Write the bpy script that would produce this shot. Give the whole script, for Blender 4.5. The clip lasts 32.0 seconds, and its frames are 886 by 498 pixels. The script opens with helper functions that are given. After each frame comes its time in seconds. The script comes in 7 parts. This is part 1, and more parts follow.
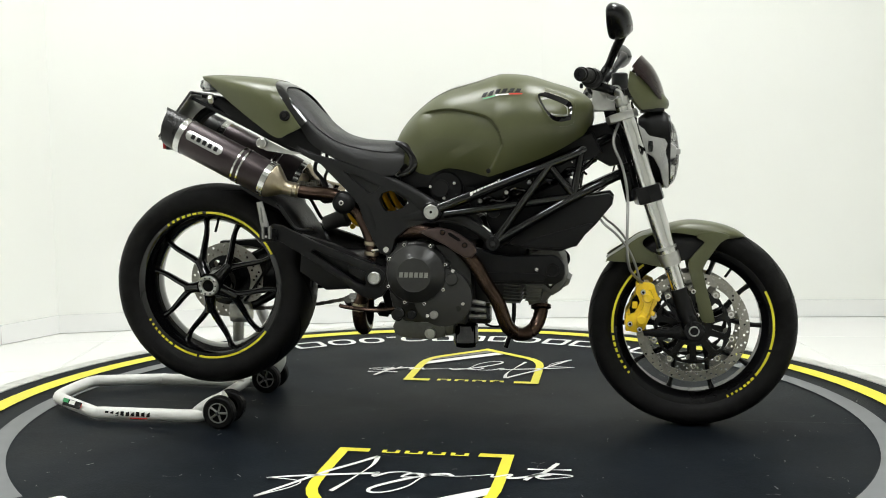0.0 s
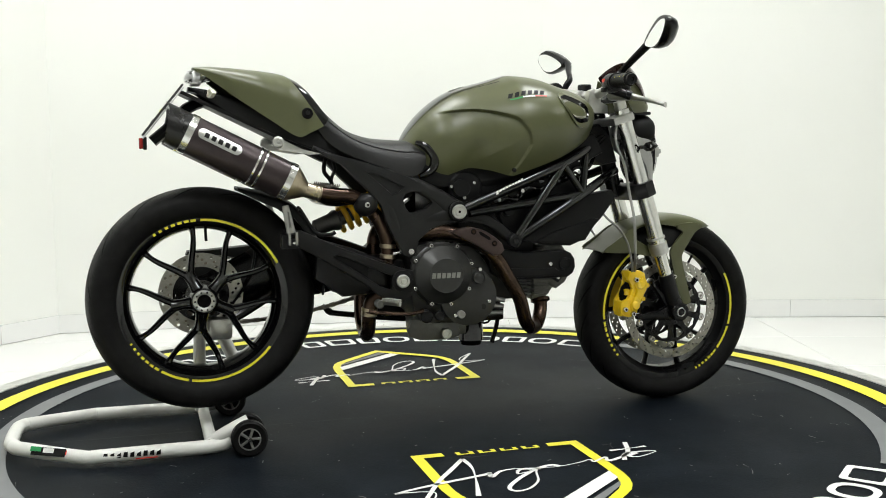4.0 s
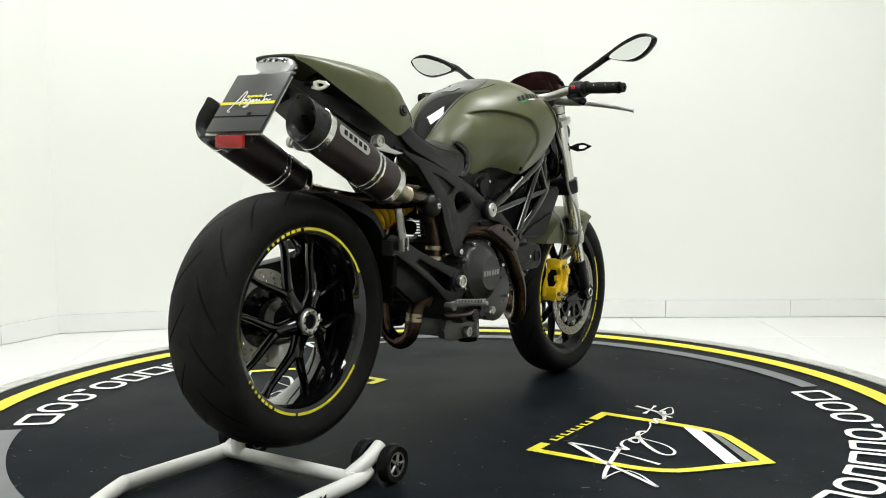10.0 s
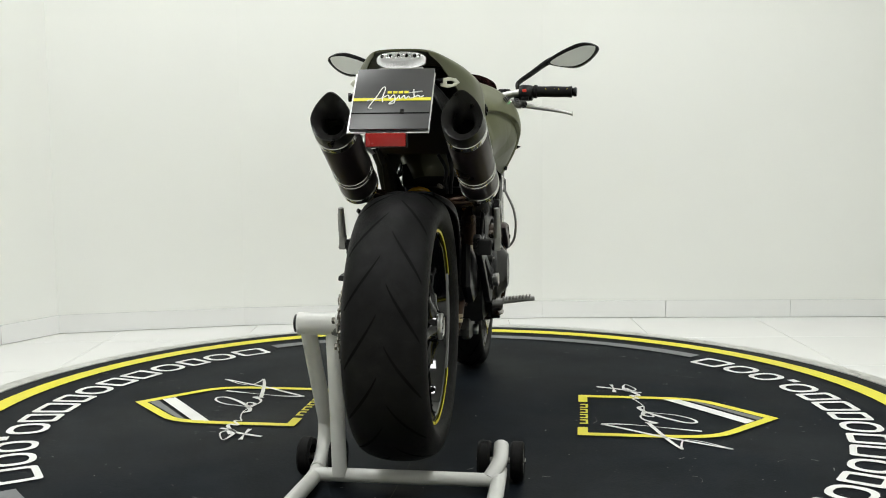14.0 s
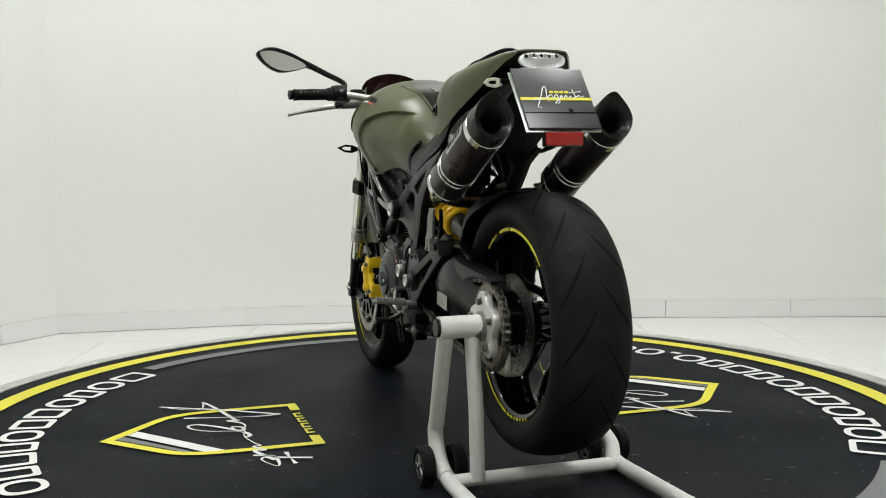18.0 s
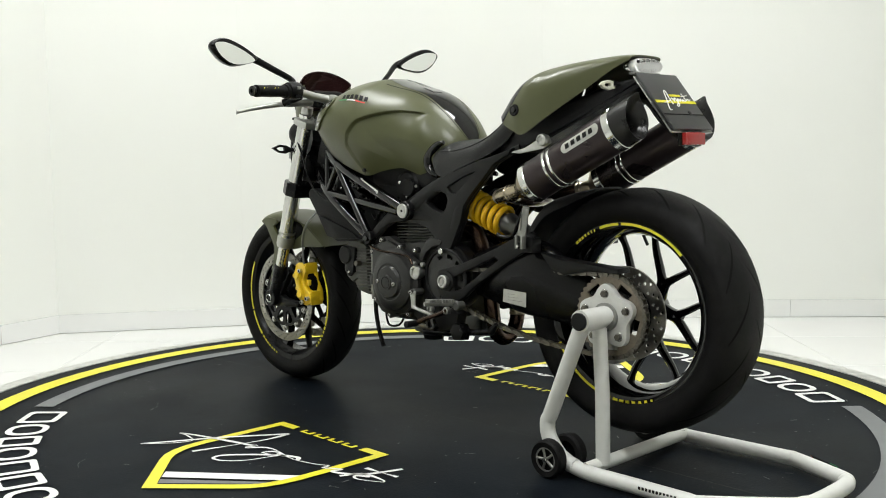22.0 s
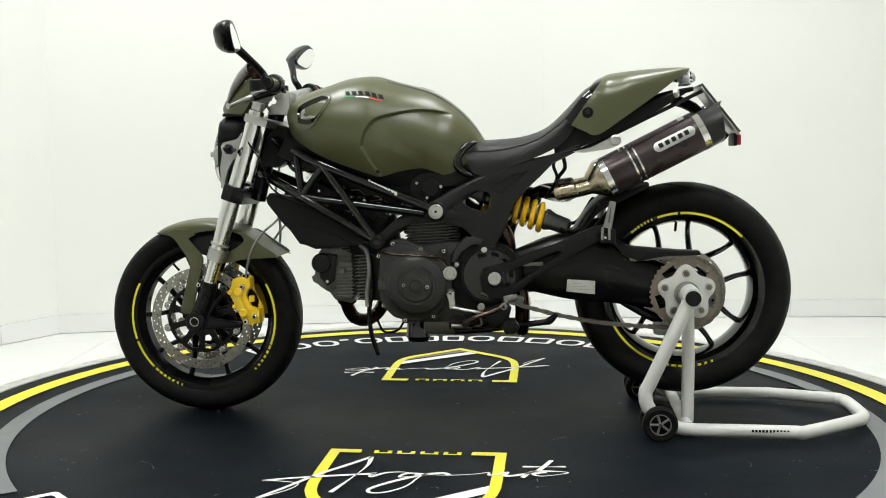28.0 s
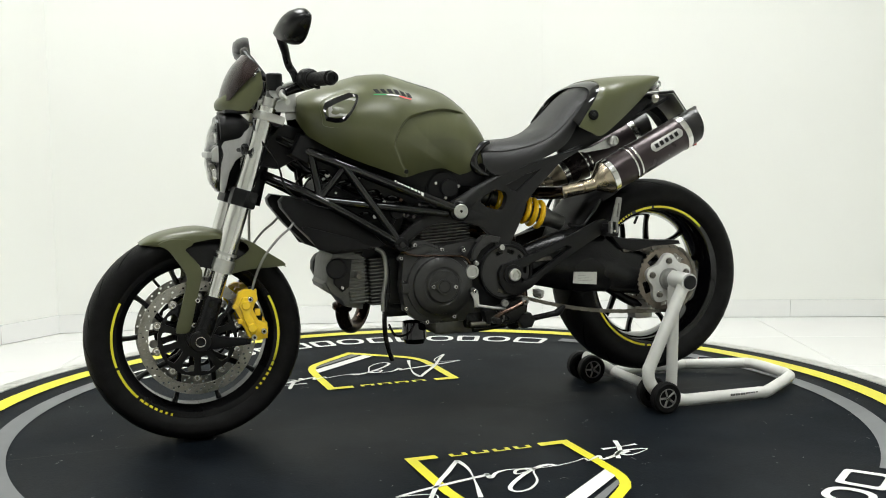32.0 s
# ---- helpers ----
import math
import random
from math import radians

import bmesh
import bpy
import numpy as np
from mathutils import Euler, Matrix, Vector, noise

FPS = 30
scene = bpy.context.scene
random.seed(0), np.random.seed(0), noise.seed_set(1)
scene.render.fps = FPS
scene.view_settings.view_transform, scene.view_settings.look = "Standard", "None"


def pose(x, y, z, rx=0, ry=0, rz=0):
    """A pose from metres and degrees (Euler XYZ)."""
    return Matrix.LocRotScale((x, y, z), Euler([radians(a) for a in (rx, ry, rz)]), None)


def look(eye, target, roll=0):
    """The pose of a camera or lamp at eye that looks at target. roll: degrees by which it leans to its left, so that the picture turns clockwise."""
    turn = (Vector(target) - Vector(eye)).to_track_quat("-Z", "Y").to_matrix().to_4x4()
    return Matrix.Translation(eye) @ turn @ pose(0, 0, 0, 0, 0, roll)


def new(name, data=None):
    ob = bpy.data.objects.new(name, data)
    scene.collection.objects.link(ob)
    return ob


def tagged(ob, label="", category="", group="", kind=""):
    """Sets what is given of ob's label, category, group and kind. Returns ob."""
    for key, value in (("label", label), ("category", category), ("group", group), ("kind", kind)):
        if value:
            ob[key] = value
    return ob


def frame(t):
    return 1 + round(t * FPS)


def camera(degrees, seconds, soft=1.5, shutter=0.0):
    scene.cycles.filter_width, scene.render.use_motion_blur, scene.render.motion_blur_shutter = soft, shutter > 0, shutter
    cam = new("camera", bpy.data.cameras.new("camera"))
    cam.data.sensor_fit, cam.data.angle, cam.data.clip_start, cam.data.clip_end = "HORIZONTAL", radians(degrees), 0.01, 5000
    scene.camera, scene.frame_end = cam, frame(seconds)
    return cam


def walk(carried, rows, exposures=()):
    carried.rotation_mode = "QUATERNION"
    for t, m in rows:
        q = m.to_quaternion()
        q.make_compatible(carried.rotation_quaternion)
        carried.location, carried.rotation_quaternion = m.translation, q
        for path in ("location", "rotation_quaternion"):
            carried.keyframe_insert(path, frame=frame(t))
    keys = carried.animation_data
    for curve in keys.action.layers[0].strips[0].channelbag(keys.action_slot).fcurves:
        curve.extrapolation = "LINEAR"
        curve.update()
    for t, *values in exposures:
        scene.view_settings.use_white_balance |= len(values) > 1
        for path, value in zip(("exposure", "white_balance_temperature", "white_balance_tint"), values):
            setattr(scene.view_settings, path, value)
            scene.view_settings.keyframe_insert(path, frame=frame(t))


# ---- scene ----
# ---- camera: fixed on a tripod in front of the turntable ----
cam = camera(47.0, 32.0, 1.0)
CAM_POSE = pose(0, -3.07, 0.8072, 90 - 5.6054, 0, -0.0584) @ pose(0, 0, 0, 0, 0, -0.3994)
walk(cam, [(0.0, CAM_POSE), (32.0, CAM_POSE)],
     exposures=[(0.0, -0.08), (9.0, -0.09), (11.0, -0.1), (13.0, -0.27), (14.0, -0.38), (15.0, -0.43), (17.0, -0.47), (18.0, -0.49), (19.0, -0.46), (20.0, -0.32), (21.0, -0.24), (23.0, -0.15), (26.0, -0.12), (32.0, -0.12)])

FLOOR_Z = -0.05          # room floor; the turntable's deck is at z = 0


def heading(t):
    """Turn of the deck at t seconds, degrees: a steady motor drive."""
    return 95.2 + 6.5615 * (t - 16)


# ---- world and lights ----
world = bpy.data.worlds.new("studio_world")
scene.world = world
world.use_nodes = True
world.node_tree.nodes["Background"].inputs[0].default_value = (0.9, 0.95, 1.0, 1)
world.node_tree.nodes["Background"].inputs[1].default_value = 0.02


def area(name, place, target, sx, sy, watts, colour=(0.985, 1.0, 0.985)):
    data = bpy.data.lights.new(name, "AREA")
    data.shape, data.size, data.size_y, data.energy, data.color = "RECTANGLE", sx, sy, watts, colour
    ob = new(name, data)
    ob.matrix_world = look(place, target)
    return ob


LAMPS = [(-1.05, -1.9), (1.05, -1.9), (-1.05, 0.35), (1.05, 0.35)]
for lx, ly in LAMPS:
    area("ceiling_lamp", (lx, ly, 3.1), (lx, ly + 0.001, 0), 0.72, 0.72, 29.5 if lx < 0 else 34)

# ---- materials ----


def mat(name, colour, rough=0.5, metal=0.0, spread=0.15, scale=60.0, bump=0.0, bump_scale=300.0, coat=0.0, rough_var=0.08,
        specular=0.5, ior=1.5):
    """Principled surface whose colour and gloss vary at two scales."""
    m = bpy.data.materials.new(name)
    m.use_nodes = True
    nt = m.node_tree
    b = nt.nodes["Principled BSDF"]
    b.inputs["Metallic"].default_value = metal
    b.inputs["IOR"].default_value = ior
    b.inputs["Specular IOR Level"].default_value = specular
    b.inputs["Coat Weight"].default_value = coat
    b.inputs["Coat Roughness"].default_value = 0.08
    tc = nt.nodes.new("ShaderNodeTexCoord")
    n1 = nt.nodes.new("ShaderNodeTexNoise")
    n1.inputs["Scale"].default_value = scale
    n1.inputs["Detail"].default_value = 6
    n2 = nt.nodes.new("ShaderNodeTexNoise")
    n2.inputs["Scale"].default_value = scale / 12
    n2.inputs["Detail"].default_value = 3
    mix = nt.nodes.new("ShaderNodeMath")
    mix.operation = "ADD"
    ramp = nt.nodes.new("ShaderNodeMapRange")
    ramp.inputs[1].default_value, ramp.inputs[2].default_value = 0.6, 1.4
    ramp.inputs[3].default_value, ramp.inputs[4].default_value = 1 - spread, 1 + spread
    vm = nt.nodes.new("ShaderNodeVectorMath")
    vm.operation = "SCALE"
    vm.inputs[0].default_value = colour[:3]
    rr = nt.nodes.new("ShaderNodeMapRange")
    rr.inputs[1].default_value, rr.inputs[2].default_value = 0.3, 0.7
    rr.inputs[3].default_value, rr.inputs[4].default_value = max(0.02, rough - rough_var), min(1, rough + rough_var)
    for n in (n1, n2):
        nt.links.new(tc.outputs["Object"], n.inputs["Vector"])
    nt.links.new(n1.outputs[0], mix.inputs[0])
    nt.links.new(n2.outputs[0], mix.inputs[1])
    nt.links.new(mix.outputs[0], ramp.inputs[0])
    nt.links.new(ramp.outputs[0], vm.inputs["Scale"])
    nt.links.new(vm.outputs[0], b.inputs["Base Color"])
    nt.links.new(n2.outputs[0], rr.inputs[0])
    nt.links.new(rr.outputs[0], b.inputs["Roughness"])
    if bump:
        n3 = nt.nodes.new("ShaderNodeTexNoise")
        n3.inputs["Scale"].default_value = bump_scale
        n3.inputs["Detail"].default_value = 4
        bp = nt.nodes.new("ShaderNodeBump")
        bp.inputs["Strength"].default_value = bump
        bp.inputs["Distance"].default_value = 0.002
        nt.links.new(tc.outputs["Object"], n3.inputs["Vector"])
        nt.links.new(n3.outputs[0], bp.inputs["Height"])
        nt.links.new(bp.outputs[0], b.inputs["Normal"])
    return m


def glow(name, colour, strength):
    m = bpy.data.materials.new(name)
    m.use_nodes = True
    b = m.node_tree.nodes["Principled BSDF"]
    b.inputs["Base Color"].default_value = (*colour, 1)
    b.inputs["Emission Color"].default_value = (*colour, 1)
    b.inputs["Emission Strength"].default_value = strength
    return m


def glassy(name, colour, rough=0.03, alpha_t=1.0):
    m = bpy.data.materials.new(name)
    m.use_nodes = True
    b = m.node_tree.nodes["Principled BSDF"]
    b.inputs["Base Color"].default_value = (*colour, 1)
    b.inputs["Roughness"].default_value = rough
    b.inputs["Transmission Weight"].default_value = alpha_t
    b.inputs["IOR"].default_value = 1.45
    return m


OLIVE = mat("olive_satin_paint", (0.062, 0.0665, 0.0245), 0.36, 0, 0.05, 90, 0.02, 900, rough_var=0.03, specular=0.55)
BLACK_GLOSS = mat("gloss_black_paint", (0.0022, 0.0022, 0.0025), 0.055, 0, 0.1, 40, specular=0.5, rough_var=0.025)
BLACK_SATIN = mat("satin_black_paint", (0.0045, 0.0045, 0.005), 0.27, 0, 0.2, 60, 0.05, 500, specular=0.21)
BLACK_PLASTIC = mat("black_textured_plastic", (0.0055, 0.0055, 0.0058), 0.4, 0, 0.25, 80, 0.2, 1400, specular=0.22)
# darker copy of the black plastic, with interior shade put into its colour
SHADED_BLACK = mat("shaded_black_plastic", (0.0045, 0.0045, 0.0048), 0.42, 0, 0.25, 80, 0.2, 1200, specular=0.16)
DARK_GREY = mat("charcoal_painted_casting", (0.029, 0.029, 0.028), 0.33, 0.2, 0.18, 60, 0.12, 700, specular=0.35)
FRAME_GREY = mat("dark_grey_frame_paint", (0.0105, 0.0106, 0.0106), 0.36, 0.1, 0.12, 60, 0.1, 900, specular=0.24)
RUBBER = mat("tyre_rubber", (0.0075, 0.0073, 0.0074), 0.5, 0, 0.5, 30, 0.3, 900, specular=0.09)
VINYL = mat("black_seat_vinyl", (0.0055, 0.0055, 0.0058), 0.4, 0, 0.15, 120, 0.3, 1600, specular=0.38)
CHROME = mat("brushed_fork_chrome", (0.62, 0.62, 0.6), 0.16, 1, 0.04, 200)
ALU = mat("cast_aluminium", (0.5, 0.5, 0.48), 0.36, 1, 0.12, 80, 0.1, 900)
ALU_DULL = mat("grey_dull_aluminium", (0.27, 0.27, 0.255), 0.42, 0.7, 0.18, 80, 0.1, 900)
BRIGHT_ALLOY = mat("bright_machined_alloy", (0.6, 0.6, 0.58), 0.42, 0.35, 0.1, 90, 0.05, 700)
STEEL = mat("steel_bolt", (0.55, 0.54, 0.52), 0.25, 1, 0.1, 200)
DISC_STEEL = mat("brake_disc_steel", (0.31, 0.3, 0.27), 0.38, 1, 0.25, 160)
YELLOW = mat("yellow_caliper_paint", (0.84, 0.56, 0.015), 0.3, 0, 0.08, 90, coat=0.3)
SPRING = mat("yellow_spring_paint", (0.86, 0.5, 0.01), 0.3, 0, 0.08, 90, coat=0.2)
TAPE = mat("yellow_rim_tape", (0.75, 0.66, 0.03), 0.45, 0, 0.08, 90)
EXHAUST = mat("heat_browned_steel", (0.058, 0.036, 0.026), 0.2, 0.85, 0.5, 40, 0.15, 500, rough_var=0.15)
SHIELD = mat("dull_plum_heat_shield", (0.05, 0.033, 0.03), 0.36, 0.5, 0.25, 60, 0.08, 700)
TITAN = mat("straw_titanium", (0.38, 0.325, 0.24), 0.3, 1, 0.25, 45)
CAN = mat("dark_plum_muffler_sleeve", (0.034, 0.025, 0.026), 0.33, 0.6, 0.15, 90)
CARBON = mat("carbon_end_cap", (0.012, 0.0115, 0.011), 0.32, 0.1, 0.5, 350, 0.15, 400, specular=0.3)
# near-black for soot in muffler bores and painted shade of holes and grooves
BORE = mat("soot_and_hole_shade", (0.0025, 0.0025, 0.0025), 0.8, specular=0.1)
WHITE_PAINT = mat("white_powder_coat", (0.66, 0.66, 0.63), 0.4, 0, 0.06, 40, 0.05, 500)
WHITE_INK = mat("white_decal", (0.78, 0.78, 0.75), 0.55, 0, 0.05, 60)
BLACK_INK = mat("black_decal", (0.006, 0.006, 0.006), 0.55, specular=0.15)
RED_INK = mat("red_decal", (0.6, 0.03, 0.015), 0.4)
GREEN_INK = mat("green_decal", (0.02, 0.28, 0.08), 0.4)
RED_REFL = mat("red_reflector", (0.3, 0.012, 0.01), 0.25, 0, 0.1, 300)
CLEAR = glassy("clear_lens", (0.95, 0.95, 0.95), 0.08)
SMOKE = glassy("dark_smoked_screen", (0.03, 0.012, 0.012), 0.05, 0.7)
MIRROR = mat("mirror_glass", (0.93, 0.94, 0.93), 0.02, 1, 0.0, 10, rough_var=0.0)
SCOOP_GREY = mat("silver_mesh_insert", (0.3, 0.3, 0.28), 0.5, 0.3, 0.2, 500, 0.4, 1800)
CHAIN = mat("greased_chain_steel", (0.15, 0.14, 0.12), 0.36, 0.9, 0.4, 200)
SPROCKET_RED = mat("brownish_steel", (0.2, 0.17, 0.135), 0.45, 0.6, 0.25, 120)
SILVER_PLASTIC = mat("silver_painted_plastic", (0.36, 0.36, 0.345), 0.38, 0.3, 0.08, 80)
CARD = mat("charcoal_card", (0.032, 0.032, 0.032), 0.33, 0, 0.08, 60, specular=0.5)
LAMP_SILVER = mat("lamp_silver", (0.92, 0.92, 0.9), 0.25, 0.0, 0.05, 300, 0.5, 700)
PALE_LENS = mat("pale_frosted_lens", (0.62, 0.62, 0.5), 0.3, 0, 0.06, 90)
DECK = mat("dark_rubber_deck", (0.003, 0.0047, 0.0072), 0.55, 0, 0.5, 9, 0.3, 160, rough_var=0.15, specular=0.056)


def scuff_into(m, pale, scale, lo, hi):
    """Cloudy worn patches of a paler tone over a surface's own colour."""
    nt = m.node_tree
    b = nt.nodes["Principled BSDF"]
    link = b.inputs["Base Color"].links[0]
    src = link.from_socket
    tc = nt.nodes.new("ShaderNodeTexCoord")
    n = nt.nodes.new("ShaderNodeTexNoise")
    n.inputs["Scale"].default_value, n.inputs["Detail"].default_value, n.inputs["Roughness"].default_value = scale, 9, 0.72
    n.inputs["Distortion"].default_value = 0.6
    r = nt.nodes.new("ShaderNodeMapRange")
    r.inputs[1].default_value, r.inputs[2].default_value = lo, hi
    mx = nt.nodes.new("ShaderNodeMix")
    mx.data_type = "RGBA"
    mx.inputs[7].default_value = (*pale, 1)
    nt.links.new(tc.outputs["Object"], n.inputs["Vector"])
    nt.links.new(n.outputs[0], r.inputs[0])
    nt.links.new(r.outputs[0], mx.inputs[0])
    nt.links.new(src, mx.inputs[6])
    nt.links.new(mx.outputs[2], b.inputs["Base Color"])


scuff_into(DECK, (0.0095, 0.0128, 0.0168), 3.5, 0.44, 0.82)
scuff_into(DECK, (0.03, 0.034, 0.036), 7.0, 0.68, 0.95)
scuff_into(RUBBER, (0.017, 0.0165, 0.016), 14.0, 0.55, 0.9)
DECK_YELLOW = mat("yellow_floor_vinyl", (0.68, 0.62, 0.02), 0.45, 0, 0.08, 12)
DECK_GREY = mat("grey_floor_vinyl", (0.16, 0.165, 0.17), 0.5, 0, 0.1, 12, specular=0.2)
DECK_WHITE = mat("white_floor_vinyl", (0.72, 0.72, 0.7), 0.5, 0, 0.08, 12)
RIM_TRIM = mat("scuffed_aluminium_trim", (0.5, 0.5, 0.47), 0.55, 0.2, 0.3, 30, 0.2, 200)
scuff_into(RIM_TRIM, (0.16, 0.15, 0.13), 9.0, 0.55, 0.75)
WALL = mat("white_wall_paint", (0.785, 0.79, 0.75), 0.6, 0, 0.012, 3, 0.06, 90)
TILE = mat("white_porcelain_tile", (0.78, 0.78, 0.76), 0.16, 0, 0.02, 4, rough_var=0.05)
GROUT = mat("pale_grout", (0.5, 0.5, 0.48), 0.8, 0, 0.1, 40)
PEG = mat("dark_cast_alloy", (0.11, 0.11, 0.105), 0.4, 0.7, 0.2, 80, 0.1, 900)
FIN = mat("sooty_cast_fins", (0.12, 0.12, 0.11), 0.5, 0.5, 0.3, 60, 0.15, 600)
DECK_SEAM = mat("grey_seam", (0.03, 0.031, 0.03), 0.8, 0, 0.3, 20)
DUST = mat("pale_dust", (0.17, 0.17, 0.165), 0.9, 0, 0.3, 90)
CEIL = mat("white_ceiling_paint", (0.82, 0.82, 0.8), 0.8, 0, 0.02, 4)

# ---- mesh tools ----


def finish(bm, name, material, smooth=35.0):
    bmesh.ops.recalc_face_normals(bm, faces=bm.faces)
    me = bpy.data.meshes.new(name)
    bm.to_mesh(me)
    bm.free()
    me.materials.append(material)
    if smooth:
        for p in me.polygons:
            p.use_smooth = True
        me.set_sharp_from_angle(angle=radians(smooth))
    return me


def part(name, bm, material, parent, label="", smooth=35.0, kind=""):
    """Links bm as one mesh object under a thing or a part."""
    me = bm if isinstance(bm, bpy.types.Mesh) else finish(bm, name, material, smooth)
    ob = new(name, me)
    ob.parent = parent
    return tagged(ob, label=label, kind=kind)


def thing(name, label, category, group="", kind=""):
    return tagged(new(name), label, category, group, kind)


def spline(pts, n=8, closed=False):
    """Catmull-Rom through pts, n steps a span."""
    P = [np.array(p, float) for p in pts]
    out, m = [], len(P)
    for i in range(m if closed else m - 1):
        if closed:
            a, b, c, d = P[i - 1], P[i], P[(i + 1) % m], P[(i + 2) % m]
        else:
            a, b, c, d = P[max(i - 1, 0)], P[i], P[i + 1], P[min(i + 2, m - 1)]
        for k in range(n):
            t = k / n
            out.append(0.5 * (2 * b + (c - a) * t + (2 * a - 5 * b + 4 * c - d) * t * t + (3 * b - a - 3 * c + d) * t ** 3))
    if not closed:
        out.append(P[-1])
    return out


def grid_faces(bm, rows, close_u=False, close_v=False, caps=False):
    """Skin over rows of points, each row of one length."""
    V = [[bm.verts.new(tuple(p)) for p in r] for r in rows]
    nr, nc = len(V), len(V[0])
    for i in range(nr if close_v else nr - 1):
        for j in range(nc if close_u else nc - 1):
            q = (V[i][j], V[i][(j + 1) % nc], V[(i + 1) % nr][(j + 1) % nc], V[(i + 1) % nr][j])
            if len(set(q)) == 4:
                bm.faces.new(q)
    if caps:
        bm.faces.new(V[0][::-1])
        bm.faces.new(V[-1])
    return V


def tube_into(bm, pts, r, sides=12, n=6, caps=True, flat=1.0):
    """Sweeps a round section along a smooth path; r: one radius, or one for each point."""
    rs = list(r) if isinstance(r, (list, tuple)) else [r] * len(pts)
    P = spline([(*p, q) for p, q in zip(pts, rs)], n) if n > 1 else [np.array((*p, q), float) for p, q in zip(pts, rs)]
    rows, up = [], None
    for i, q in enumerate(P):
        t = P[min(i + 1, len(P) - 1)][:3] - P[max(i - 1, 0)][:3]
        t = t / (np.linalg.norm(t) + 1e-12)
        if up is None:
            up = np.cross(t, (0, 1, 0)) if abs(t[1]) < 0.9 else np.cross(t, (1, 0, 0))
        up = up - t * (up @ t)
        up /= np.linalg.norm(up) + 1e-12
        side = np.cross(t, up)
        rows.append([q[:3] + q[3] * (math.cos(a) * up + flat * math.sin(a) * side) for a in np.linspace(0, 2 * math.pi, sides, endpoint=False)])
    grid_faces(bm, rows, close_u=True, caps=caps)
    return bm


def tube(pts, r, sides=12, n=6, caps=True, flat=1.0):
    return tube_into(bmesh.new(), pts, r, sides, n, caps, flat)


def lathe_into(bm, profile, centre, axis=(0, 1, 0), seg=48, closed=False, caps=False, squash=1.0):
    """Revolves (along, radius) pairs about an axis through centre."""
    a = np.array(axis, float)
    a /= np.linalg.norm(a)
    u = np.cross(a, (0, 0, 1)) if abs(a[2]) < 0.95 else np.cross(a, (1, 0, 0))
    u /= np.linalg.norm(u)
    w = np.cross(a, u)
    c = np.array(centre, float)
    rows = [[c + a * s + max(r, 1e-5) * (math.cos(k) * u * squash + math.sin(k) * w) for k in np.linspace(0, 2 * math.pi, seg, endpoint=False)] for s, r in profile]
    grid_faces(bm, rows, close_u=True, close_v=closed, caps=caps)
    return bm


def lathe(profile, centre, axis=(0, 1, 0), seg=48, closed=False, caps=False, squash=1.0):
    return lathe_into(bmesh.new(), profile, centre, axis, seg, closed, caps, squash)


def disc(centre, axis, r, depth, seg=24, bevel=0.15):
    """A short cylinder with rounded rims, from centre along axis."""
    b = min(r, depth) * bevel
    return lathe([(0, r - b), (b, r), (depth - b, r), (depth, r - b)], centre, axis, seg, caps=True)


def box_into(bm, lo, hi, bevel=0.0, turn=None):
    c = [(a + b) / 2 for a, b in zip(lo, hi)]
    s = [max(abs(b - a), 1e-4) for a, b in zip(lo, hi)]
    m = Matrix.Translation(c) @ (turn or Matrix.Identity(4)) @ Matrix.Diagonal((*s, 1))
    made = bmesh.ops.create_cube(bm, size=1, matrix=m)
    if bevel:
        es = {e for v in made["verts"] for e in v.link_edges}
        bmesh.ops.bevel(bm, geom=list(es), offset=bevel, segments=2, affect="EDGES", profile=0.6)
    return bm


def box(lo, hi, bevel=0.0, turn=None):
    return box_into(bmesh.new(), lo, hi, bevel, turn)


def plate_into(bm, outline, y0, y1, holes=(), bevel=0.0, plane="xz"):
    """A flat plate cut along an outline, with holes through it; lies in xz (thick along y) or xy (thick along z)."""
    def at(p, d):
        return (p[0], d, p[1]) if plane == "xz" else (p[0], p[1], d)
    b2 = bmesh.new()
    edges = []
    for loop in (outline, *holes):
        vs = [b2.verts.new(at(p, y0)) for p in loop]
        edges += [b2.edges.new((vs[i], vs[(i + 1) % len(vs)])) for i in range(len(vs))]
    bmesh.ops.triangle_fill(b2, edges=edges, use_beauty=True, use_dissolve=False)
    bmesh.ops.recalc_face_normals(b2, faces=b2.faces)
    made = bmesh.ops.extrude_face_region(b2, geom=b2.faces[:])
    d = Vector((0, y1 - y0, 0)) if plane == "xz" else Vector((0, 0, y1 - y0))
    bmesh.ops.translate(b2, verts=[v for v in made["geom"] if isinstance(v, bmesh.types.BMVert)], vec=d)
    bmesh.ops.recalc_face_normals(b2, faces=b2.faces)
    if bevel:
        es = [e for e in b2.edges if len(e.link_faces) == 2 and e.calc_face_angle(0) > 0.9 and
              abs(e.verts[0].co[1 if plane == "xz" else 2] - e.verts[1].co[1 if plane == "xz" else 2]) < 1e-6]
        bmesh.ops.bevel(b2, geom=es, offset=bevel, segments=2, affect="EDGES", profile=0.6, clamp_overlap=True)
    me = bpy.data.meshes.new("tmp")
    b2.to_mesh(me)
    b2.free()
    bm.from_mesh(me)
    bpy.data.meshes.remove(me)
    return bm


def plate(outline, y0, y1, holes=(), bevel=0.0, plane="xz"):
    return plate_into(bmesh.new(), outline, y0, y1, holes, bevel, plane)


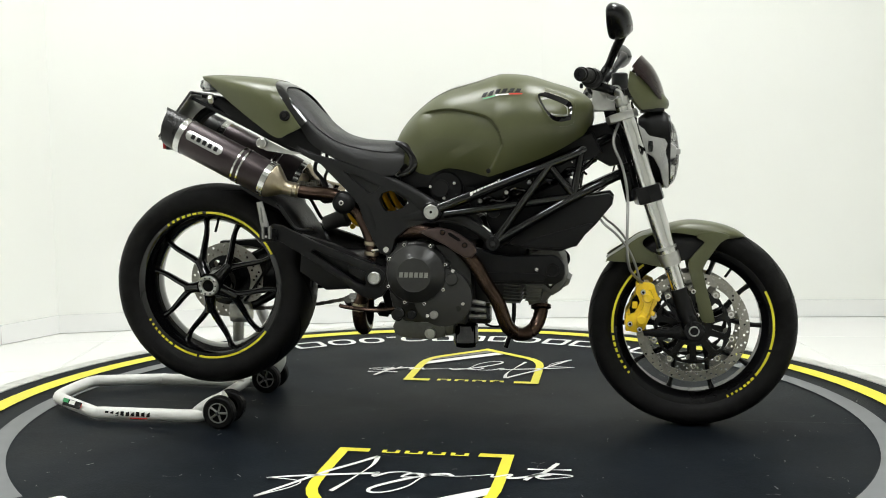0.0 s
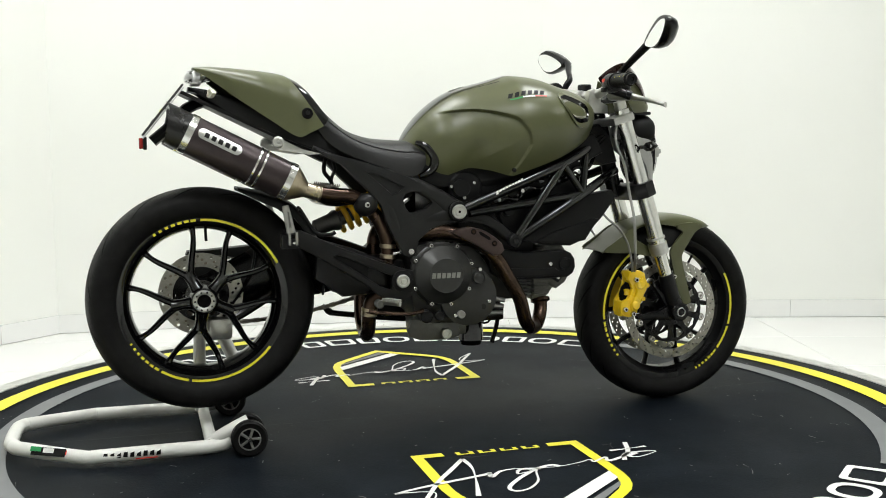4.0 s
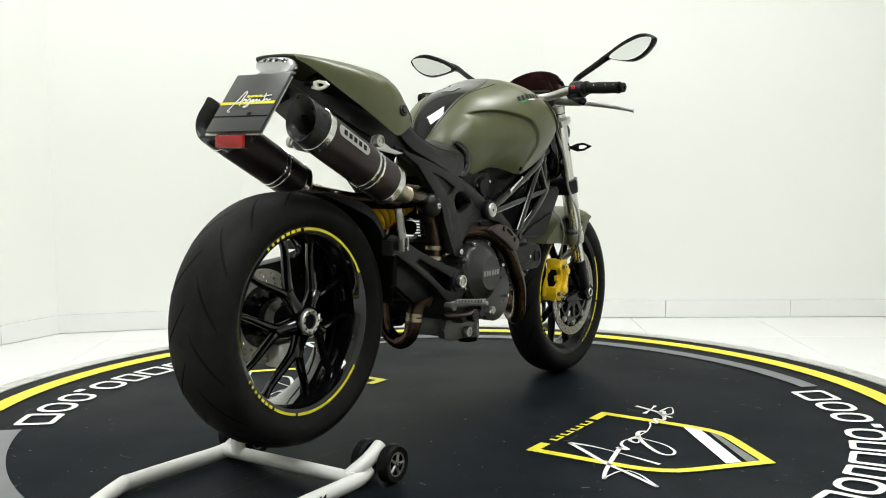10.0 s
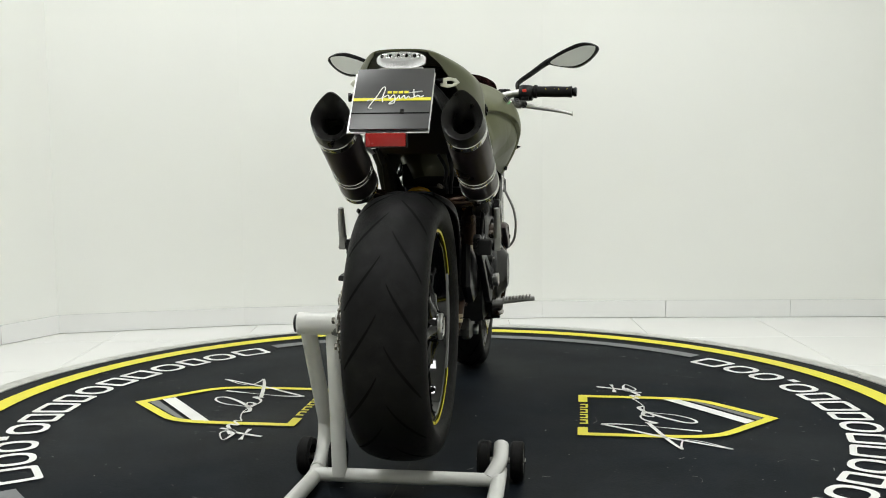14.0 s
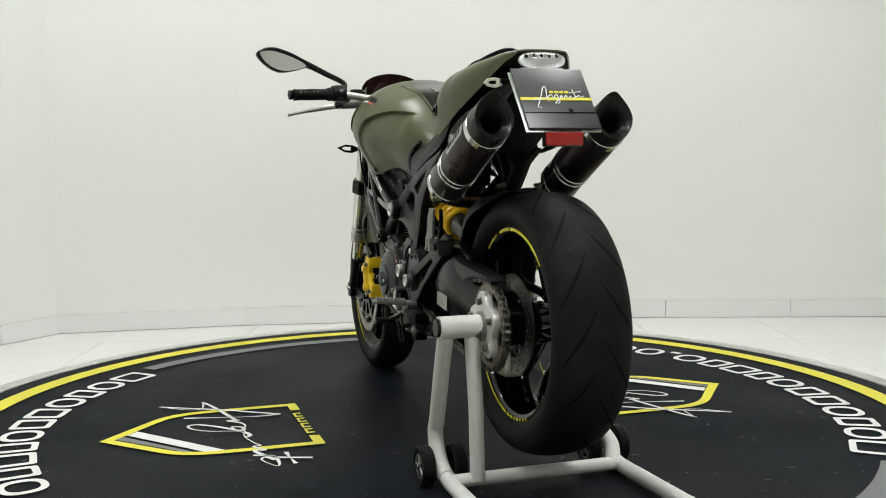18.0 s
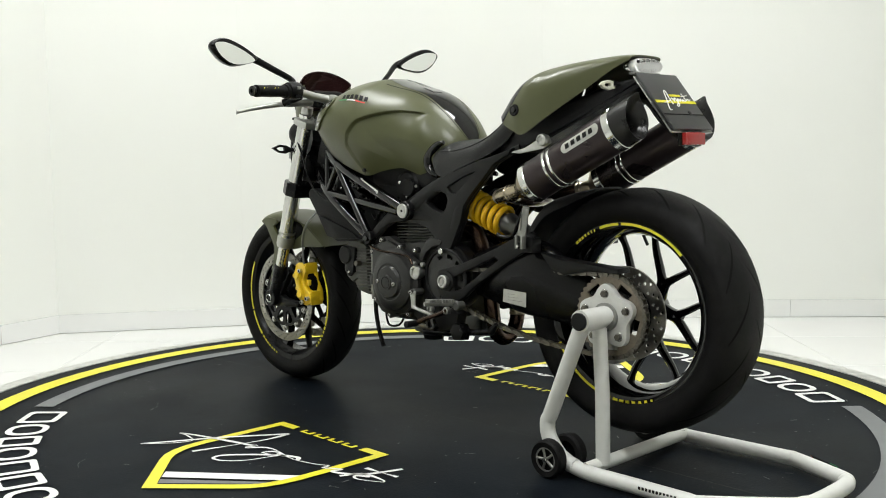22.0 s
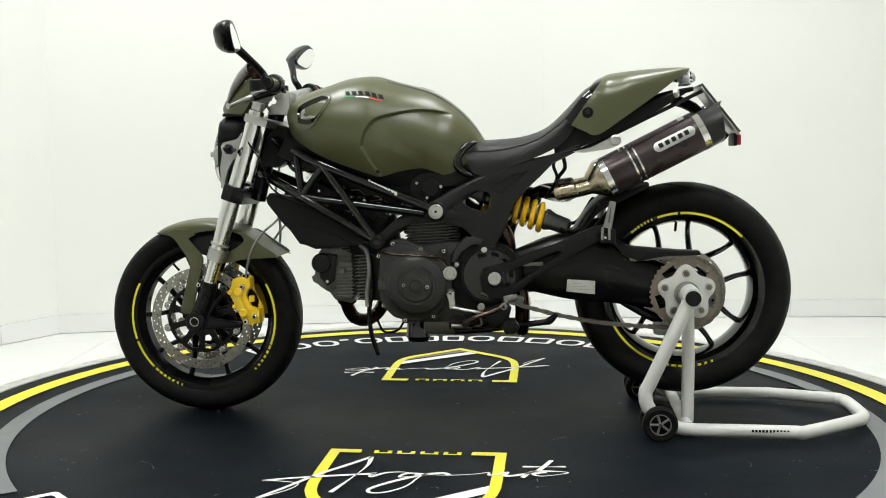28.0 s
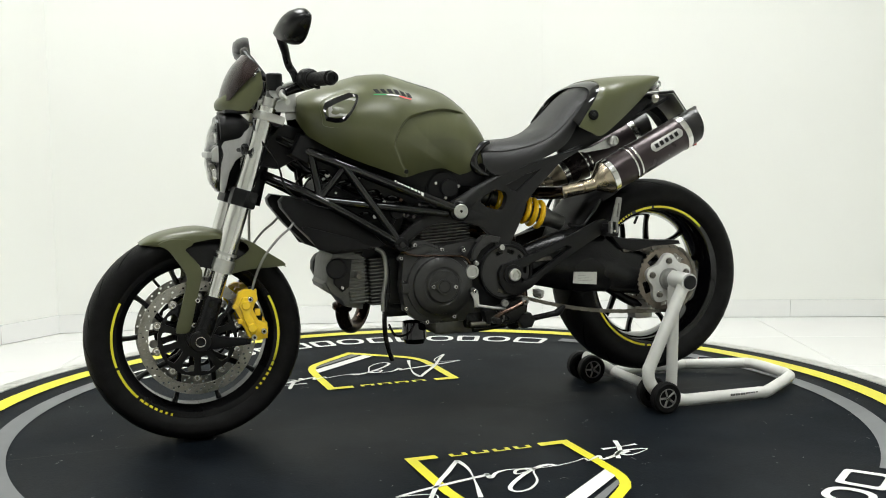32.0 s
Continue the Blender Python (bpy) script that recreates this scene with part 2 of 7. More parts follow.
def arch(tops, sides, n_s=30, n_u=20, e1=0.75, e2=0.75, thick=0.0):
    """A saddle-like shell: tops (x, z) on the centre line, sides (x, z, half width) on its rims."""
    T, S = spline(tops, n_s), spline(sides, n_s)
    rows = []
    for t, s in zip(T, S):
        row = []
        for j in range(-n_u, n_u + 1):
            a = abs(j) / n_u * math.pi / 2
            y, k = math.sin(a) ** e1 * s[2] * (1 if j > 0 else -1), math.cos(a) ** e2
            row.append((s[0] + (t[0] - s[0]) * k, y, s[1] + (t[1] - s[1]) * k))
        rows.append(row)
    bm = bmesh.new()
    grid_faces(bm, rows)
    if thick:
        bmesh.ops.recalc_face_normals(bm, faces=bm.faces)
        bmesh.ops.solidify(bm, geom=bm.faces[:], thickness=thick)
    return bm


def circle(cx, cy, r, n=24, a0=0.0):
    return [(cx + r * math.cos(a0 + 2 * math.pi * i / n), cy + r * math.sin(a0 + 2 * math.pi * i / n)) for i in range(n)]


# ---- the room ----
WALL_LINE = [(-4.2, -6.0), (-3.6, -1.6), (-1.977, 1.418), (-1.819, 1.701), (-0.977, 1.893), (0.505, 2.056), (3.632, 1.986), (4.2, -6.0)]
ROOM_TOP = 3.2


def wall_panel(name, a, b, label):
    (ax, ay), (bx, by) = a, b
    L = math.hypot(bx - ax, by - ay)
    nx, ny = -(by - ay) / L, (bx - ax) / L
    rows = []
    for k in (0.0, 0.15):
        rows.append([(ax + nx * k, ay + ny * k, FLOOR_Z - 0.1), (bx + nx * k, by + ny * k, FLOOR_Z - 0.1), (bx + nx * k, by + ny * k, ROOM_TOP), (ax + nx * k, ay + ny * k, ROOM_TOP)])
    bm = bmesh.new()
    grid_faces(bm, rows, close_u=True, caps=True)
    ob = new(name, finish(bm, name, WALL, 0))
    tagged(ob, label, "wall", kind="structure")
    base = thing("baseboard", "white porcelain tile skirting along the white wall", "baseboard", kind="structure")
    n = max(1, round(L / 0.6))
    for i in range(n):
        s0, s1 = i * L / n + 0.0015, (i + 1) * L / n - 0.0015
        ux, uy = (bx - ax) / L, (by - ay) / L
        pts = []
        for s in (s0, s1):
            for d in (0.002, 0.012):
                pts.append((ax + ux * s - nx * d, ay + uy * s - ny * d))
        q = bmesh.new()
        o = [pts[0], pts[2], pts[3], pts[1]]
        grid_faces(q, [[(*p, FLOOR_Z + 0.002) for p in o], [(*p, FLOOR_Z + 0.088) for p in o]], close_u=True, caps=True)
        part("tile", q, TILE, base, smooth=0)
    return ob


for i in range(len(WALL_LINE) - 1):
    wall_panel("wall_%d" % (i + 1), WALL_LINE[i], WALL_LINE[i + 1], "plain matt white painted studio wall")
wall_panel("wall_8", WALL_LINE[-1], WALL_LINE[0], "plain matt white painted studio wall")

floor = tagged(new("floor", finish(box((-4.5, -6.2, FLOOR_Z - 0.1), (4.5, 2.3, FLOOR_Z - 0.003)), "floor", GROUT, 0)),
               "glossy white porcelain tiled floor", "floor", kind="structure")
tile_mesh = finish(box((-0.309, -0.309, -0.006), (0.309, 0.309, 0.0), 0.0012), "tile", TILE, 0)
for i in range(-9, 7):
    for j in range(-11, 4):
        x, y = 1.26 + 0.62 * i, 0.55 + 0.62 * j
        if abs(x) > 4.45 or y > 2.3 or math.hypot(x, y) < 1.0:
            continue
        t = part("tile", tile_mesh, TILE, floor)
        t.location = (x, y, FLOOR_Z)

ceiling = tagged(new("ceiling", finish(box((-4.5, -6.2, ROOM_TOP), (4.5, 2.4, ROOM_TOP + 0.1)), "ceiling", CEIL, 0)),
                 "plain white painted studio ceiling", "ceiling", kind="structure")
PANEL_FRAME = mat("white_lamp_frame", (0.7, 0.7, 0.7), 0.4)
PANEL_GLOW = glow("lamp_diffuser", (0.97, 1.0, 0.985), 12.0)
for lx, ly in LAMPS:
    lamp = thing("ceiling_light", "square white glowing diffuser panel under the ceiling", "ceiling light", "ceiling lights")
    lamp.location = (lx, ly, ROOM_TOP)
    part("diffuser", box((-0.365, -0.365, -0.06), (0.365, 0.365, -0.05)), PANEL_GLOW, lamp, smooth=0)
    for lo, hi in (((-0.4, -0.4, -0.07), (0.4, -0.365, 0)), ((-0.4, 0.365, -0.07), (0.4, 0.4, 0)),
                   ((-0.4, -0.365, -0.07), (-0.365, 0.365, 0)), ((0.365, -0.365, -0.07), (0.4, 0.365, 0))):
        part("frame", box(lo, hi, 0.004), PANEL_FRAME, lamp)

# ---- the turntable and its printed deck ----
turntable = thing("turntable", "round motor-show turntable with a dark printed rubber deck", "turntable")
part("deck", lathe([(FLOOR_Z + 0.004, 1.525), (-0.004, 1.525), (0, 1.52), (0, 0.0)], (0, 0, 0), (0, 0, 1), 160), DECK, turntable, "dark blue-black rubber deck, dusty and scuffed")
part("edge_trim", lathe([(FLOOR_Z + 0.004, 1.60), (-0.006, 1.60), (-0.001, 1.593), (0.001, 1.5265), (-0.01, 1.5265)], (0, 0, 0), (0, 0, 1), 160), RIM_TRIM, turntable, "scuffed silver metal rim")


def arc_band(r0, r1, a0, a1, z=0.0035, n=None):
    n = n or max(4, int(abs(a1 - a0) / 2))
    o = [(r1 * math.cos(radians(a0 + (a1 - a0) * i / n)), r1 * math.sin(radians(a0 + (a1 - a0) * i / n))) for i in range(n + 1)]
    q = [(r0 * math.cos(radians(a0 + (a1 - a0) * i / n)), r0 * math.sin(radians(a0 + (a1 - a0) * i / n))) for i in range(n + 1)]
    bm = bmesh.new()
    grid_faces(bm, [[(*p, z) for p in q], [(*p, z) for p in o]])
    return bm


def flat_strip(pts, w, z=0.0045, n=6, taper=None):
    """A brush stroke lying on the deck."""
    P = spline([(*p, 0) for p in pts], n)
    rows = []
    for i, p in enumerate(P):
        d = P[min(i + 1, len(P) - 1)] - P[max(i - 1, 0)]
        d = d / (np.linalg.norm(d) + 1e-9)
        k = w / 2 * (0.65 + 0.35 * math.sin(7.0 * i / len(P) + 1))
        rows.append([(p[0] - d[1] * k, p[1] + d[0] * k, z), (p[0] + d[1] * k, p[1] - d[0] * k, z)])
    bm = bmesh.new()
    grid_faces(bm, rows)
    return bm


def flat_poly(pts, z):
    bm = bmesh.new()
    bm.faces.new([bm.verts.new((*p, z)) for p in pts])
    return bm


part("ring", arc_band(1.381, 1.448, 0, 360, n=180), DECK_YELLOW, turntable, "yellow printed ring")
for a0, a1 in ((-42.4, 41.0), (131.9, 226.9)):
    part("grey_arc", arc_band(1.238, 1.300, a0, a1), DECK_GREY, turntable, "grey printed arc")
# the rim lettering as plain hollow shapes, one for each character, of its width: rings and open frames
CHARS = (1.25, 1.12, 0.9, 1.12, 1.08, 1.0, 1.1, 0.88, 1.12, 0.9, 1.12, 0.45, 1.02, 1.12, 1.25)


def hollow_mark(r0, r1, a0, a1, power, side, bar, n=40):
    """A flat outline between two radii and two angles; power 1 is round, smaller is squarer."""
    rm, rh, am, ah = (r0 + r1) / 2, (r1 - r0) / 2, (a0 + a1) / 2, (a1 - a0) / 2
    outer, inner = [], []
    for k in range(n):
        c, s = math.cos(2 * math.pi * (k + 0.5) / n), math.sin(2 * math.pi * (k + 0.5) / n)
        c, s = math.copysign(abs(c) ** power, c), math.copysign(abs(s) ** power, s)
        for row, fa, fr in ((outer, ah, rh), (inner, ah - side, rh - bar)):
            r, a = rm + fr * s, radians(am + fa * c)
            row.append((r * math.cos(a), r * math.sin(a), 0.0035))
    bm = bmesh.new()
    grid_faces(bm, [outer, inner], close_u=True)
    return bm


for start in (-131.2, 43.3):
    unit, at = 86.9 / sum(CHARS), start
    for i, adv in enumerate(CHARS):
        a0, a1 = at + 0.07 * unit * adv, at + 0.93 * unit * adv
        at += unit * adv
        if adv < 0.6:
            part("letter_block", arc_band(1.255, 1.282, a0 + 0.2, a1 - 0.2, n=3), DECK_WHITE, turntable)
        else:
            part("letter_block", hollow_mark(1.162, 1.280, a0, a1, 0.8 if i in (1, 3, 6, 10, 12, 13) else 0.22, 0.95, 0.0185), DECK_WHITE, turntable)


def emblem(sgn):
    """Shield print beside the stand place; sgn -1: right of the parked machine, 1: left."""
    def P(u, v):           # u along the base from the reader's left, v outwards
        return (0.024 - sgn * u, sgn * v)
    w = 0.029
    half = [(0.237, 0.411), (0.237, 0.62), (0.235, 0.70), (0.229, 0.75), (0.216, 0.79), (0.196, 0.825), (0.165, 0.857), (0.010, 1.004)]
    half_in = [(0.208, 0.440), (0.208, 0.62), (0.206, 0.70), (0.201, 0.742), (0.19, 0.777), (0.172, 0.808), (0.145, 0.836), (0.010, 0.963)]
    out = [(-u, v) for u, v in half[:-1]][:1] + half + [(-u, v) for u, v in half[-2:0:-1]]
    inn = [(-u, v) for u, v in half_in[:-1]][:1] + half_in + [(-u, v) for u, v in half_in[-2:0:-1]]
    bm = bmesh.new()
    n = len(out)
    ring = [(out[i], out[(i + 1) % n], inn[(i + 1) % n], inn[i]) for i in range(1, n)]
    ring += [(out[0], (-0.152, 0.411), (-0.15, 0.411 + w), inn[0]), ((0.146, 0.411), out[1], inn[1], (0.144, 0.411 + w))]
    for q in ring:
        bm.faces.new([bm.verts.new((*P(*p), 0.0035)) for p in q])
    part("shield_outline", bm, DECK_YELLOW, turntable, "yellow printed shield outline")
    for i in range(4):
        c = -0.092 + 0.062 * i
        q = bmesh.new()
        for lo, hi in (((c - 0.024, 0.417), (c - 0.012, 0.441)), ((c + 0.012, 0.417), (c + 0.024, 0.441)), ((c - 0.012, 0.434), (c + 0.012, 0.441))):
            q.faces.new([q.verts.new((*P(*p), 0.0035)) for p in (lo, (hi[0], lo[1]), hi, (lo[0], hi[1]))])
        part("word_block", q, DECK_YELLOW, turntable)
    part("stripe", flat_poly([P(0.207, 0.680), P(0.205, 0.735), P(-0.030, 0.928), P(-0.062, 0.898)], 0.0036), DECK_WHITE, turntable, "white diagonal stripe")
    part("stripe", flat_poly([P(0.199, 0.758), P(0.185, 0.79), P(0.006, 0.958), P(-0.018, 0.938)], 0.0036), DECK_GREY, turntable, "grey diagonal stripe")
    # flowing pen flourish over the shield
    strokes = [
        [(-0.115, 0.479), (-0.113, 0.554), (-0.135, 0.655), (-0.164, 0.761)],
        [(-0.115, 0.479), (-0.168, 0.556), (-0.223, 0.633), (-0.285, 0.745), (-0.33, 0.821), (-0.302, 0.791), (-0.269, 0.752), (-0.254, 0.713), (-0.272, 0.697), (-0.325, 0.689), (-0.345, 0.69), (-0.287, 0.668), (-0.194, 0.642), (-0.081, 0.614)],
        [(-0.085, 0.606), (-0.088, 0.639), (-0.055, 0.606), (-0.01, 0.598), (0.024, 0.622), (-0.018, 0.636), (0.0, 0.606), (0.05, 0.614)],
        [(0.104, 0.613), (0.085, 0.597), (0.037, 0.616), (-0.028, 0.67), (-0.074, 0.725), (-0.07, 0.755), (-0.033, 0.748), (0.008, 0.702), (0.03, 0.635), (0.05, 0.614), (0.104, 0.613), (0.165, 0.598), (0.199, 0.584), (0.202, 0.604), (0.245, 0.578), (0.24, 0.606), (0.275, 0.596), (0.32, 0.559), (0.355, 0.471)],
        [(0.282, 0.529), (0.335, 0.527), (0.391, 0.521)],
        [(0.283, 0.616), (0.31, 0.567), (0.37, 0.561), (0.395, 0.572), (0.334, 0.6), (0.31, 0.587), (0.342, 0.567)],
    ]
    for s in strokes:
        part("flourish", flat_strip([P(*p) for p in s], 0.013, n=8), DECK_WHITE, turntable, "white handwritten-looking flourish")


emblem(-1)
emblem(1)

# seam across the deck, with dust and scuffs lying on it
part("seam", flat_strip([(-1.36, 0.02), (-0.5, 0.015), (0.4, 0.02), (1.36, 0.045)], 0.0022, 0.0022, 12), DECK_SEAM, turntable, "thin dusty seam across the deck")
rng = random.Random(4)
dust = bmesh.new()
for k in range(520):
    r, a = 1.45 * math.sqrt(rng.random()), rng.random() * 2 * math.pi
    x, y, s, q = r * math.cos(a), r * math.sin(a), rng.choice((0.0009, 0.0012, 0.0016, 0.002, 0.0028)), rng.random() * 6
    ll = s * rng.choice((1, 1, 1.5, 4))
    dust.faces.new([dust.verts.new((x + u * ll * math.cos(q) - v * s * 0.6 * math.sin(q), y + u * ll * math.sin(q) + v * s * 0.6 * math.cos(q), 0.003)) for u, v in ((-1, -1), (1, -0.7), (0.9, 1), (-1, 0.8))])
part("dust", dust, DUST, turntable, "pale dust flecks on the deck", 0, "stuff")
for k in range(24):
    r, a = 1.3 * math.sqrt(rng.random()), rng.random() * 2 * math.pi
    x, y, q, L = r * math.cos(a), r * math.sin(a), rng.random() * 6, rng.uniform(0.02, 0.09)
    part("scratch", flat_strip([(x, y), (x + L * 0.5 * math.cos(q), y + L * 0.5 * math.sin(q)), (x + L * math.cos(q + 0.25), y + L * math.sin(q + 0.25))], 0.0016, 0.0026, 3), DUST, turntable)

# ---- the motorcycle: x forward, y to its left, z up ----
bike = thing("motorcycle", "olive green naked sports motorcycle raised on a white paddock stand", "motorcycle")
bike.scale = (1, 1, 0.992)
FC, RC = (0.737, 0.0, 0.2975), (-0.711, -0.003, 0.398)      # wheel centres


def tyre_profile(R, W, rb):
    h = R - rb
    half = [(0.40, 0.0), (0.47, 0.2), (0.5, 0.45), (0.475, 0.66), (0.40, 0.82), (0.28, 0.925), (0.14, 0.985), (0.0, 1.0)]
    o = [(a * W, rb + b * h) for a, b in half]
    o += [(-a * W, r) for (a, b), (s, r) in zip(half[-2::-1], o[-2::-1])]
    return o + [(-0.36 * W, rb - 0.002), (-0.40 * W, rb + 0.5 * h), (0, rb + 0.9 * h), (0.40 * W, rb + 0.5 * h), (0.36 * W, rb - 0.002)]


def tyre(parent, c, R, W, rb, label):
    prof = tyre_profile(R, W, rb)
    outer = spline([(s, r, 0) for s, r in prof[:15]], 3)
    prof2 = [(p[0], p[1]) for p in outer] + prof[15:]
    t = part("tyre", lathe(prof2, c, seg=144, closed=True), RUBBER, parent, label, 50)
    return t


def groove_strips(parent, c, R, W, rb, count, flip=1):
    """Dark ribbons on the tyre's crown painting the shade in curved tread grooves."""
    prof = spline([(s, r, 0) for s, r in tyre_profile(R, W, rb)[:15]], 6)
    arc = [(p[0], p[1]) for p in prof]
    mid = len(arc) // 2
    bm = bmesh.new()
    for k in range(count):
        for side in (-1, 1):
            a0 = 2 * math.pi * (k + (0.25 if side > 0 else -0.25)) / count
            n = int(len(arc) * 0.27)
            rows = []
            for i in range(2, n, 2):
                s, r = arc[mid + side * i]
                u = i / n
                a = a0 + flip * (0.42 * u ** 0.8) * 6.5 / math.sqrt(count * 2)
                wv = 0.0058 * math.sin(math.pi * min(0.97, max(0.06, u))) ** 0.6
                row = []
                for d in (-wv, wv):
                    rr = r + 0.0007
                    row.append((c[0] + rr * math.cos(a + d / rr), c[1] + s * 1.014, c[2] + rr * math.sin(a + d / rr)))
                rows.append(row)
            grid_faces(bm, rows)
    return part("groove_shade", bm, BORE, parent, kind="stuff")


def rim_mesh(c, r_flange, W):
    h = W / 2
    prof = [(-h, r_flange), (-h, r_flange - 0.004), (-h + 0.006, 0.214), (-h + 0.02, 0.206), (-0.02, 0.196), (0.02, 0.196), (h - 0.02, 0.206), (h - 0.006, 0.214),
            (h, r_flange - 0.004), (h, r_flange), (h - 0.006, r_flange), (h - 0.012, 0.22), (-h + 0.012, 0.22), (-h + 0.006, r_flange)]
    return lathe(prof, c, seg=96, closed=True)


def spokes_into(parent, c, angles, split, r_hub, r_split, r_end, w0, w1, depth, mesh_mat, y_hub=0.0, y_end=0.0):
    """Forked spokes: a flat stem from the hub, and two arms that bow apart and run out to the rim."""
    def side(r):
        u = min(1, max(0, (r - r_hub) / (r_end - r_hub)))
        return c[1] + y_hub + (y_end - y_hub) * u ** 0.8
    for a in angles:
        bm = bmesh.new()
        stem = [(r_hub * 0.8, a, w0 * 1.15), (r_hub + 0.4 * (r_split - r_hub), a, w0 * 0.95), (r_split, a, w0 * 1.05)]
        p = [(c[0] + r * math.cos(q), side(r), c[2] + r * math.sin(q), w) for r, q, w in stem]
        tube_into(bm, [x[:3] for x in p], [x[3] for x in p], 12, 4, flat=depth * 0.8)
        for s in (-1, 1):
            line = []
            for u in np.linspace(0, 1, 8):
                r = r_split * 0.86 + (r_end - r_split * 0.86) * u
                q = a + s * split * (0.1 + 0.9 * math.sin(math.pi / 2 * min(1, u * 1.12)) ** 0.85)
                line.append((c[0] + r * math.cos(q), side(r), c[2] + r * math.sin(q), w1 * (1.3 - 0.45 * u + (0.3 if u > 0.9 else 0))))
            tube_into(bm, [x[:3] for x in line], [x[3] for x in line], 10, 3, flat=depth * 1.1)
        part("spoke", bm, mesh_mat, parent)


def rim_stripes(parent, c, y, sgn, runs):
    """Yellow tape on the rim's lip: (from, to) runs and dash groups, degrees in the side plane."""
    for a0, a1, dashes in runs:
        cuts = [(a0, a1)]
        if dashes:
            n = 7
            step = (a1 - a0) / n
            cuts = [(a0 + step * i, a0 + step * (i + 0.78 - 0.07 * i)) for i in range(n)]
        for b0, b1 in cuts:
            bm = bmesh.new()
            n = max(2, int(abs(b1 - b0) / 2.5))
            rows = [[(c[0] + r * math.cos(radians(b0 + (b1 - b0) * i / n)), y + sgn * k, c[2] + r * math.sin(radians(b0 + (b1 - b0) * i / n))) for i in range(n + 1)]
                    for r, k in ((0.2225, 0.0), (0.2225, 0.0012), (0.2292, 0.0012), (0.2292, 0.0))]
            grid_faces(bm, rows)
            part("rim_tape", bm, TAPE, parent)


def drilled_disc(c, y, r0, r1, th, rings, a_off=0.0):
    """A brake disc ring with drilled holes."""
    holes = [circle(c[0], c[2], r0, 64)]
    for r, n, hr, off in rings:
        for k in range(n):
            a = 2 * math.pi * (k + off) / n + a_off
            holes.append(circle(c[0] + r * math.cos(a), c[2] + r * math.sin(a), hr, 6))
    return plate(circle(c[0], c[2], r1, 72), y - th / 2, y + th / 2, holes)


# front wheel
fw = part("front_wheel", rim_mesh(FC, 0.2315, 0.096), BLACK_SATIN, bike, "black cast wheel with yellow rim tape")
tyre(fw, FC, 0.2975, 0.122, 0.2305, "worn black road tyre")
groove_strips(fw, FC, 0.2975, 0.122, 0.2305, 20, -1)
spokes_into(fw, FC, [radians(18 + 72 * k) for k in range(5)], radians(18), 0.035, 0.085, 0.199, 0.013, 0.0075, 1.6, BLACK_SATIN)
part("hub", lathe([(-0.07, 0.02), (-0.068, 0.034), (-0.03, 0.036), (0, 0.045), (0.03, 0.036), (0.068, 0.034), (0.07, 0.02)], FC, seg=32, caps=True), BLACK_SATIN, fw)
for sy in (-1, 1):
    y = sy * 0.06
    part("brake_disc", drilled_disc(FC, y, 0.131, 0.1585, 0.005, [(0.1365, 30, 0.0034, 0), (0.1445, 30, 0.0036, 0.35), (0.1525, 30, 0.0036, 0.7)]), DISC_STEEL, fw, "drilled steel brake disc", 30)
    bm = plate(circle(FC[0], FC[2], 0.107, 60), y - 0.003, y + 0.003, [circle(FC[0], FC[2], 0.03, 24)] +
               [[(FC[0] + r * math.cos(a), FC[2] + r * math.sin(a)) for r, a in ((0.055, k - 0.13), (0.075, k - 0.2), (0.094, k - 0.2), (0.1, k), (0.094, k + 0.2), (0.075, k + 0.2), (0.055, k + 0.13))] for k in [2 * math.pi * (j + 0.5) / 10 + 0.35 for j in range(10)]])
    part("disc_carrier", bm, BLACK_SATIN, fw, "black brake disc carrier")
    for k in range(10):
        a = 2 * math.pi * k / 10 + 0.35
        c_ = (FC[0] + 0.113 * math.cos(a), y - sy * 0.004, FC[2] + 0.113 * math.sin(a))
        part("disc_lug", disc(c_, (0, sy, 0), 0.0125, 0.006, 14), DISC_STEEL, fw)
        part("disc_bobbin", lathe([(0.0, 0.0085), (0.008, 0.0085), (0.009, 0.0075), (0.009, 0.0045), (0.004, 0.004), (0.004, 0.0)], c_, (0, sy, 0), 14), STEEL, fw)
        # flat dark disc paints the shade inside the bobbin
        part("bobbin_hole", disc((c_[0], c_[1] + sy * 0.0045, c_[2]), (0, sy, 0), 0.0038, 0.0006, 10), BORE, fw)
rim_stripes(fw, FC, -0.048, -1, [(128, 186, 0), (188, 222, 1), (28, -16, 0), (-18, -38, 0), (-40, -66, 1)])
rim_stripes(fw, FC, 0.048, 1, [(152, 200, 0), (-42 + 240, 228, 1), (28, -18, 0), (-20, -44, 0), (-46, -74, 1)])
part("valve", tube([(FC[0] + 0.11, 0, FC[2] + 0.163), (FC[0] + 0.093, -0.006, FC[2] + 0.14)], 0.004, 8, 1), BLACK_SATIN, fw)

# rear wheel
rw = part("rear_wheel", rim_mesh(RC, 0.2315, 0.148), BLACK_GLOSS, bike, "gloss black cast wheel with yellow rim tape")
tyre(rw, RC, 0.3145, 0.184, 0.2305, "worn wide black road tyre")
groove_strips(rw, RC, 0.3145, 0.184, 0.2305, 15, 1)
spokes_into(rw, RC, [radians(190 + 72 * k) for k in range(5)], radians(21), 0.042, 0.084, 0.2, 0.0175, 0.0082, 1.45, BLACK_GLOSS, -0.056, -0.022)
part("hub", lathe([(-0.08, 0.026), (-0.079, 0.034), (-0.07, 0.038), (-0.03, 0.044), (0.0, 0.052), (0.05, 0.05), (0.11, 0.045), (0.112, 0.03)], RC, seg=36, caps=True), BLACK_GLOSS, rw)
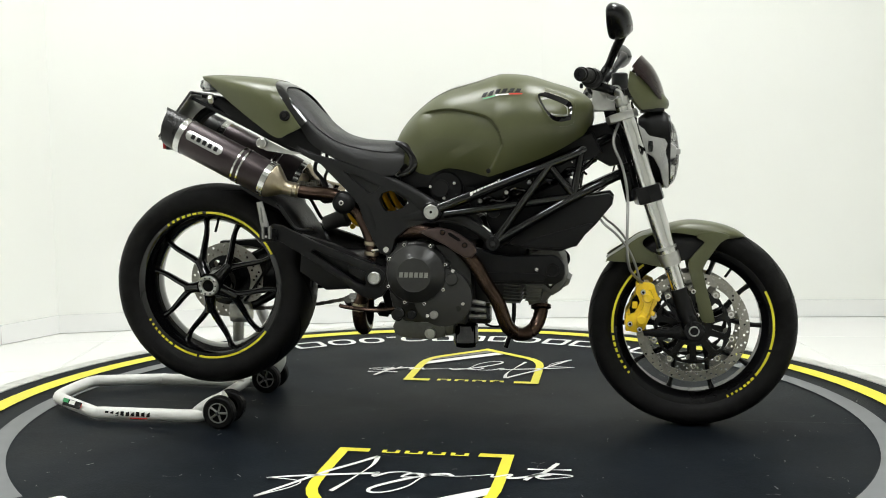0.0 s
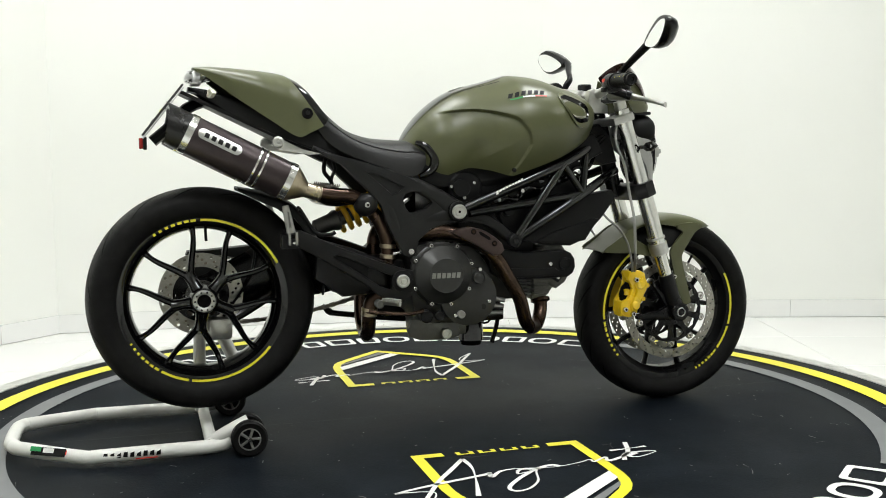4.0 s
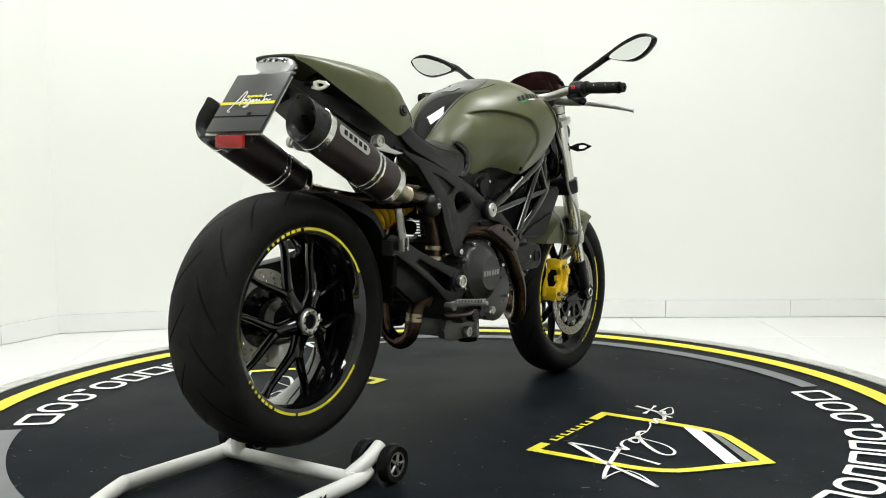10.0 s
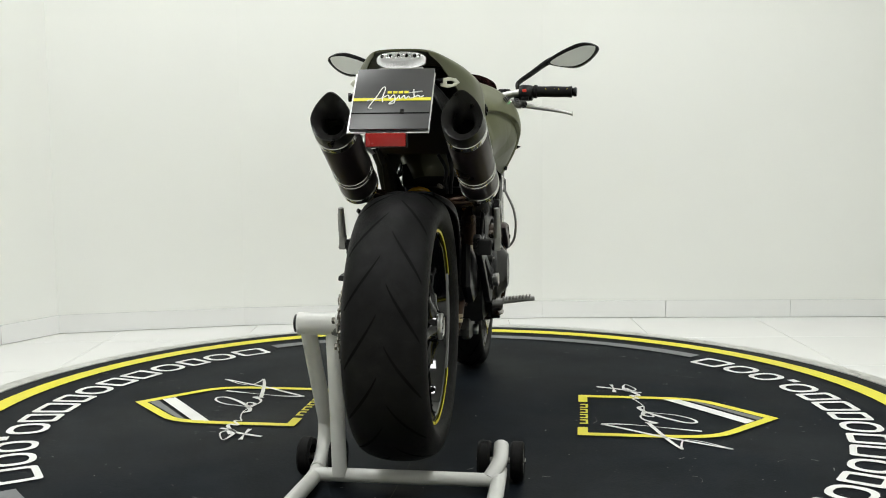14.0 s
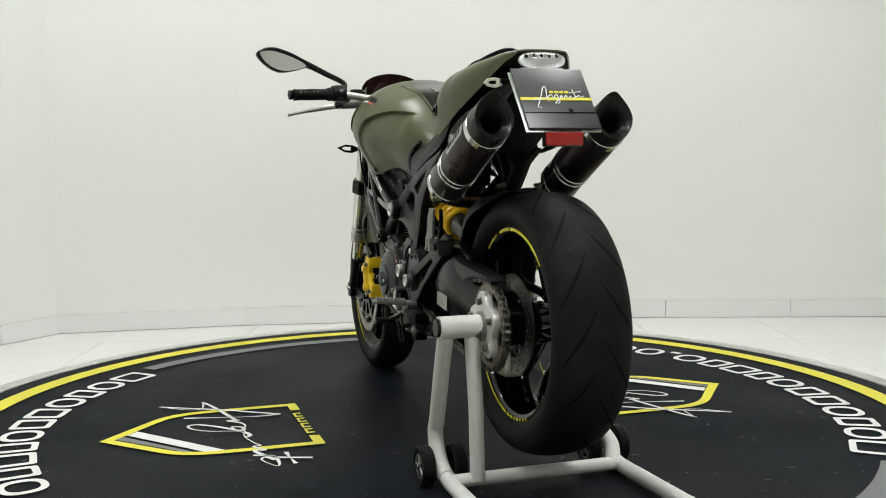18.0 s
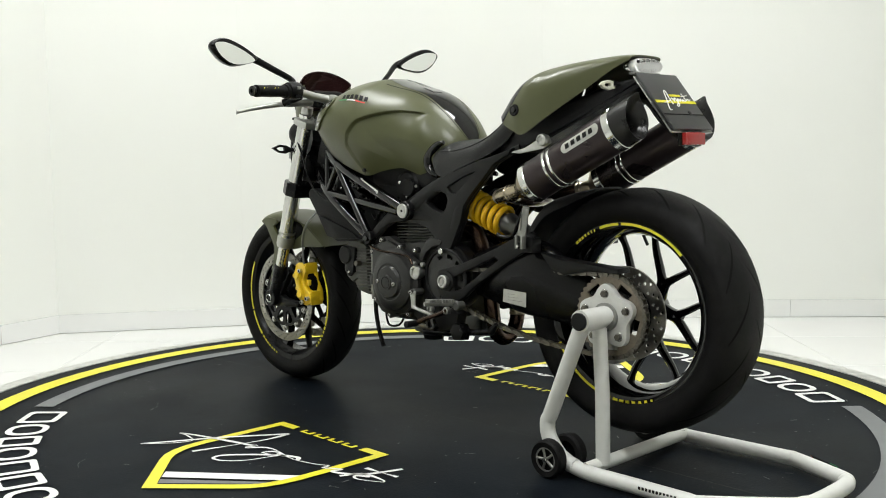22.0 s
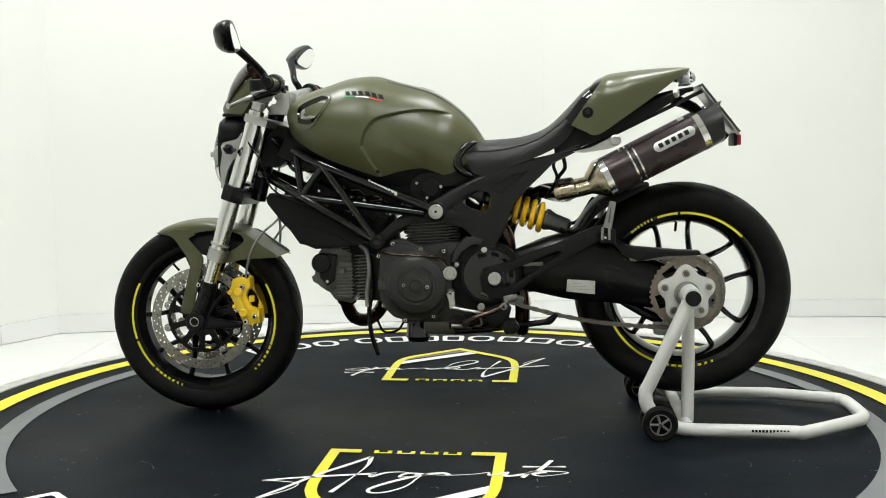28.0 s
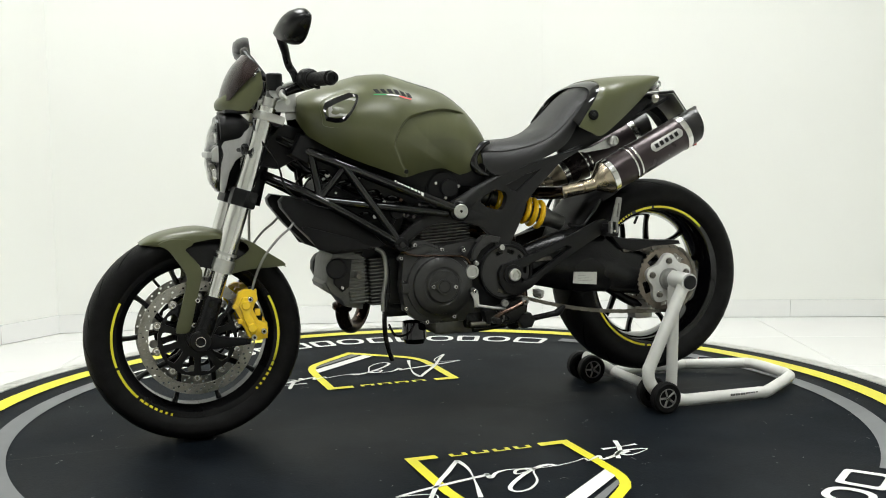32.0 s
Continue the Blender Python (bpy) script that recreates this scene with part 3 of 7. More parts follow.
part("hub_ring", lathe([(-0.079, 0.019), (-0.087, 0.019), (-0.089, 0.022), (-0.089, 0.0285), (-0.086, 0.031), (-0.079, 0.031)], RC, seg=36, closed=True), ALU, rw, "silver hub nut ring")
for k in range(10):
    a = 2 * math.pi * k / 10
    part("hub_hole", disc((RC[0] + 0.0252 * math.cos(a), -0.0928, RC[2] + 0.0252 * math.sin(a)), (0, -1, 0), 0.0028, 0.001, 8), BORE, rw)
part("hub_core", disc((RC[0], -0.08, RC[2]), (0, -1, 0), 0.0188, 0.005, 20), BORE, rw)
part("brake_disc", drilled_disc(RC, 0.068, 0.08, 0.12, 0.005, [(0.09, 18, 0.0046, 0), (0.1, 18, 0.0046, 0.33), (0.11, 18, 0.0046, 0.66)]), DISC_STEEL, rw, "drilled steel rear brake disc", 30)
part("disc_carrier", plate(circle(RC[0], RC[2], 0.08, 36), 0.064, 0.068, [circle(RC[0] + 0.06 * math.cos(k), RC[2] + 0.06 * math.sin(k), 0.012, 12) for k in [2 * math.pi * j / 6 for j in range(6)]]), BLACK_SATIN, rw)
rim_stripes(rw, RC, RC[1] - 0.0742, -1, [(26, 91, 0), (94, 128, 1), (238, 258, 0), (260, 322, 0), (236, 206, 1)])
rim_stripes(rw, RC, RC[1] + 0.0742, 1, [(48, 68, 1), (85, 70, 0), (87, 136, 0), (-80, -26, 0), (-82, -116, 1)])
part("valve", tube([(RC[0] + 0.012, -0.02, RC[2] + 0.2), (RC[0] + 0.012, -0.045, RC[2] + 0.165)], 0.0042, 8, 1), BLACK_SATIN, rw)

# fork
FK = [(0.532, 0.945), (0.727, 0.31)]


def fork(z):
    return FK[0][0] + (FK[0][1] - z) * (FK[1][0] - FK[0][0]) / (FK[0][1] - FK[1][1])


FDIR = np.array((FK[1][0] - FK[0][0], 0, FK[1][1] - FK[0][1]))
FDIR = FDIR / np.linalg.norm(FDIR)
for sy in (-1, 1):
    y = sy * 0.103

    def fp(z, dx=0.0):
        return (fork(z) + dx, y, z)
    leg = part("fork_leg", tube([fp(0.93), fp(0.70), fp(0.66), fp(0.54), fp(0.51)], [0.0235, 0.0235, 0.026, 0.0265, 0.0265], 28, 1), CHROME, bike, "bright silver fork tube")
    for z0, z1, r in ((0.535, 0.528, 0.0285), (0.517, 0.49, 0.0295), (0.49, 0.482, 0.0275)):
        part("seal_ring", tube([fp(z0), fp(z1)], r, 28, 1), ALU, leg)
    part("cap", tube([fp(0.955), fp(0.932)], 0.019, 20, 1), ALU, leg)
    part("slider", tube([fp(0.50), fp(0.40)], 0.0205, 24, 1), CHROME, leg, "polished fork slider")
    ft = part("fork_foot", tube([fp(0.416), fp(0.408), fp(0.375), fp(0.345), fp(0.30, 0.006)], [0.0225, 0.0245, 0.025, 0.0255, 0.027], 20, 3), BLACK_SATIN, leg, "black cast fork foot")
    part("axle_boss", disc((FC[0], sy * 0.083, FC[2]), (0, sy, 0), 0.029, 0.045, 28, 0.1), BLACK_SATIN, leg)
    part("axle_nut", lathe([(0.045, 0.0115), (0.048, 0.0115), (0.049, 0.0122), (0.049, 0.0138), (0.047, 0.015), (0.045, 0.015)], (FC[0], sy * 0.083, FC[2]), (0, sy, 0), 24, closed=True), STEEL, leg)
    # caliper bracket: two arms from the foot back to the caliper
    o = [(0.665, 0.372), (0.70, 0.345), (0.755, 0.315), (0.755, 0.272), (0.72, 0.268), (0.60, 0.277), (0.596, 0.292), (0.675, 0.302), (0.70, 0.312), (0.645, 0.392), (0.652, 0.402)]
    part("caliper_bracket", plate(o, sy * 0.086, sy * 0.108, bevel=0.004), BLACK_SATIN, leg)
    # yellow four-piston caliper: two halves, bridged, with bosses and ports
    bm = plate([(0.641, 0.388), (0.634, 0.402), (0.628, 0.422), (0.612, 0.43), (0.59, 0.429), (0.578, 0.418), (0.574, 0.40), (0.582, 0.388), (0.588, 0.372), (0.58, 0.352), (0.573, 0.34), (0.557, 0.334), (0.547, 0.319), (0.548, 0.30), (0.557, 0.288),
                (0.577, 0.283), (0.594, 0.287), (0.603, 0.296), (0.612, 0.318), (0.622, 0.335), (0.627, 0.352), (0.636, 0.368)], sy * 0.07, sy * 0.092, bevel=0.006)
    plate_into(bm, [(0.628, 0.385), (0.618, 0.408), (0.60, 0.408), (0.594, 0.385), (0.598, 0.365), (0.59, 0.345), (0.578, 0.325), (0.582, 0.303), (0.597, 0.302), (0.606, 0.325), (0.615, 0.345), (0.62, 0.365)], sy * 0.088, sy * 0.1045, bevel=0.007)
    cal = part("brake_caliper", bm, YELLOW, bike, "yellow four-piston brake caliper", 40)
    part("caliper_half", plate([(0.63, 0.39), (0.615, 0.42), (0.58, 0.415), (0.57, 0.37), (0.548, 0.335), (0.545, 0.30), (0.575, 0.29), (0.6, 0.31), (0.618, 0.35)], sy * 0.037, sy * 0.054, bevel=0.005), YELLOW, cal)
    for u, v, a, b in ((0.59, 0.41, 0.014, 0.019), (0.562, 0.31, 0.014, 0.024)):
        part("bridge", box((u - a, min(sy * 0.038, sy * 0.088), v - b), (u + a, max(sy * 0.038, sy * 0.088), v + b), 0.005), YELLOW, cal)
    part("bridge", box((0.566, min(sy * 0.04, sy * 0.084), 0.352), (0.582, max(sy * 0.04, sy * 0.084), 0.372), 0.004), YELLOW, cal)
    part("brake_pad", plate([(0.583, 0.395), (0.59, 0.372), (0.575, 0.34), (0.562, 0.334), (0.559, 0.35), (0.568, 0.375)], sy * 0.048, sy * 0.075, bevel=0.003), BORE, cal, "dark brake pads between the halves")
    for u, v, r in ((0.609, 0.386, 0.0135), (0.603, 0.352, 0.0), (0.593, 0.322, 0.0135)):
        if r:
            part("piston_cover", disc((u, sy * 0.101, v), (0, sy, 0), r, 0.008, 22, 0.35), YELLOW, cal)
    for u, v in ((0.597, 0.402), (0.561, 0.310), (0.588, 0.2945)):
        part("bolt", disc((u, sy * 0.091, v), (0, sy, 0), 0.0078, 0.013, 12), STEEL, cal)
        part("socket", disc((u, sy * 0.1041, v), (0, sy, 0), 0.004, 0.0004, 8), BORE, cal)
    for u, v in ((0.638, 0.382), (0.624, 0.34)):
        part("bleed_lug", disc((u, sy * 0.075, v), (0, sy, 0), 0.007, 0.02, 10), YELLOW, cal)
    part("brake_hose", tube([(0.59, sy * 0.085, 0.42), (0.578, sy * 0.098, 0.47), (0.555, sy * 0.115, 0.525), (0.52, sy * 0.122, 0.57), (0.485, sy * 0.118, 0.60), (0.46, sy * 0.105, 0.635)], 0.0035, 8), ALU_DULL, cal, "braided steel brake hose")
    part("banjo", disc((0.588, sy * 0.08, 0.424), (0.3, 0, 1), 0.009, 0.014, 12), BLACK_SATIN, cal)
part("front_hose", tube([(0.592, -0.095, 0.43), (0.56, -0.16, 0.472), (0.55, -0.178, 0.53), (0.55, -0.17, 0.60), (0.55, -0.135, 0.68), (0.535, -0.132, 0.76), (0.51, -0.125, 0.83), (0.53, -0.09, 0.90), (0.55, -0.06, 0.95)], 0.0042, 8), ALU_DULL, bike, "braided brake hose")
part("clutch_cable", tube([(0.56, 0.07, 0.95), (0.575, 0.115, 0.87), (0.52, 0.13, 0.78), (0.49, 0.125, 0.70), (0.40, 0.14, 0.655), (0.33, 0.13, 0.65)], 0.0028, 8), BLACK_SATIN, bike)
part("axle", tube([(FC[0], -0.12, FC[2]), (FC[0], 0.12, FC[2])], 0.0115, 16, 1), BORE, bike)
# clamps
part("top_clamp", plate([(0.49, 0.10), (0.498, 0.135), (0.52, 0.142), (0.565, 0.135), (0.578, 0.10), (0.56, 0.06), (0.51, 0.045), (0.51, -0.045), (0.56, -0.06), (0.578, -0.10), (0.565, -0.135), (0.52, -0.142), (0.498, -0.135), (0.49, -0.10), (0.485, 0)],
                        -0.012, 0.012, bevel=0.006, plane="xy"), ALU, bike, "silver cast top fork clamp").matrix_local = Matrix.Translation((fork(0.905), 0, 0.905)) @ Matrix.Rotation(radians(-17), 4, "Y") @ Matrix.Translation((-0.545, 0, 0))
part("bottom_clamp", plate([(0.572, 0.125), (0.605, 0.139), (0.638, 0.125), (0.643, 0.10), (0.63, 0.06), (0.60, 0.045), (0.60, -0.045), (0.63, -0.06), (0.643, -0.10), (0.638, -0.125), (0.605, -0.139), (0.572, -0.125), (0.56, 0)],
                           -0.024, 0.024, bevel=0.006, plane="xy"), BLACK_SATIN, bike, "black lower fork clamp").matrix_local = Matrix.Translation((fork(0.684), 0, 0.684)) @ Matrix.Rotation(radians(-17), 4, "Y") @ Matrix.Translation((-0.608, 0, 0))
# added block fills the gap where black cables crowd the steering head
part("head_filler", plate([(0.40, 0.815), (0.43, 0.875), (0.49, 0.888), (0.525, 0.85), (0.55, 0.77), (0.50, 0.76)], -0.058, 0.058, bevel=0.012), SHADED_BLACK, bike, "black block standing in for steering-head cables")
part("steering_stem", tube([(0.50, 0, 0.94), (0.57, 0, 0.66)], 0.024, 20, 1), BLACK_SATIN, bike)
for sy in (-1, 1):
    part("bar_riser", plate([(0.448, 0.92), (0.515, 0.92), (0.512, 0.945), (0.49, 0.955), (0.487, 0.985), (0.468, 0.995), (0.45, 0.988)], sy * 0.03, sy * 0.062, bevel=0.005), ALU, bike, "silver handlebar riser")
# handlebar
bar_pts = [(0.442, -0.30, 0.998), (0.45, -0.20, 1.003), (0.48, -0.10, 0.985), (0.478, 0.0, 0.975), (0.48, 0.10, 0.985), (0.45, 0.20, 0.996), (0.442, 0.30, 0.9895)]
part("handlebar", tube(bar_pts, [0.011, 0.0125, 0.014, 0.0155, 0.014, 0.0125, 0.011], 16), ALU, bike, "silver tapered handlebar")
for sy in (-1, 1):
    g0, g1 = np.array((0.445, sy * 0.245, 1.002 - sy * 0.004)), np.array((0.427, sy * 0.382, 0.998 - sy * 0.004))
    ax = (g1 - g0) / np.linalg.norm(g1 - g0)
    gr = part("grip", lathe([(0.0, 0.02), (0.004, 0.0225), (0.012, 0.0225), (0.014, 0.0185), (0.03, 0.0178), (0.07, 0.0188), (0.11, 0.0178), (0.125, 0.019), (0.13, 0.019), (0.132, 0.012)], g0, ax, 24, caps=True), RUBBER, bike, "black rubber handlebar grip")
    part("bar_end", lathe([(0.13, 0.011), (0.14, 0.016), (0.146, 0.015), (0.147, 0.006), (0.142, 0.0055)], g0, ax, 20, caps=True), BLACK_SATIN, gr)
    for k in range(4):
        a = 0.045 + 0.022 * k
        cc = g0 + ax * a + np.array((-0.0155, 0, 0.0065))
        part("grip_mark", box(cc - np.array((0.001, 0.006, 0.0008)), cc + np.array((0.001, 0.006, 0.0008)), 0, Matrix.Rotation(radians(35 * (-1) ** k), 4, "X")), TAPE, gr)
    sw = part("switch_box", lathe([(0.0, 0.016), (0.002, 0.026), (0.012, 0.0285), (0.034, 0.0275), (0.046, 0.0255), (0.05, 0.018)], (0.453, sy * 0.196, 1.002), (-0.1, sy, -0.02), 20, caps=True), BLACK_PLASTIC, bike, "black switch housing")
    part("button", box((0.421, sy * 0.208, 1.004), (0.432, sy * 0.222, 1.014), 0.003), RED_INK if sy < 0 else ALU_DULL, sw)
    part("button", box((0.419, sy * 0.205, 0.975), (0.428, sy * 0.23, 0.988), 0.003), BLACK_SATIN, sw)
    part("lever_bracket", tube([(0.455, sy * 0.19, 0.985), (0.49, sy * 0.195, 0.975), (0.515, sy * 0.21, 0.965)], 0.013, 12), BLACK_SATIN, sw)
    part("lever", tube([(0.515, sy * 0.205, 0.965), (0.528, sy * 0.25, 0.956), (0.53, sy * 0.32, 0.944), (0.535, sy * 0.366, 0.934), (0.537, sy * 0.374, 0.933)], [0.011, 0.008, 0.006, 0.005, 0.0085], 12, flat=0.8), ALU, bike, "silver hand lever")
    part("master_cylinder", tube([(0.50, sy * 0.11, 0.972), (0.515, sy * 0.20, 0.968)], 0.016, 16, 1), ALU_DULL, bike)
    part("reservoir", disc((0.525, sy * 0.14, 0.975), (0, 0, 1), 0.022, 0.045, 20), BLACK_PLASTIC, bike, "black fluid reservoir")
    # mirror
    c0 = np.array((0.508, -0.372, 1.130) if sy < 0 else (0.514, 0.388, 1.115))
    ex = np.array((-0.14, -0.966, 0.218) if sy < 0 else (-0.14, 0.977, 0.158))      # along the glass, outwards
    ex = ex / np.linalg.norm(ex)
    ez = np.array((0.08, -sy * 0.24, 0.955))
    ez = ez - ex * (ez @ ex)
    ez = ez / np.linalg.norm(ez)
    nb = np.cross(ex, ez) * sy
    nb = nb if nb[0] < 0 else -nb
    ol = spline([(-0.092, 0.004, 0), (-0.049, 0.021, 0), (0.003, 0.033, 0), (0.044, 0.035, 0), (0.078, 0.022, 0), (0.094, 0.0, 0), (0.064, -0.027, 0), (0.027, -0.042, 0), (-0.0075, -0.0415, 0), (-0.06, -0.021, 0), (-0.084, -0.008, 0)], 5, closed=True)
    glass = spline([(-0.076, -0.008, 0), (-0.0325, 0.011, 0), (0.037, 0.021, 0), (0.078, 0.013, 0), (0.083, 0.001, 0), (0.062, -0.021, 0), (0.024, -0.036, 0), (-0.02, -0.0335, 0)], 5, closed=True)
    rows = []
    for dep, k in ((0.006, 0.93), (0.0, 1.0), (-0.012, 1.0), (-0.03, 0.86), (-0.042, 0.6), (-0.046, 0.25), (-0.0465, 0.02)):
        rows.append([c0 + ex * p[0] * k + ez * p[1] * k + nb * dep for p in ol])
    bm = bmesh.new()
    grid_faces(bm, rows, close_u=True, caps=True)
    mr = part("mirror", bm, BLACK_SATIN, bike, "black teardrop rear-view mirror", 50)
    bm = bmesh.new()
    bm.faces.new([bm.verts.new(tuple(c0 + ex * p[0] + ez * p[1] + nb * 0.0072)) for p in glass])
    part("mirror_glass", bm, MIRROR, mr, "silvered mirror glass", 0)
    root = c0 - ex * 0.09 + ez * 0.0 - nb * 0.01
    part("stem", tube([(0.475, sy * 0.192, 0.995), (0.482, sy * 0.19, 1.018), (0.496, sy * 0.192, 1.04), c0 * 0.5 + np.array((0.496, sy * 0.192, 1.04)) * 0.5 - ex * 0.045 - nb * 0.004, root, c0 - ex * 0.055 + ez * 0.002 - nb * 0.012], [0.010, 0.0105, 0.0105, 0.0115, 0.0135, 0.021], 12, 4, flat=0.75), BLACK_SATIN, mr)

# instruments, screen and headlight
part("instrument_box", box((0.535, -0.06, 0.955), (0.58, 0.06, 1.012), 0.014, Matrix.Rotation(radians(-12), 4, "Y")), BLACK_PLASTIC, bike, "black instrument housing")
part("instrument_face", box((0.528, -0.05, 0.965), (0.538, 0.05, 1.005), 0.003, Matrix.Rotation(radians(-12), 4, "Y")), BLACK_GLOSS, bike)
scr = arch([(0.657, 0.95), (0.641, 1.003), (0.619, 1.045), (0.596, 1.071), (0.587, 1.080)], [(0.634, 0.95, 0.076), (0.606, 0.985, 0.098), (0.580, 1.012, 0.108), (0.564, 1.03, 0.110), (0.558, 1.04, 0.106)], 8, 18, 1.0, 1.5, 0.003)
part("flyscreen", scr, SMOKE, bike, "dark smoked flyscreen")
cw = arch([(0.662, 0.926), (0.666, 0.938), (0.663, 0.949), (0.657, 0.957)], [(0.588, 0.920, 0.090), (0.563, 0.95, 0.101), (0.549, 0.985, 0.104), (0.553, 1.03, 0.100)], 6, 16, 0.85, 1.1, 0.004)
part("flyscreen_cowl", cw, OLIVE, bike, "olive green flyscreen surround")
part("cowl_underside", box((0.585, -0.08, 0.915), (0.65, 0.08, 0.925), 0.004), BLACK_PLASTIC, bike)
for sy in (-1, 1):
    part("screen_bolt", disc((0.572, sy * 0.098, 1.018), (0.3, sy, 0.2), 0.006, 0.005, 10), STEEL, bike)


def shell(rows, n=6, seg=28, e=0.8, caps=True):
    """Rounded body from sections (x, z, half height, half width) facing forwards."""
    out = []
    for x, z, hh, hw in spline(rows, n):
        out.append([(x, hw * math.copysign(abs(math.cos(a)) ** e, math.cos(a)), z + hh * math.copysign(abs(math.sin(a)) ** e, math.sin(a))) for a in np.linspace(0, 2 * math.pi, seg, endpoint=False)])
    bm = bmesh.new()
    grid_faces(bm, out, close_u=True, caps=caps)
    return bm


hl = part("headlight", shell([(0.605, 0.80, 0.07, 0.045), (0.622, 0.80, 0.095, 0.062), (0.65, 0.803, 0.106, 0.072), (0.668, 0.803, 0.104, 0.075)]), BLACK_SATIN, bike, "black-backed headlight with clear lens", 45)
part("top_cover", shell([(0.58, 0.87, 0.03, 0.055), (0.605, 0.872, 0.045, 0.078), (0.645, 0.872, 0.048, 0.087), (0.662, 0.868, 0.042, 0.084)]), BLACK_PLASTIC, hl, "black headlight top cover", 45)
part("lens", shell([(0.640, 0.80, 0.105, 0.076), (0.666, 0.798, 0.098, 0.072), (0.685, 0.794, 0.072, 0.056), (0.694, 0.79, 0.03, 0.028)], e=0.85), CLEAR, hl, "clear headlight lens", 60).visible_shadow = False
part("reflector", shell([(0.660, 0.845, 0.035, 0.07), (0.674, 0.843, 0.026, 0.05)]), CHROME, hl)
part("reflector", shell([(0.660, 0.752, 0.035, 0.05), (0.676, 0.752, 0.024, 0.036)]), CHROME, hl)
part("lens_bar", box((0.672, -0.06, 0.794), (0.697, 0.06, 0.810), 0.004), SILVER_PLASTIC, hl)
for sy in (-1, 1):
    part("side_trim", plate([(0.573, 0.884), (0.59, 0.869), (0.625, 0.856), (0.655, 0.836), (0.684, 0.815), (0.684, 0.785), (0.668, 0.780), (0.664, 0.761), (0.664, 0.700), (0.655, 0.697), (0.648, 0.715), (0.639, 0.753), (0.622, 0.785), (0.587, 0.811), (0.571, 0.848)], sy * 0.05, sy * 0.073, bevel=0.009), SILVER_PLASTIC, hl, "silver-grey side panel")
    bm = plate([(0, -0.006), (0.02, -0.015), (0.045, -0.014), (0.075, 0.0), (0.045, 0.014), (0.02, 0.013), (0, 0.006)], -0.006, 0.006, [[(0.025, -0.006), (0.047, -0.006), (0.058, 0), (0.047, 0.006), (0.025, 0.005)]], bevel=0.002)
    ts = part("turn_signal", bm, BLACK_SATIN, bike, "black open-frame indicator")
    ts.matrix_local = Matrix.Translation((0.61, sy * 0.118, 0.815)) @ Matrix.Rotation(radians(90 * sy), 4, "Z") @ Matrix.Rotation(radians(-4), 4, "Y")
    part("stalk", tube([(0.615, sy * 0.08, 0.815), (0.61, sy * 0.122, 0.815)], 0.006, 10, 1), BLACK_SATIN, bike)

# front mudguard: crown, legs down to the fork feet and a rear skirt, open round the fork
fn = arch([(0.494, 0.492), (0.535, 0.52), (0.576, 0.555), (0.624, 0.577), (0.689, 0.598), (0.738, 0.604), (0.803, 0.596), (0.852, 0.58), (0.882, 0.561)],
          [(0.49, 0.486, 0.074), (0.53, 0.512, 0.078), (0.575, 0.54, 0.08), (0.622, 0.566, 0.081), (0.68, 0.572, 0.081), (0.73, 0.566, 0.081), (0.775, 0.556, 0.08), (0.825, 0.555, 0.074), (0.872, 0.558, 0.05)], 6, 14, 0.8, 0.5, 0.003)
fender = part("front_mudguard", fn, OLIVE, bike, "olive green front mudguard")
for sy in (-1, 1):
    leg_o = spline([(*q, 0) for q in [(0.835, 0.562), (0.81, 0.546), (0.788, 0.515), (0.769, 0.485), (0.763, 0.458), (0.781, 0.385), (0.796, 0.325), (0.788, 0.316), (0.768, 0.316), (0.757, 0.329), (0.744, 0.384), (0.728, 0.449), (0.722, 0.488), (0.748, 0.525), (0.765, 0.546), (0.745, 0.558), (0.752, 0.572), (0.80, 0.575)]], 3, closed=True)
    part("mudguard_leg", plate([(q[0], q[1]) for q in leg_o], sy * 0.075, sy * 0.084, bevel=0.003), OLIVE, fender, "olive green mudguard leg")
    skirt = spline([(*q, 0) for q in [(0.492, 0.494), (0.53, 0.487), (0.589, 0.484), (0.65, 0.472), (0.672, 0.474), (0.66, 0.492), (0.637, 0.508), (0.61, 0.523), (0.594, 0.538), (0.598, 0.553), (0.61, 0.566), (0.585, 0.56), (0.54, 0.528)]], 3, closed=True)
    part("mudguard_skirt", plate([(q[0], q[1]) for q in skirt], sy * 0.075, sy * 0.083, bevel=0.003), OLIVE, fender, "olive green rear skirt")
    for u, v in ((0.7365, 0.405), (0.748, 0.337)):
        part("bolt", disc((u, sy * 0.083, v), (0, sy, 0), 0.0068, 0.005, 12), STEEL, fender)
        part("socket", disc((u, sy * 0.0881, v), (0, sy, 0), 0.0033, 0.0004, 8), BORE, fender)
part("guard_liner", arch([(0.60, 0.548), (0.689, 0.58), (0.78, 0.575)], [(0.61, 0.48, 0.069), (0.70, 0.49, 0.07), (0.77, 0.51, 0.069)], 6, 8, 0.7, 0.4, 0.002), BLACK_PLASTIC, fender, "black inner mudguard")

# ---- fuel tank ----
TT = spline([(-0.131, 0.838), (-0.105, 0.880), (-0.068, 0.922), (-0.017, 0.963), (0.034, 0.989), (0.118, 1.012), (0.168, 1.0265), (0.202, 1.0325), (0.269, 1.0255), (0.337, 1.004), (0.387, 0.988), (0.425, 0.970), (0.452, 0.942)], 6)
TXZ = np.array(TT)


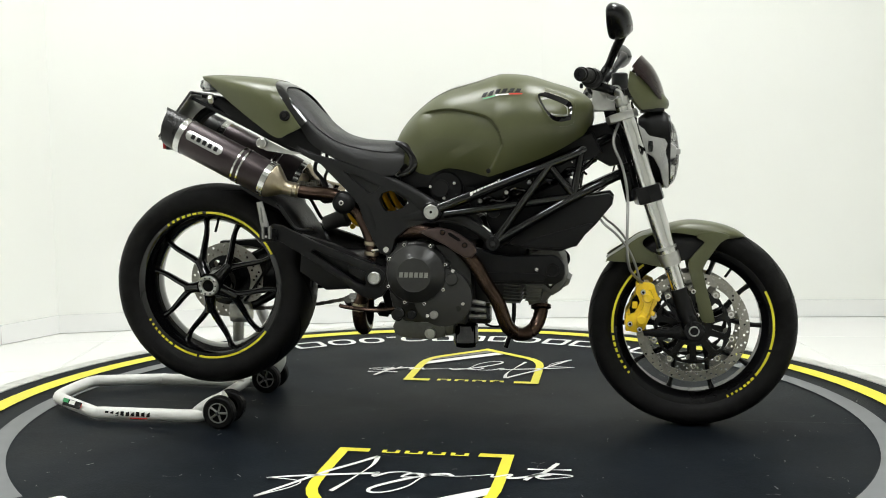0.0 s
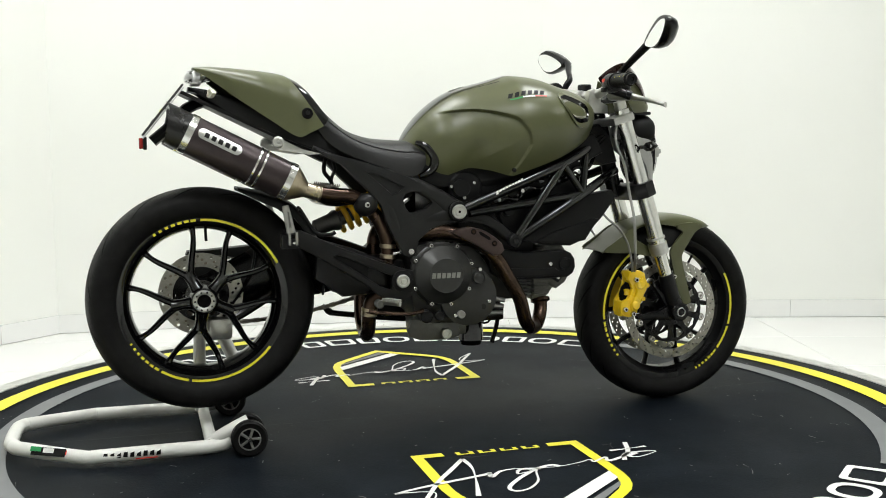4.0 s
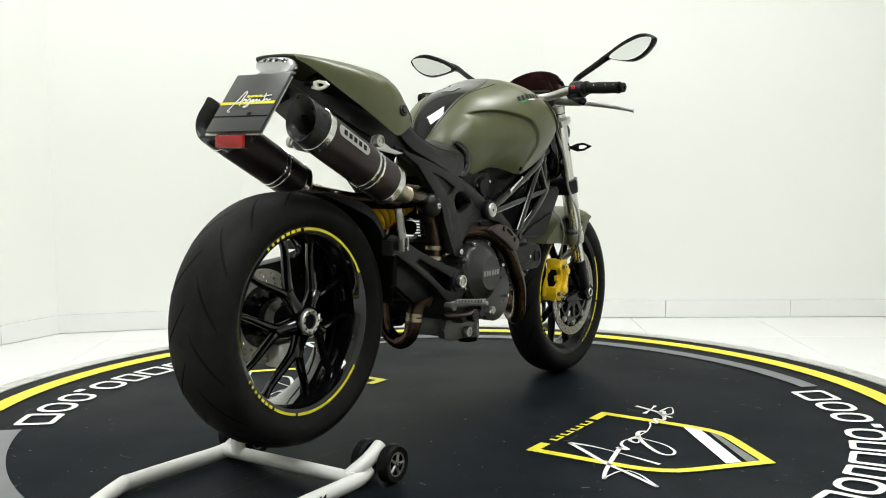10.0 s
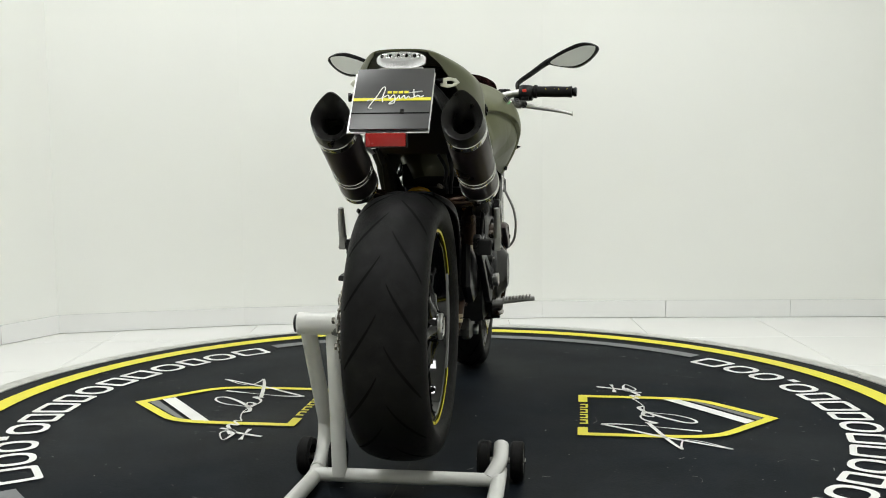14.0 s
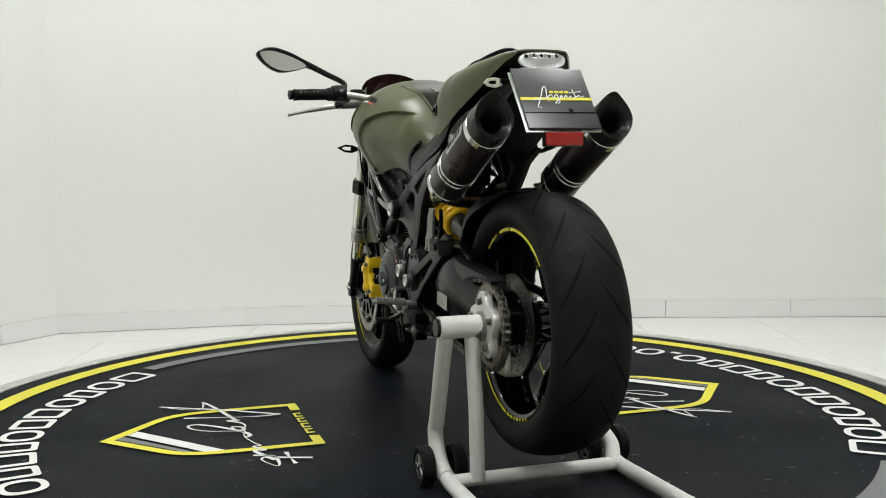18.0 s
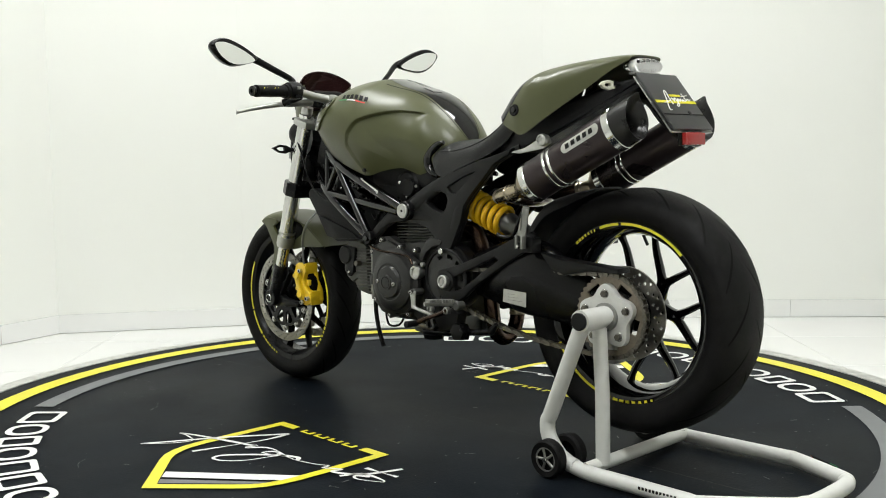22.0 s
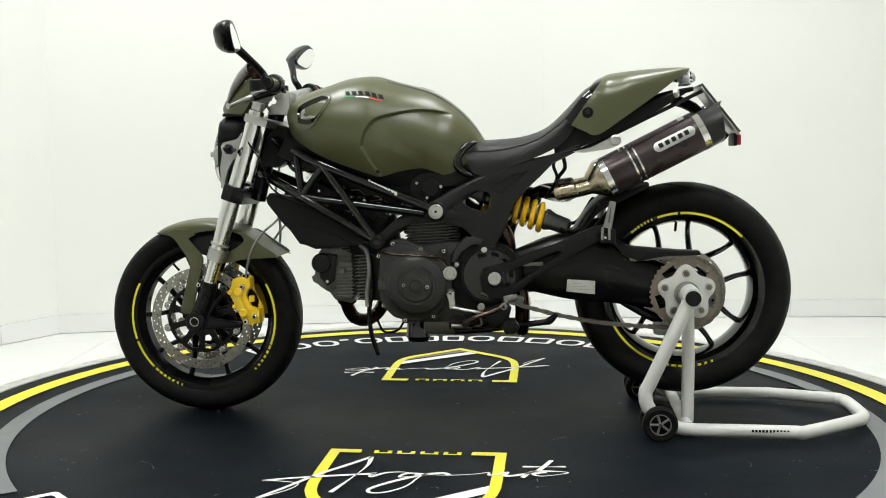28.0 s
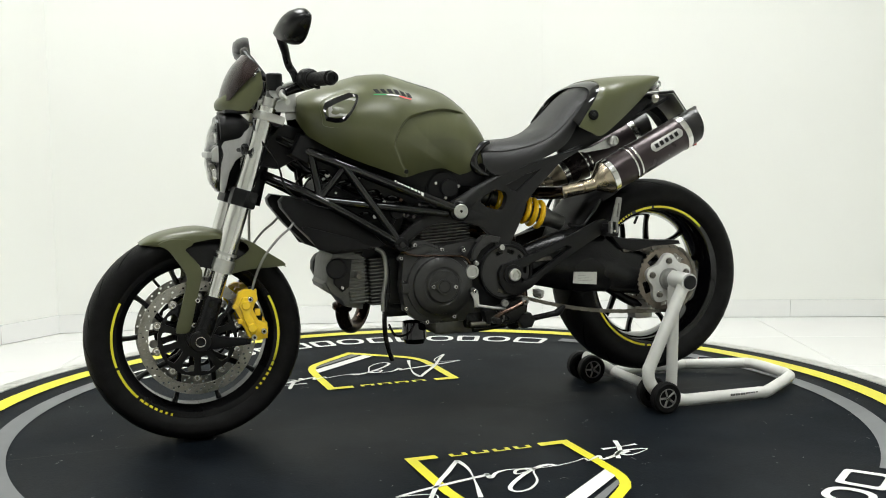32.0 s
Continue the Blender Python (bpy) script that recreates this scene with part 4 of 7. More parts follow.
TBZ = np.array(spline(list(zip([-0.131, -0.09, -0.066, -0.017, 0.031, 0.063, 0.112, 0.16, 0.192, 0.289, 0.353, 0.417, 0.44, 0.452], [0.735, 0.722, 0.721, 0.738, 0.756, 0.757, 0.748, 0.735, 0.743, 0.777, 0.805, 0.843, 0.87, 0.90])), 6))
TWY = np.array(spline(list(zip([-0.131, -0.115, -0.09, -0.05, 0.0, 0.06, 0.12, 0.2, 0.28, 0.34, 0.39, 0.42, 0.44, 0.452], [0.05, 0.085, 0.11, 0.134, 0.154, 0.178, 0.199, 0.215, 0.212, 0.199, 0.175, 0.148, 0.12, 0.08])), 6))


def tank_row(x):
    top = np.interp(x, TXZ[:, 0], TXZ[:, 1])
    bot = np.interp(x, TBZ[:, 0], TBZ[:, 1])
    w = np.interp(x, TWY[:, 0], TWY[:, 1])
    return top, bot, w


CREASE = np.array(spline([(-0.14, 0.905), (-0.07, 0.916), (-0.03, 0.922), (0.041, 0.929), (0.106, 0.921), (0.163, 0.905), (0.19, 0.885), (0.205, 0.862), (0.22, 0.82), (0.25, 0.7)], 6))


def tank_mesh():
    rows = []
    nx, nu = 300, 150
    xs = [-0.131 + 0.583 * (0.5 - 0.5 * math.cos(math.pi * i / nx)) for i in range(nx + 1)]
    for x in xs:
        top, bot, w = tank_row(x)
        zw = bot + (top - bot) * 0.42                      # height of the widest line
        row = []
        for j in range(-nu, nu + 1):
            u = abs(j) / nu
            if u < 0.62:
                a = u / 0.62 * math.pi / 2
                y, z = w * math.sin(a) ** 0.86, zw + (top - zw) * math.cos(a) ** 0.92
            else:
                a = (u - 0.62) / 0.38
                y, z = w * (1 - 0.22 * a ** 1.6), zw + (bot - zw) * a
            # knee panel set in under a teardrop crease
            q1 = np.interp(x, CREASE[:, 0], CREASE[:, 1]) - z
            q2 = np.interp(z, [0.74, 0.776, 0.824, 0.864, 0.90], [0.163, 0.187, 0.211, 0.206, 0.19]) - x
            h = max(0.0, 0.03 - abs(q1 - q2)) / 0.03
            q = min(q1, q2) - h * h * 0.0075
            fade = min(1, max(0, (x + 0.05) / 0.05))
            fade = fade * fade * (3 - 2 * fade)
            k = min(1, max(0, q / 0.008))
            rest = 0.62 * min(1, max(0, (x + 0.02) / 0.12))
            side = min(1, max(0, 0.5 + (q1 - q2) / 0.05))
            dent = 0.0155 * (1 - 0.55 * side) * (k * k * (3 - 2 * k)) * fade * (1 - (1 - rest) * min(1, max(0, q / 0.085)))
            s = 1 if j > 0 else -1
            row.append((x, s * max(0, y - dent if u > 0.1 else y), z))
        rows.append(row)
    bm = bmesh.new()
    grid_faces(bm, rows)
    bm.faces.new([v for v in bm.verts[:2 * nu + 1]][::-1])
    bm.faces.new([v for v in bm.verts[-2 * nu - 1:]])
    return bm


tank = part("fuel_tank", tank_mesh(), OLIVE, bike, "satin olive green fuel tank", 40)


def tank_skin(x, t, lift=0.0012):
    """A point on the tank's upper skin: x along, t from 0 on top to 1 at the widest line (signed side)."""
    top, bot, w = tank_row(x)
    zw = bot + (top - bot) * 0.42
    a = abs(t) * math.pi / 2
    y, z = w * math.sin(a) ** 0.86, zw + (top - zw) * math.cos(a) ** 0.92
    n = np.array((0, math.sin(a), math.cos(a)))
    return (x, math.copysign(y + n[1] * lift, t if t else 1), z + n[2] * lift)


def tank_patch(x0, x1, t0, t1, n=14, m=4, lift=0.0012, slant=0.0):
    rows = []
    for j in range(m + 1):
        t = t0 + (t1 - t0) * j / m
        rows.append([tank_skin(x0 + (x1 - x0) * i / n + slant * (j / m - 0.5), t, lift) for i in range(n + 1)])
    bm = bmesh.new()
    grid_faces(bm, rows)
    return bm


for s in (-1, 1):
    part("pinstripe", tank_patch(-0.127, 0.15, s * 0.235, s * 0.25, 30, 1), BLACK_INK, tank)
    for k in range(6):       # maker's name as plain slanted blocks
        x0 = 0.148 + 0.019 * k
        t0 = s * 0.545
        part("name_block", tank_patch(x0, x0 + 0.0125, t0, t0 + s * 0.062, 4, 4, 0.0022, -0.006), BLACK_INK, tank)
    for k, m in enumerate((GREEN_INK, WHITE_INK, RED_INK) if s > 0 else (GREEN_INK, WHITE_INK, RED_INK)):
        kk = k if s < 0 else 2 - k
        part("colour_bar", tank_patch(0.15 + 0.037 * kk, 0.187 + 0.037 * kk, s * 0.622, s * 0.637, 4, 1, 0.0028), m, tank)
    # air scoop
    yb = s * 0.155
    sc_o = [(0.30, 0.957), (0.314, 0.976), (0.335, 0.975), (0.40, 0.945), (0.402, 0.90), (0.395, 0.878), (0.348, 0.880)]
    sc_i = [(0.31, 0.953), (0.325, 0.955), (0.385, 0.928), (0.386, 0.903), (0.343, 0.905)]

    def skin_y(p, lift):
        top, bot, w = tank_row(p[0])
        zw = bot + (top - bot) * 0.42
        if p[1] > zw:
            c = min(1, ((p[1] - zw) / (top - zw))) ** (1 / 0.92)
            return s * (w * math.sin(math.acos(c)) ** 0.86 + lift)
        return s * (w + lift)

    def frame_ring(o, i, lo, li):
        bm = bmesh.new()
        oo = spline([(*p, 0) for p in o], 4, closed=True)
        ii = [np.array((*p, 0)) for p in i]
        ii = spline(ii, 4, closed=True)
        n = 28
        oo = [oo[int(k * len(oo) / n)] for k in range(n)]
        ii = [ii[int(k * len(ii) / n)] for k in range(n)]
        grid_faces(bm, [[(p[0], skin_y(p, -0.004), p[1]) for p in oo], [(p[0], skin_y(p, lo), p[1]) for p in oo], [(p[0], skin_y(p, li), p[1]) for p in ii], [(p[0], skin_y(p, -0.02), p[1]) for p in ii]], close_u=True)
        return bm
    sc_m = [(0.304, 0.955), (0.318, 0.968), (0.333, 0.967), (0.393, 0.94), (0.395, 0.902), (0.388, 0.89), (0.345, 0.892)]
    part("scoop_frame", frame_ring(sc_o, sc_m, 0.006, 0.007), OLIVE, tank, "olive raised scoop frame", 40)
    part("scoop_liner", frame_ring(sc_m, sc_i, 0.006, 0.001), BLACK_GLOSS, tank, "gloss black scoop liner", 40)
    bm = bmesh.new()
    bm.faces.new([bm.verts.new((p[0], skin_y(p, 0.002), p[1])) for p in sc_i])
    part("scoop_mesh", bm, SCOOP_GREY, tank, "silver-grey scoop insert", 0)
    part("tank_bolt", disc((0.165, s * 0.168, 0.752), (0, s, -0.2), 0.0065, 0.008, 12), BLACK_SATIN, tank)
rows = []
for i in range(41):
    x = -0.129 + 0.315 * i / 40
    h = 0.205 - 0.11 * max(0, (i - 22) / 18) ** 1.5
    rows.append([tank_skin(x, h * j / 8, 0.0016) for j in range(-8, 9)])
bm = bmesh.new()
grid_faces(bm, rows)
part("centre_panel", bm, BLACK_GLOSS, tank, "gloss black panel down the tank's spine")
part("filler_cap", lathe([(0, 0.045), (0.006, 0.045), (0.008, 0.04), (0.009, 0.0)], (0.22, 0, 1.0175), (-0.08, 0, 1), 32), BLACK_SATIN, tank, "black filler cap")
part("tank_badge", tank_patch(0.02, 0.062, -0.055, 0.055, 4, 4, 0.0032), ALU_DULL, tank, "small silver shield badge")
# gloss rounded collar between tank and seat
for s in (-1, 1):
    line = [(-0.112, s * 0.109, 0.833), (-0.092, s * 0.113, 0.826), (-0.070, s * 0.116, 0.808), (-0.058, s * 0.118, 0.787), (-0.062, s * 0.12, 0.763), (-0.08, s * 0.122, 0.745), (-0.105, s * 0.124, 0.736)]
    part("tank_collar", tube(line, [0.006, 0.01, 0.013, 0.0145, 0.0135, 0.011, 0.006], 18, 6), BLACK_GLOSS, bike, "gloss black collar behind the tank", 60)

# ---- seat and tail ----
seat_bm = arch([(-0.478, 1.018), (-0.455, 1.005), (-0.42, 0.981), (-0.385, 0.943), (-0.34, 0.897), (-0.30, 0.868), (-0.237, 0.848), (-0.16, 0.841), (-0.12, 0.838), (-0.085, 0.82)],
               [(-0.425, 0.93, 0.102), (-0.40, 0.885, 0.115), (-0.375, 0.845, 0.122), (-0.345, 0.818, 0.13), (-0.30, 0.795, 0.138), (-0.25, 0.775, 0.143), (-0.20, 0.758, 0.142), (-0.15, 0.737, 0.14), (-0.11, 0.742, 0.137), (-0.086, 0.772, 0.128)], 6, 16, 0.72, 0.62, 0.01)
part("seat", seat_bm, VINYL, bike, "black grained vinyl saddle", 60)
tail_bm = arch([(-0.722, 1.043), (-0.69, 1.046), (-0.635, 1.044), (-0.56, 1.038), (-0.51, 1.032), (-0.493, 1.0285), (-0.482, 1.0255)],
               [(-0.715, 1.03, 0.064), (-0.68, 1.008, 0.086), (-0.612, 0.956, 0.117), (-0.53, 0.898, 0.149), (-0.458, 0.851, 0.164), (-0.420, 0.861, 0.166), (-0.383, 0.879, 0.160)], 7, 18, 0.92, 0.36, 0.004)
tailc = part("tail_cowl", tail_bm, OLIVE, bike, "satin olive green seat cowl", 50)
band_bm = arch([(-0.487, 1.0255), (-0.472, 1.021), (-0.458, 1.014), (-0.449, 1.006)], [(-0.387, 0.878, 0.1597), (-0.379, 0.884, 0.157), (-0.373, 0.891, 0.153), (-0.368, 0.899, 0.148)], 7, 18, 0.92, 0.36, 0.004)
part("cowl_band", band_bm, BLACK_GLOSS, tailc, "gloss black band in front of the cowl", 50)
for s in (-1, 1):
    part("cowl_bolt", disc((-0.429, s * 0.1595, 0.9125), (0.05, s, 0.12), 0.0155, 0.0095, 20), BLACK_SATIN, tailc, "black cowl fastener")
    part("bolt_head", disc((-0.4285, s * 0.1688, 0.9137), (0.05, s, 0.12), 0.007, 0.003, 12), BLACK_GLOSS, tailc)
    ST = spline([(-0.478, 1.018), (-0.455, 1.005), (-0.42, 0.981), (-0.385, 0.943), (-0.34, 0.897), (-0.30, 0.868), (-0.237, 0.848), (-0.16, 0.841), (-0.12, 0.838), (-0.085, 0.82)], 6)
    SS = spline([(-0.425, 0.93, 0.102), (-0.40, 0.885, 0.115), (-0.375, 0.845, 0.122), (-0.345, 0.818, 0.13), (-0.30, 0.795, 0.138), (-0.25, 0.775, 0.143), (-0.20, 0.758, 0.142), (-0.15, 0.737, 0.14), (-0.11, 0.742, 0.137), (-0.086, 0.772, 0.128)], 6)
    seam = []
    for q, r in zip(ST, SS):
        y, k = math.sin(1.02) ** 0.72 * r[2], math.cos(1.02) ** 0.62
        seam.append((r[0] + (q[0] - r[0]) * k, s * y * 1.004, r[1] + (q[1] - r[1]) * k + 0.0005))
    part("piping", tube(seam[4:-3], 0.0017, 6, 1), VINYL, bike, "raised seat seam")
part("under_tail", arch([(-0.735, 0.99), (-0.65, 0.975), (-0.55, 0.94), (-0.42, 0.90), (-0.33, 0.85)], [(-0.72, 0.975, 0.045), (-0.64, 0.925, 0.075), (-0.55, 0.875, 0.1), (-0.42, 0.82, 0.115), (-0.34, 0.79, 0.115)], 5, 8, 0.5, 0.3, 0.012), BLACK_PLASTIC, bike, "black under-seat tray")
part("tray_floor", plate([(-0.725, -0.06), (-0.725, 0.06), (-0.42, 0.1), (-0.34, 0.1), (-0.34, -0.1), (-0.42, -0.1)], 0.0, 0.01, plane="xy"), BLACK_PLASTIC, bike).matrix_local = Matrix.Translation((0, 0, 0.60)) @ Matrix.Rotation(radians(26), 4, "Y") @ Matrix.Translation((-0.12, 0, 0.0))
tl = part("tail_light", shell([(-0.675, 1.018, 0.012, 0.035), (-0.71, 1.018, 0.019, 0.056), (-0.729, 1.017, 0.018, 0.054), (-0.739, 1.015, 0.012, 0.04), (-0.744, 1.013, 0.004, 0.016)]), CLEAR, bike, "clear LED tail lamp", 60)
tl.visible_shadow = False
part("lamp_reflector", shell([(-0.702, 1.018, 0.0165, 0.052), (-0.721, 1.017, 0.0155, 0.05), (-0.716, 1.017, 0.004, 0.02)]), LAMP_SILVER, tl, "bright silver reflector")
part("lamp_rim", box((-0.727, -0.05, 0.995), (-0.701, 0.05, 1.001), 0.002), SCOOP_GREY, tl)
for k in range(10):
    part("led", disc((-0.720, -0.041 + 0.0091 * k, 1.024), (-1, 0, 0), 0.0038, 0.005, 8), BLACK_GLOSS if k % 2 else CHROME, tl)
for s in (-1, 1):
    bm = plate([(0, -0.008), (0.018, -0.013), (0.036, -0.008), (0.045, 0.0), (0.036, 0.009), (0.018, 0.012), (0, 0.008)], -0.006, 0.006, [[(0.015, -0.004), (0.028, -0.004), (0.033, 0.0), (0.028, 0.004), (0.015, 0.004)]], bevel=0.002)
    ts = part("rear_signal", bm, PALE_LENS, bike, "pale open-frame rear indicator")
    ts.matrix_local = Matrix.Translation((-0.684, s * 0.085, 0.968)) @ Matrix.Rotation(radians(90 * s - 16 * s), 4, "Z")
    part("stalk", tube([(-0.68, s * 0.06, 0.972), (-0.69, s * 0.092, 0.972)], 0.006, 8, 1), BLACK_SATIN, bike)
# number plate holder: covered card, no characters
pl = part("plate_card", box((-0.005, -0.0875, -0.088), (0.001, 0.0875, 0.088), 0.002), CARD, bike, "charcoal dealer card over the plate")
pl.matrix_local = Matrix.Translation((-0.803, 0.005, 0.924)) @ Matrix.Rotation(radians(38.5), 4, "Y")
part("plate_backing", box((0.003, -0.089, -0.093), (0.006, 0.093, 0.082), 0.001), ALU, pl, "silver plate backing")
part("card_stripe", box((-0.0062, -0.0868, -0.008), (-0.0051, 0.0868, 0.0)), DECK_YELLOW, pl)
part("card_fold", box((-0.0062, -0.087, -0.045), (-0.0051, 0.087, -0.0425)), BORE, pl)
part("card_clip", box((-0.007, -0.03, -0.046), (-0.0051, -0.022, -0.034)), BLACK_GLOSS, pl)
for k in range(4):
    part("card_word", box((-0.0064, 0.012 - 0.0125 * k - 0.0095, 0.013), (-0.0052, 0.012 - 0.0125 * k, 0.0195)), DECK_YELLOW, pl)
bm = bmesh.new()
for st in ([(0.042, -0.03), (0.05, -0.027), (0.035, 0.005), (0.024, 0.03), (0.018, 0.027), (0.022, 0.0), (0.02, -0.012)], [(0.056, -0.008), (0.04, -0.005), (0.022, 0.0), (0.01, 0.008), (0.006, -0.003), (0.0, 0.007), (-0.005, 0.006), (-0.006, -0.014), (0.006, -0.017), (-0.01, -0.002), (-0.015, 0.006), (-0.018, -0.003), (-0.026, 0.006), (-0.03, -0.003), (-0.036, 0.004), (-0.041, -0.002), (-0.052, 0.003), (-0.058, 0.006), (-0.062, 0.001), (-0.07, 0.005)], [(-0.046, 0.024), (-0.049, 0.0)], [(-0.036, 0.014), (-0.066, 0.018)]):
    P = spline([(*p, 0) for p in st], 5)
    tube_into(bm, [(-0.0062, q[0], q[1]) for q in P], 0.0013, 6, 1)
part("card_flourish", bm, WHITE_INK, pl)
part("plate_bracket", tube([(-0.68, 0, 0.955), (-0.74, 0, 0.93), (-0.78, 0, 0.885), (-0.833, 0, 0.84)], 0.016, 8, 3, flat=2.0), BLACK_PLASTIC, bike)
part("reflector", box((-0.869, -0.034, 0.8195), (-0.858, 0.054, 0.8495), 0.003), RED_REFL, bike, "red rear reflector")
part("reflector_mount", box((-0.858, -0.037, 0.817), (-0.848, 0.057, 0.853), 0.003), BLACK_PLASTIC, bike)

# ---- trellis frame ----
def ftube(a, b, r=0.0125, mid=None, m=None):
    pts = [a, b] if mid is None else [a, mid, b]
    return part("frame_tube", tube(pts, r, 14, 1 if mid is None else 6), m or BLACK_GLOSS, bike)


for s in (-1, 1):
    y0, y1 = s * 0.15, s * 0.085
    head_u, head_l = (0.50, s * 0.045, 0.845), (0.545, s * 0.045, 0.745)
    piv, low, mid = (0.0, s * 0.155, 0.635), (0.175, s * 0.145, 0.543), (0.345, s * 0.135, 0.735)
    ftube(piv, head_u, 0.0155, (0.34, s * 0.135, 0.772))
    ftube(low, head_l, 0.014, (0.40, s * 0.125, 0.675))
    ftube(low, (0.335, s * 0.14, 0.77), 0.0125)
    ftube((0.035, s * 0.152, 0.628), (0.40, s * 0.125, 0.675), 0.0125)
    ftube((0.40, s * 0.125, 0.675), (0.42, s * 0.105, 0.80), 0.0115)
    ftube((0.40, s * 0.125, 0.68), (0.33, s * 0.138, 0.77), 0.011)
    for k in range(9):     # worn white lettering as plain blocks
        u = 0.112 + 0.0098 * k
        v = 0.684 + 0.0042 * k
        part("decal_block", plate([(u, v - 0.004), (u + 0.0072, v - 0.001), (u + 0.0072, v + 0.009), (u, v + 0.006)] if k < 8 else [(u, v - 0.006), (u + 0.005, v - 0.004), (u + 0.005, v + 0.01), (u, v + 0.008)], s * 0.15, s * (0.1672 - 0.0007 * k)), WHITE_INK, bike)
    part("joint_boss", disc((0.175, s * 0.135, 0.543), (0, s, 0), 0.021, 0.025, 20), BLACK_SATIN, bike)
    part("joint_bolt", disc((0.175, s * 0.16, 0.543), (0, s, 0), 0.009, 0.005, 12), BLACK_GLOSS, bike)
    part("pivot_boss", disc((0.0, s * 0.145, 0.634), (0, s, 0), 0.029, 0.022, 28), BLACK_SATIN, bike)
    pb = part("pivot_bolt", lathe([(0, 0.0205), (0.007, 0.0215), (0.009, 0.02), (0.009, 0.0155), (0.007, 0.0145), (0.0068, 0.0125), (0.0088, 0.0115), (0.0088, 0.0)], (0.0, s * 0.164, 0.634), (0, s, 0), 32), ALU, bike, "silver frame pivot bolt")
    part("bolt_socket", disc((0.0, s * 0.1729, 0.634), (0, s, 0), 0.0042, 0.0006, 10), BORE, pb)
    # cast sub-frame: thin web with rounded ribs round it
    outl = [(-0.40, 0.815), (-0.387, 0.80), (-0.331, 0.771), (-0.288, 0.727), (-0.25, 0.69), (-0.22, 0.654), (-0.205, 0.605), (-0.183, 0.56), (-0.158, 0.512), (-0.137, 0.503), (-0.122, 0.515), (-0.112, 0.553), (-0.075, 0.585),
            (-0.02, 0.6), (0.04, 0.602), (0.09, 0.592), (0.125, 0.574), (0.165, 0.54), (0.185, 0.55), (0.14, 0.592), (0.09, 0.622), (0.04, 0.65), (-0.025, 0.68), (-0.077, 0.706), (-0.138, 0.734), (-0.194, 0.755), (-0.259, 0.777), (-0.323, 0.793), (-0.386, 0.81)]
    hole = [(-0.072, 0.658), (-0.082, 0.679), (-0.103, 0.692), (-0.13, 0.693), (-0.15, 0.686), (-0.157, 0.67), (-0.15, 0.646), (-0.138, 0.633), (-0.12, 0.634), (-0.092, 0.643)]
    pocket = [(-0.262, 0.75), (-0.219, 0.737), (-0.155, 0.706), (-0.168, 0.692), (-0.188, 0.686), (-0.212, 0.707)]
    bm = plate(outl, s * 0.112, s * 0.142, [hole, pocket], 0.007)
    plate_into(bm, [(-0.28, 0.76), (-0.215, 0.748), (-0.145, 0.71), (-0.165, 0.68), (-0.215, 0.69)], s * 0.114, s * 0.133)
    tube_into(bm, [(-0.41, s * 0.122, 0.818), (-0.33, s * 0.125, 0.783), (-0.26, s * 0.127, 0.766), (-0.19, s * 0.13, 0.741), (-0.125, s * 0.132, 0.715), (-0.06, s * 0.134, 0.68), (0.0, s * 0.135, 0.636)], [0.008, 0.012, 0.0135, 0.016, 0.019, 0.023, 0.03], 16, 6, flat=0.5)
    tube_into(bm, [(-0.33, s * 0.122, 0.779), (-0.285, s * 0.126, 0.741), (-0.24, s * 0.13, 0.703), (-0.198, s * 0.132, 0.65), (-0.18, s * 0.132, 0.60), (-0.155, s * 0.13, 0.55), (-0.137, s * 0.127, 0.52)], [0.008, 0.014, 0.019, 0.021, 0.022, 0.02, 0.017], 16, 6, flat=0.5)
    tube_into(bm, [(-0.175, s * 0.13, 0.60), (-0.12, s * 0.132, 0.604), (-0.06, s * 0.134, 0.618), (0.0, s * 0.135, 0.626), (0.05, s * 0.135, 0.624), (0.1, s * 0.134, 0.602), (0.15, s * 0.132, 0.565), (0.175, s * 0.132, 0.545)], [0.018, 0.018, 0.02, 0.024, 0.021, 0.018, 0.016, 0.017], 16, 6, flat=0.5)
    sf = part("frame_plate", bm, FRAME_GREY, bike, "dark grey cast frame plate", 45)
    part("plate_bolt", disc((-0.137, s * 0.146, 0.522), (0, s, 0), 0.009, 0.006, 12), STEEL, sf)
# shade among the frame tubes is put into these parts' darker plastic
part("air_box", plate([(0.06, 0.72), (0.10, 0.64), (0.30, 0.70), (0.48, 0.80), (0.45, 0.86), (0.36, 0.83), (0.2, 0.76)], -0.11, 0.11, bevel=0.02), SHADED_BLACK, bike, "black air box under the tank")
part("frame_bridge", box((0.15, -0.10, 0.57), (0.42, 0.10, 0.68), 0.02, Matrix.Rotation(radians(-24), 4, "Y")), SHADED_BLACK, bike)
for s in (-1, 1):
    part("side_duct", plate([(0.21, 0.54), (0.25, 0.577), (0.335, 0.63), (0.36, 0.665), (0.50, 0.686), (0.512, 0.672), (0.508, 0.654), (0.464, 0.598), (0.398, 0.532), (0.365, 0.519), (0.276, 0.525)], s * 0.075, s * 0.122, bevel=0.01), SHADED_BLACK, bike, "black plastic side duct")
    part("duct_rib", plate([(0.25, 0.535), (0.30, 0.56), (0.44, 0.60), (0.455, 0.60), (0.41, 0.535), (0.365, 0.527)], s * 0.12, s * 0.127, bevel=0.003), SHADED_BLACK, bike)
part("tank_base", box((-0.105, -0.115, 0.70), (0.2, 0.115, 0.775), 0.02), SHADED_BLACK, bike, "black tray under the tank")
part("battery_box", box((-0.066, -0.085, 0.60), (0.06, 0.085, 0.745), 0.015), SHADED_BLACK, bike)
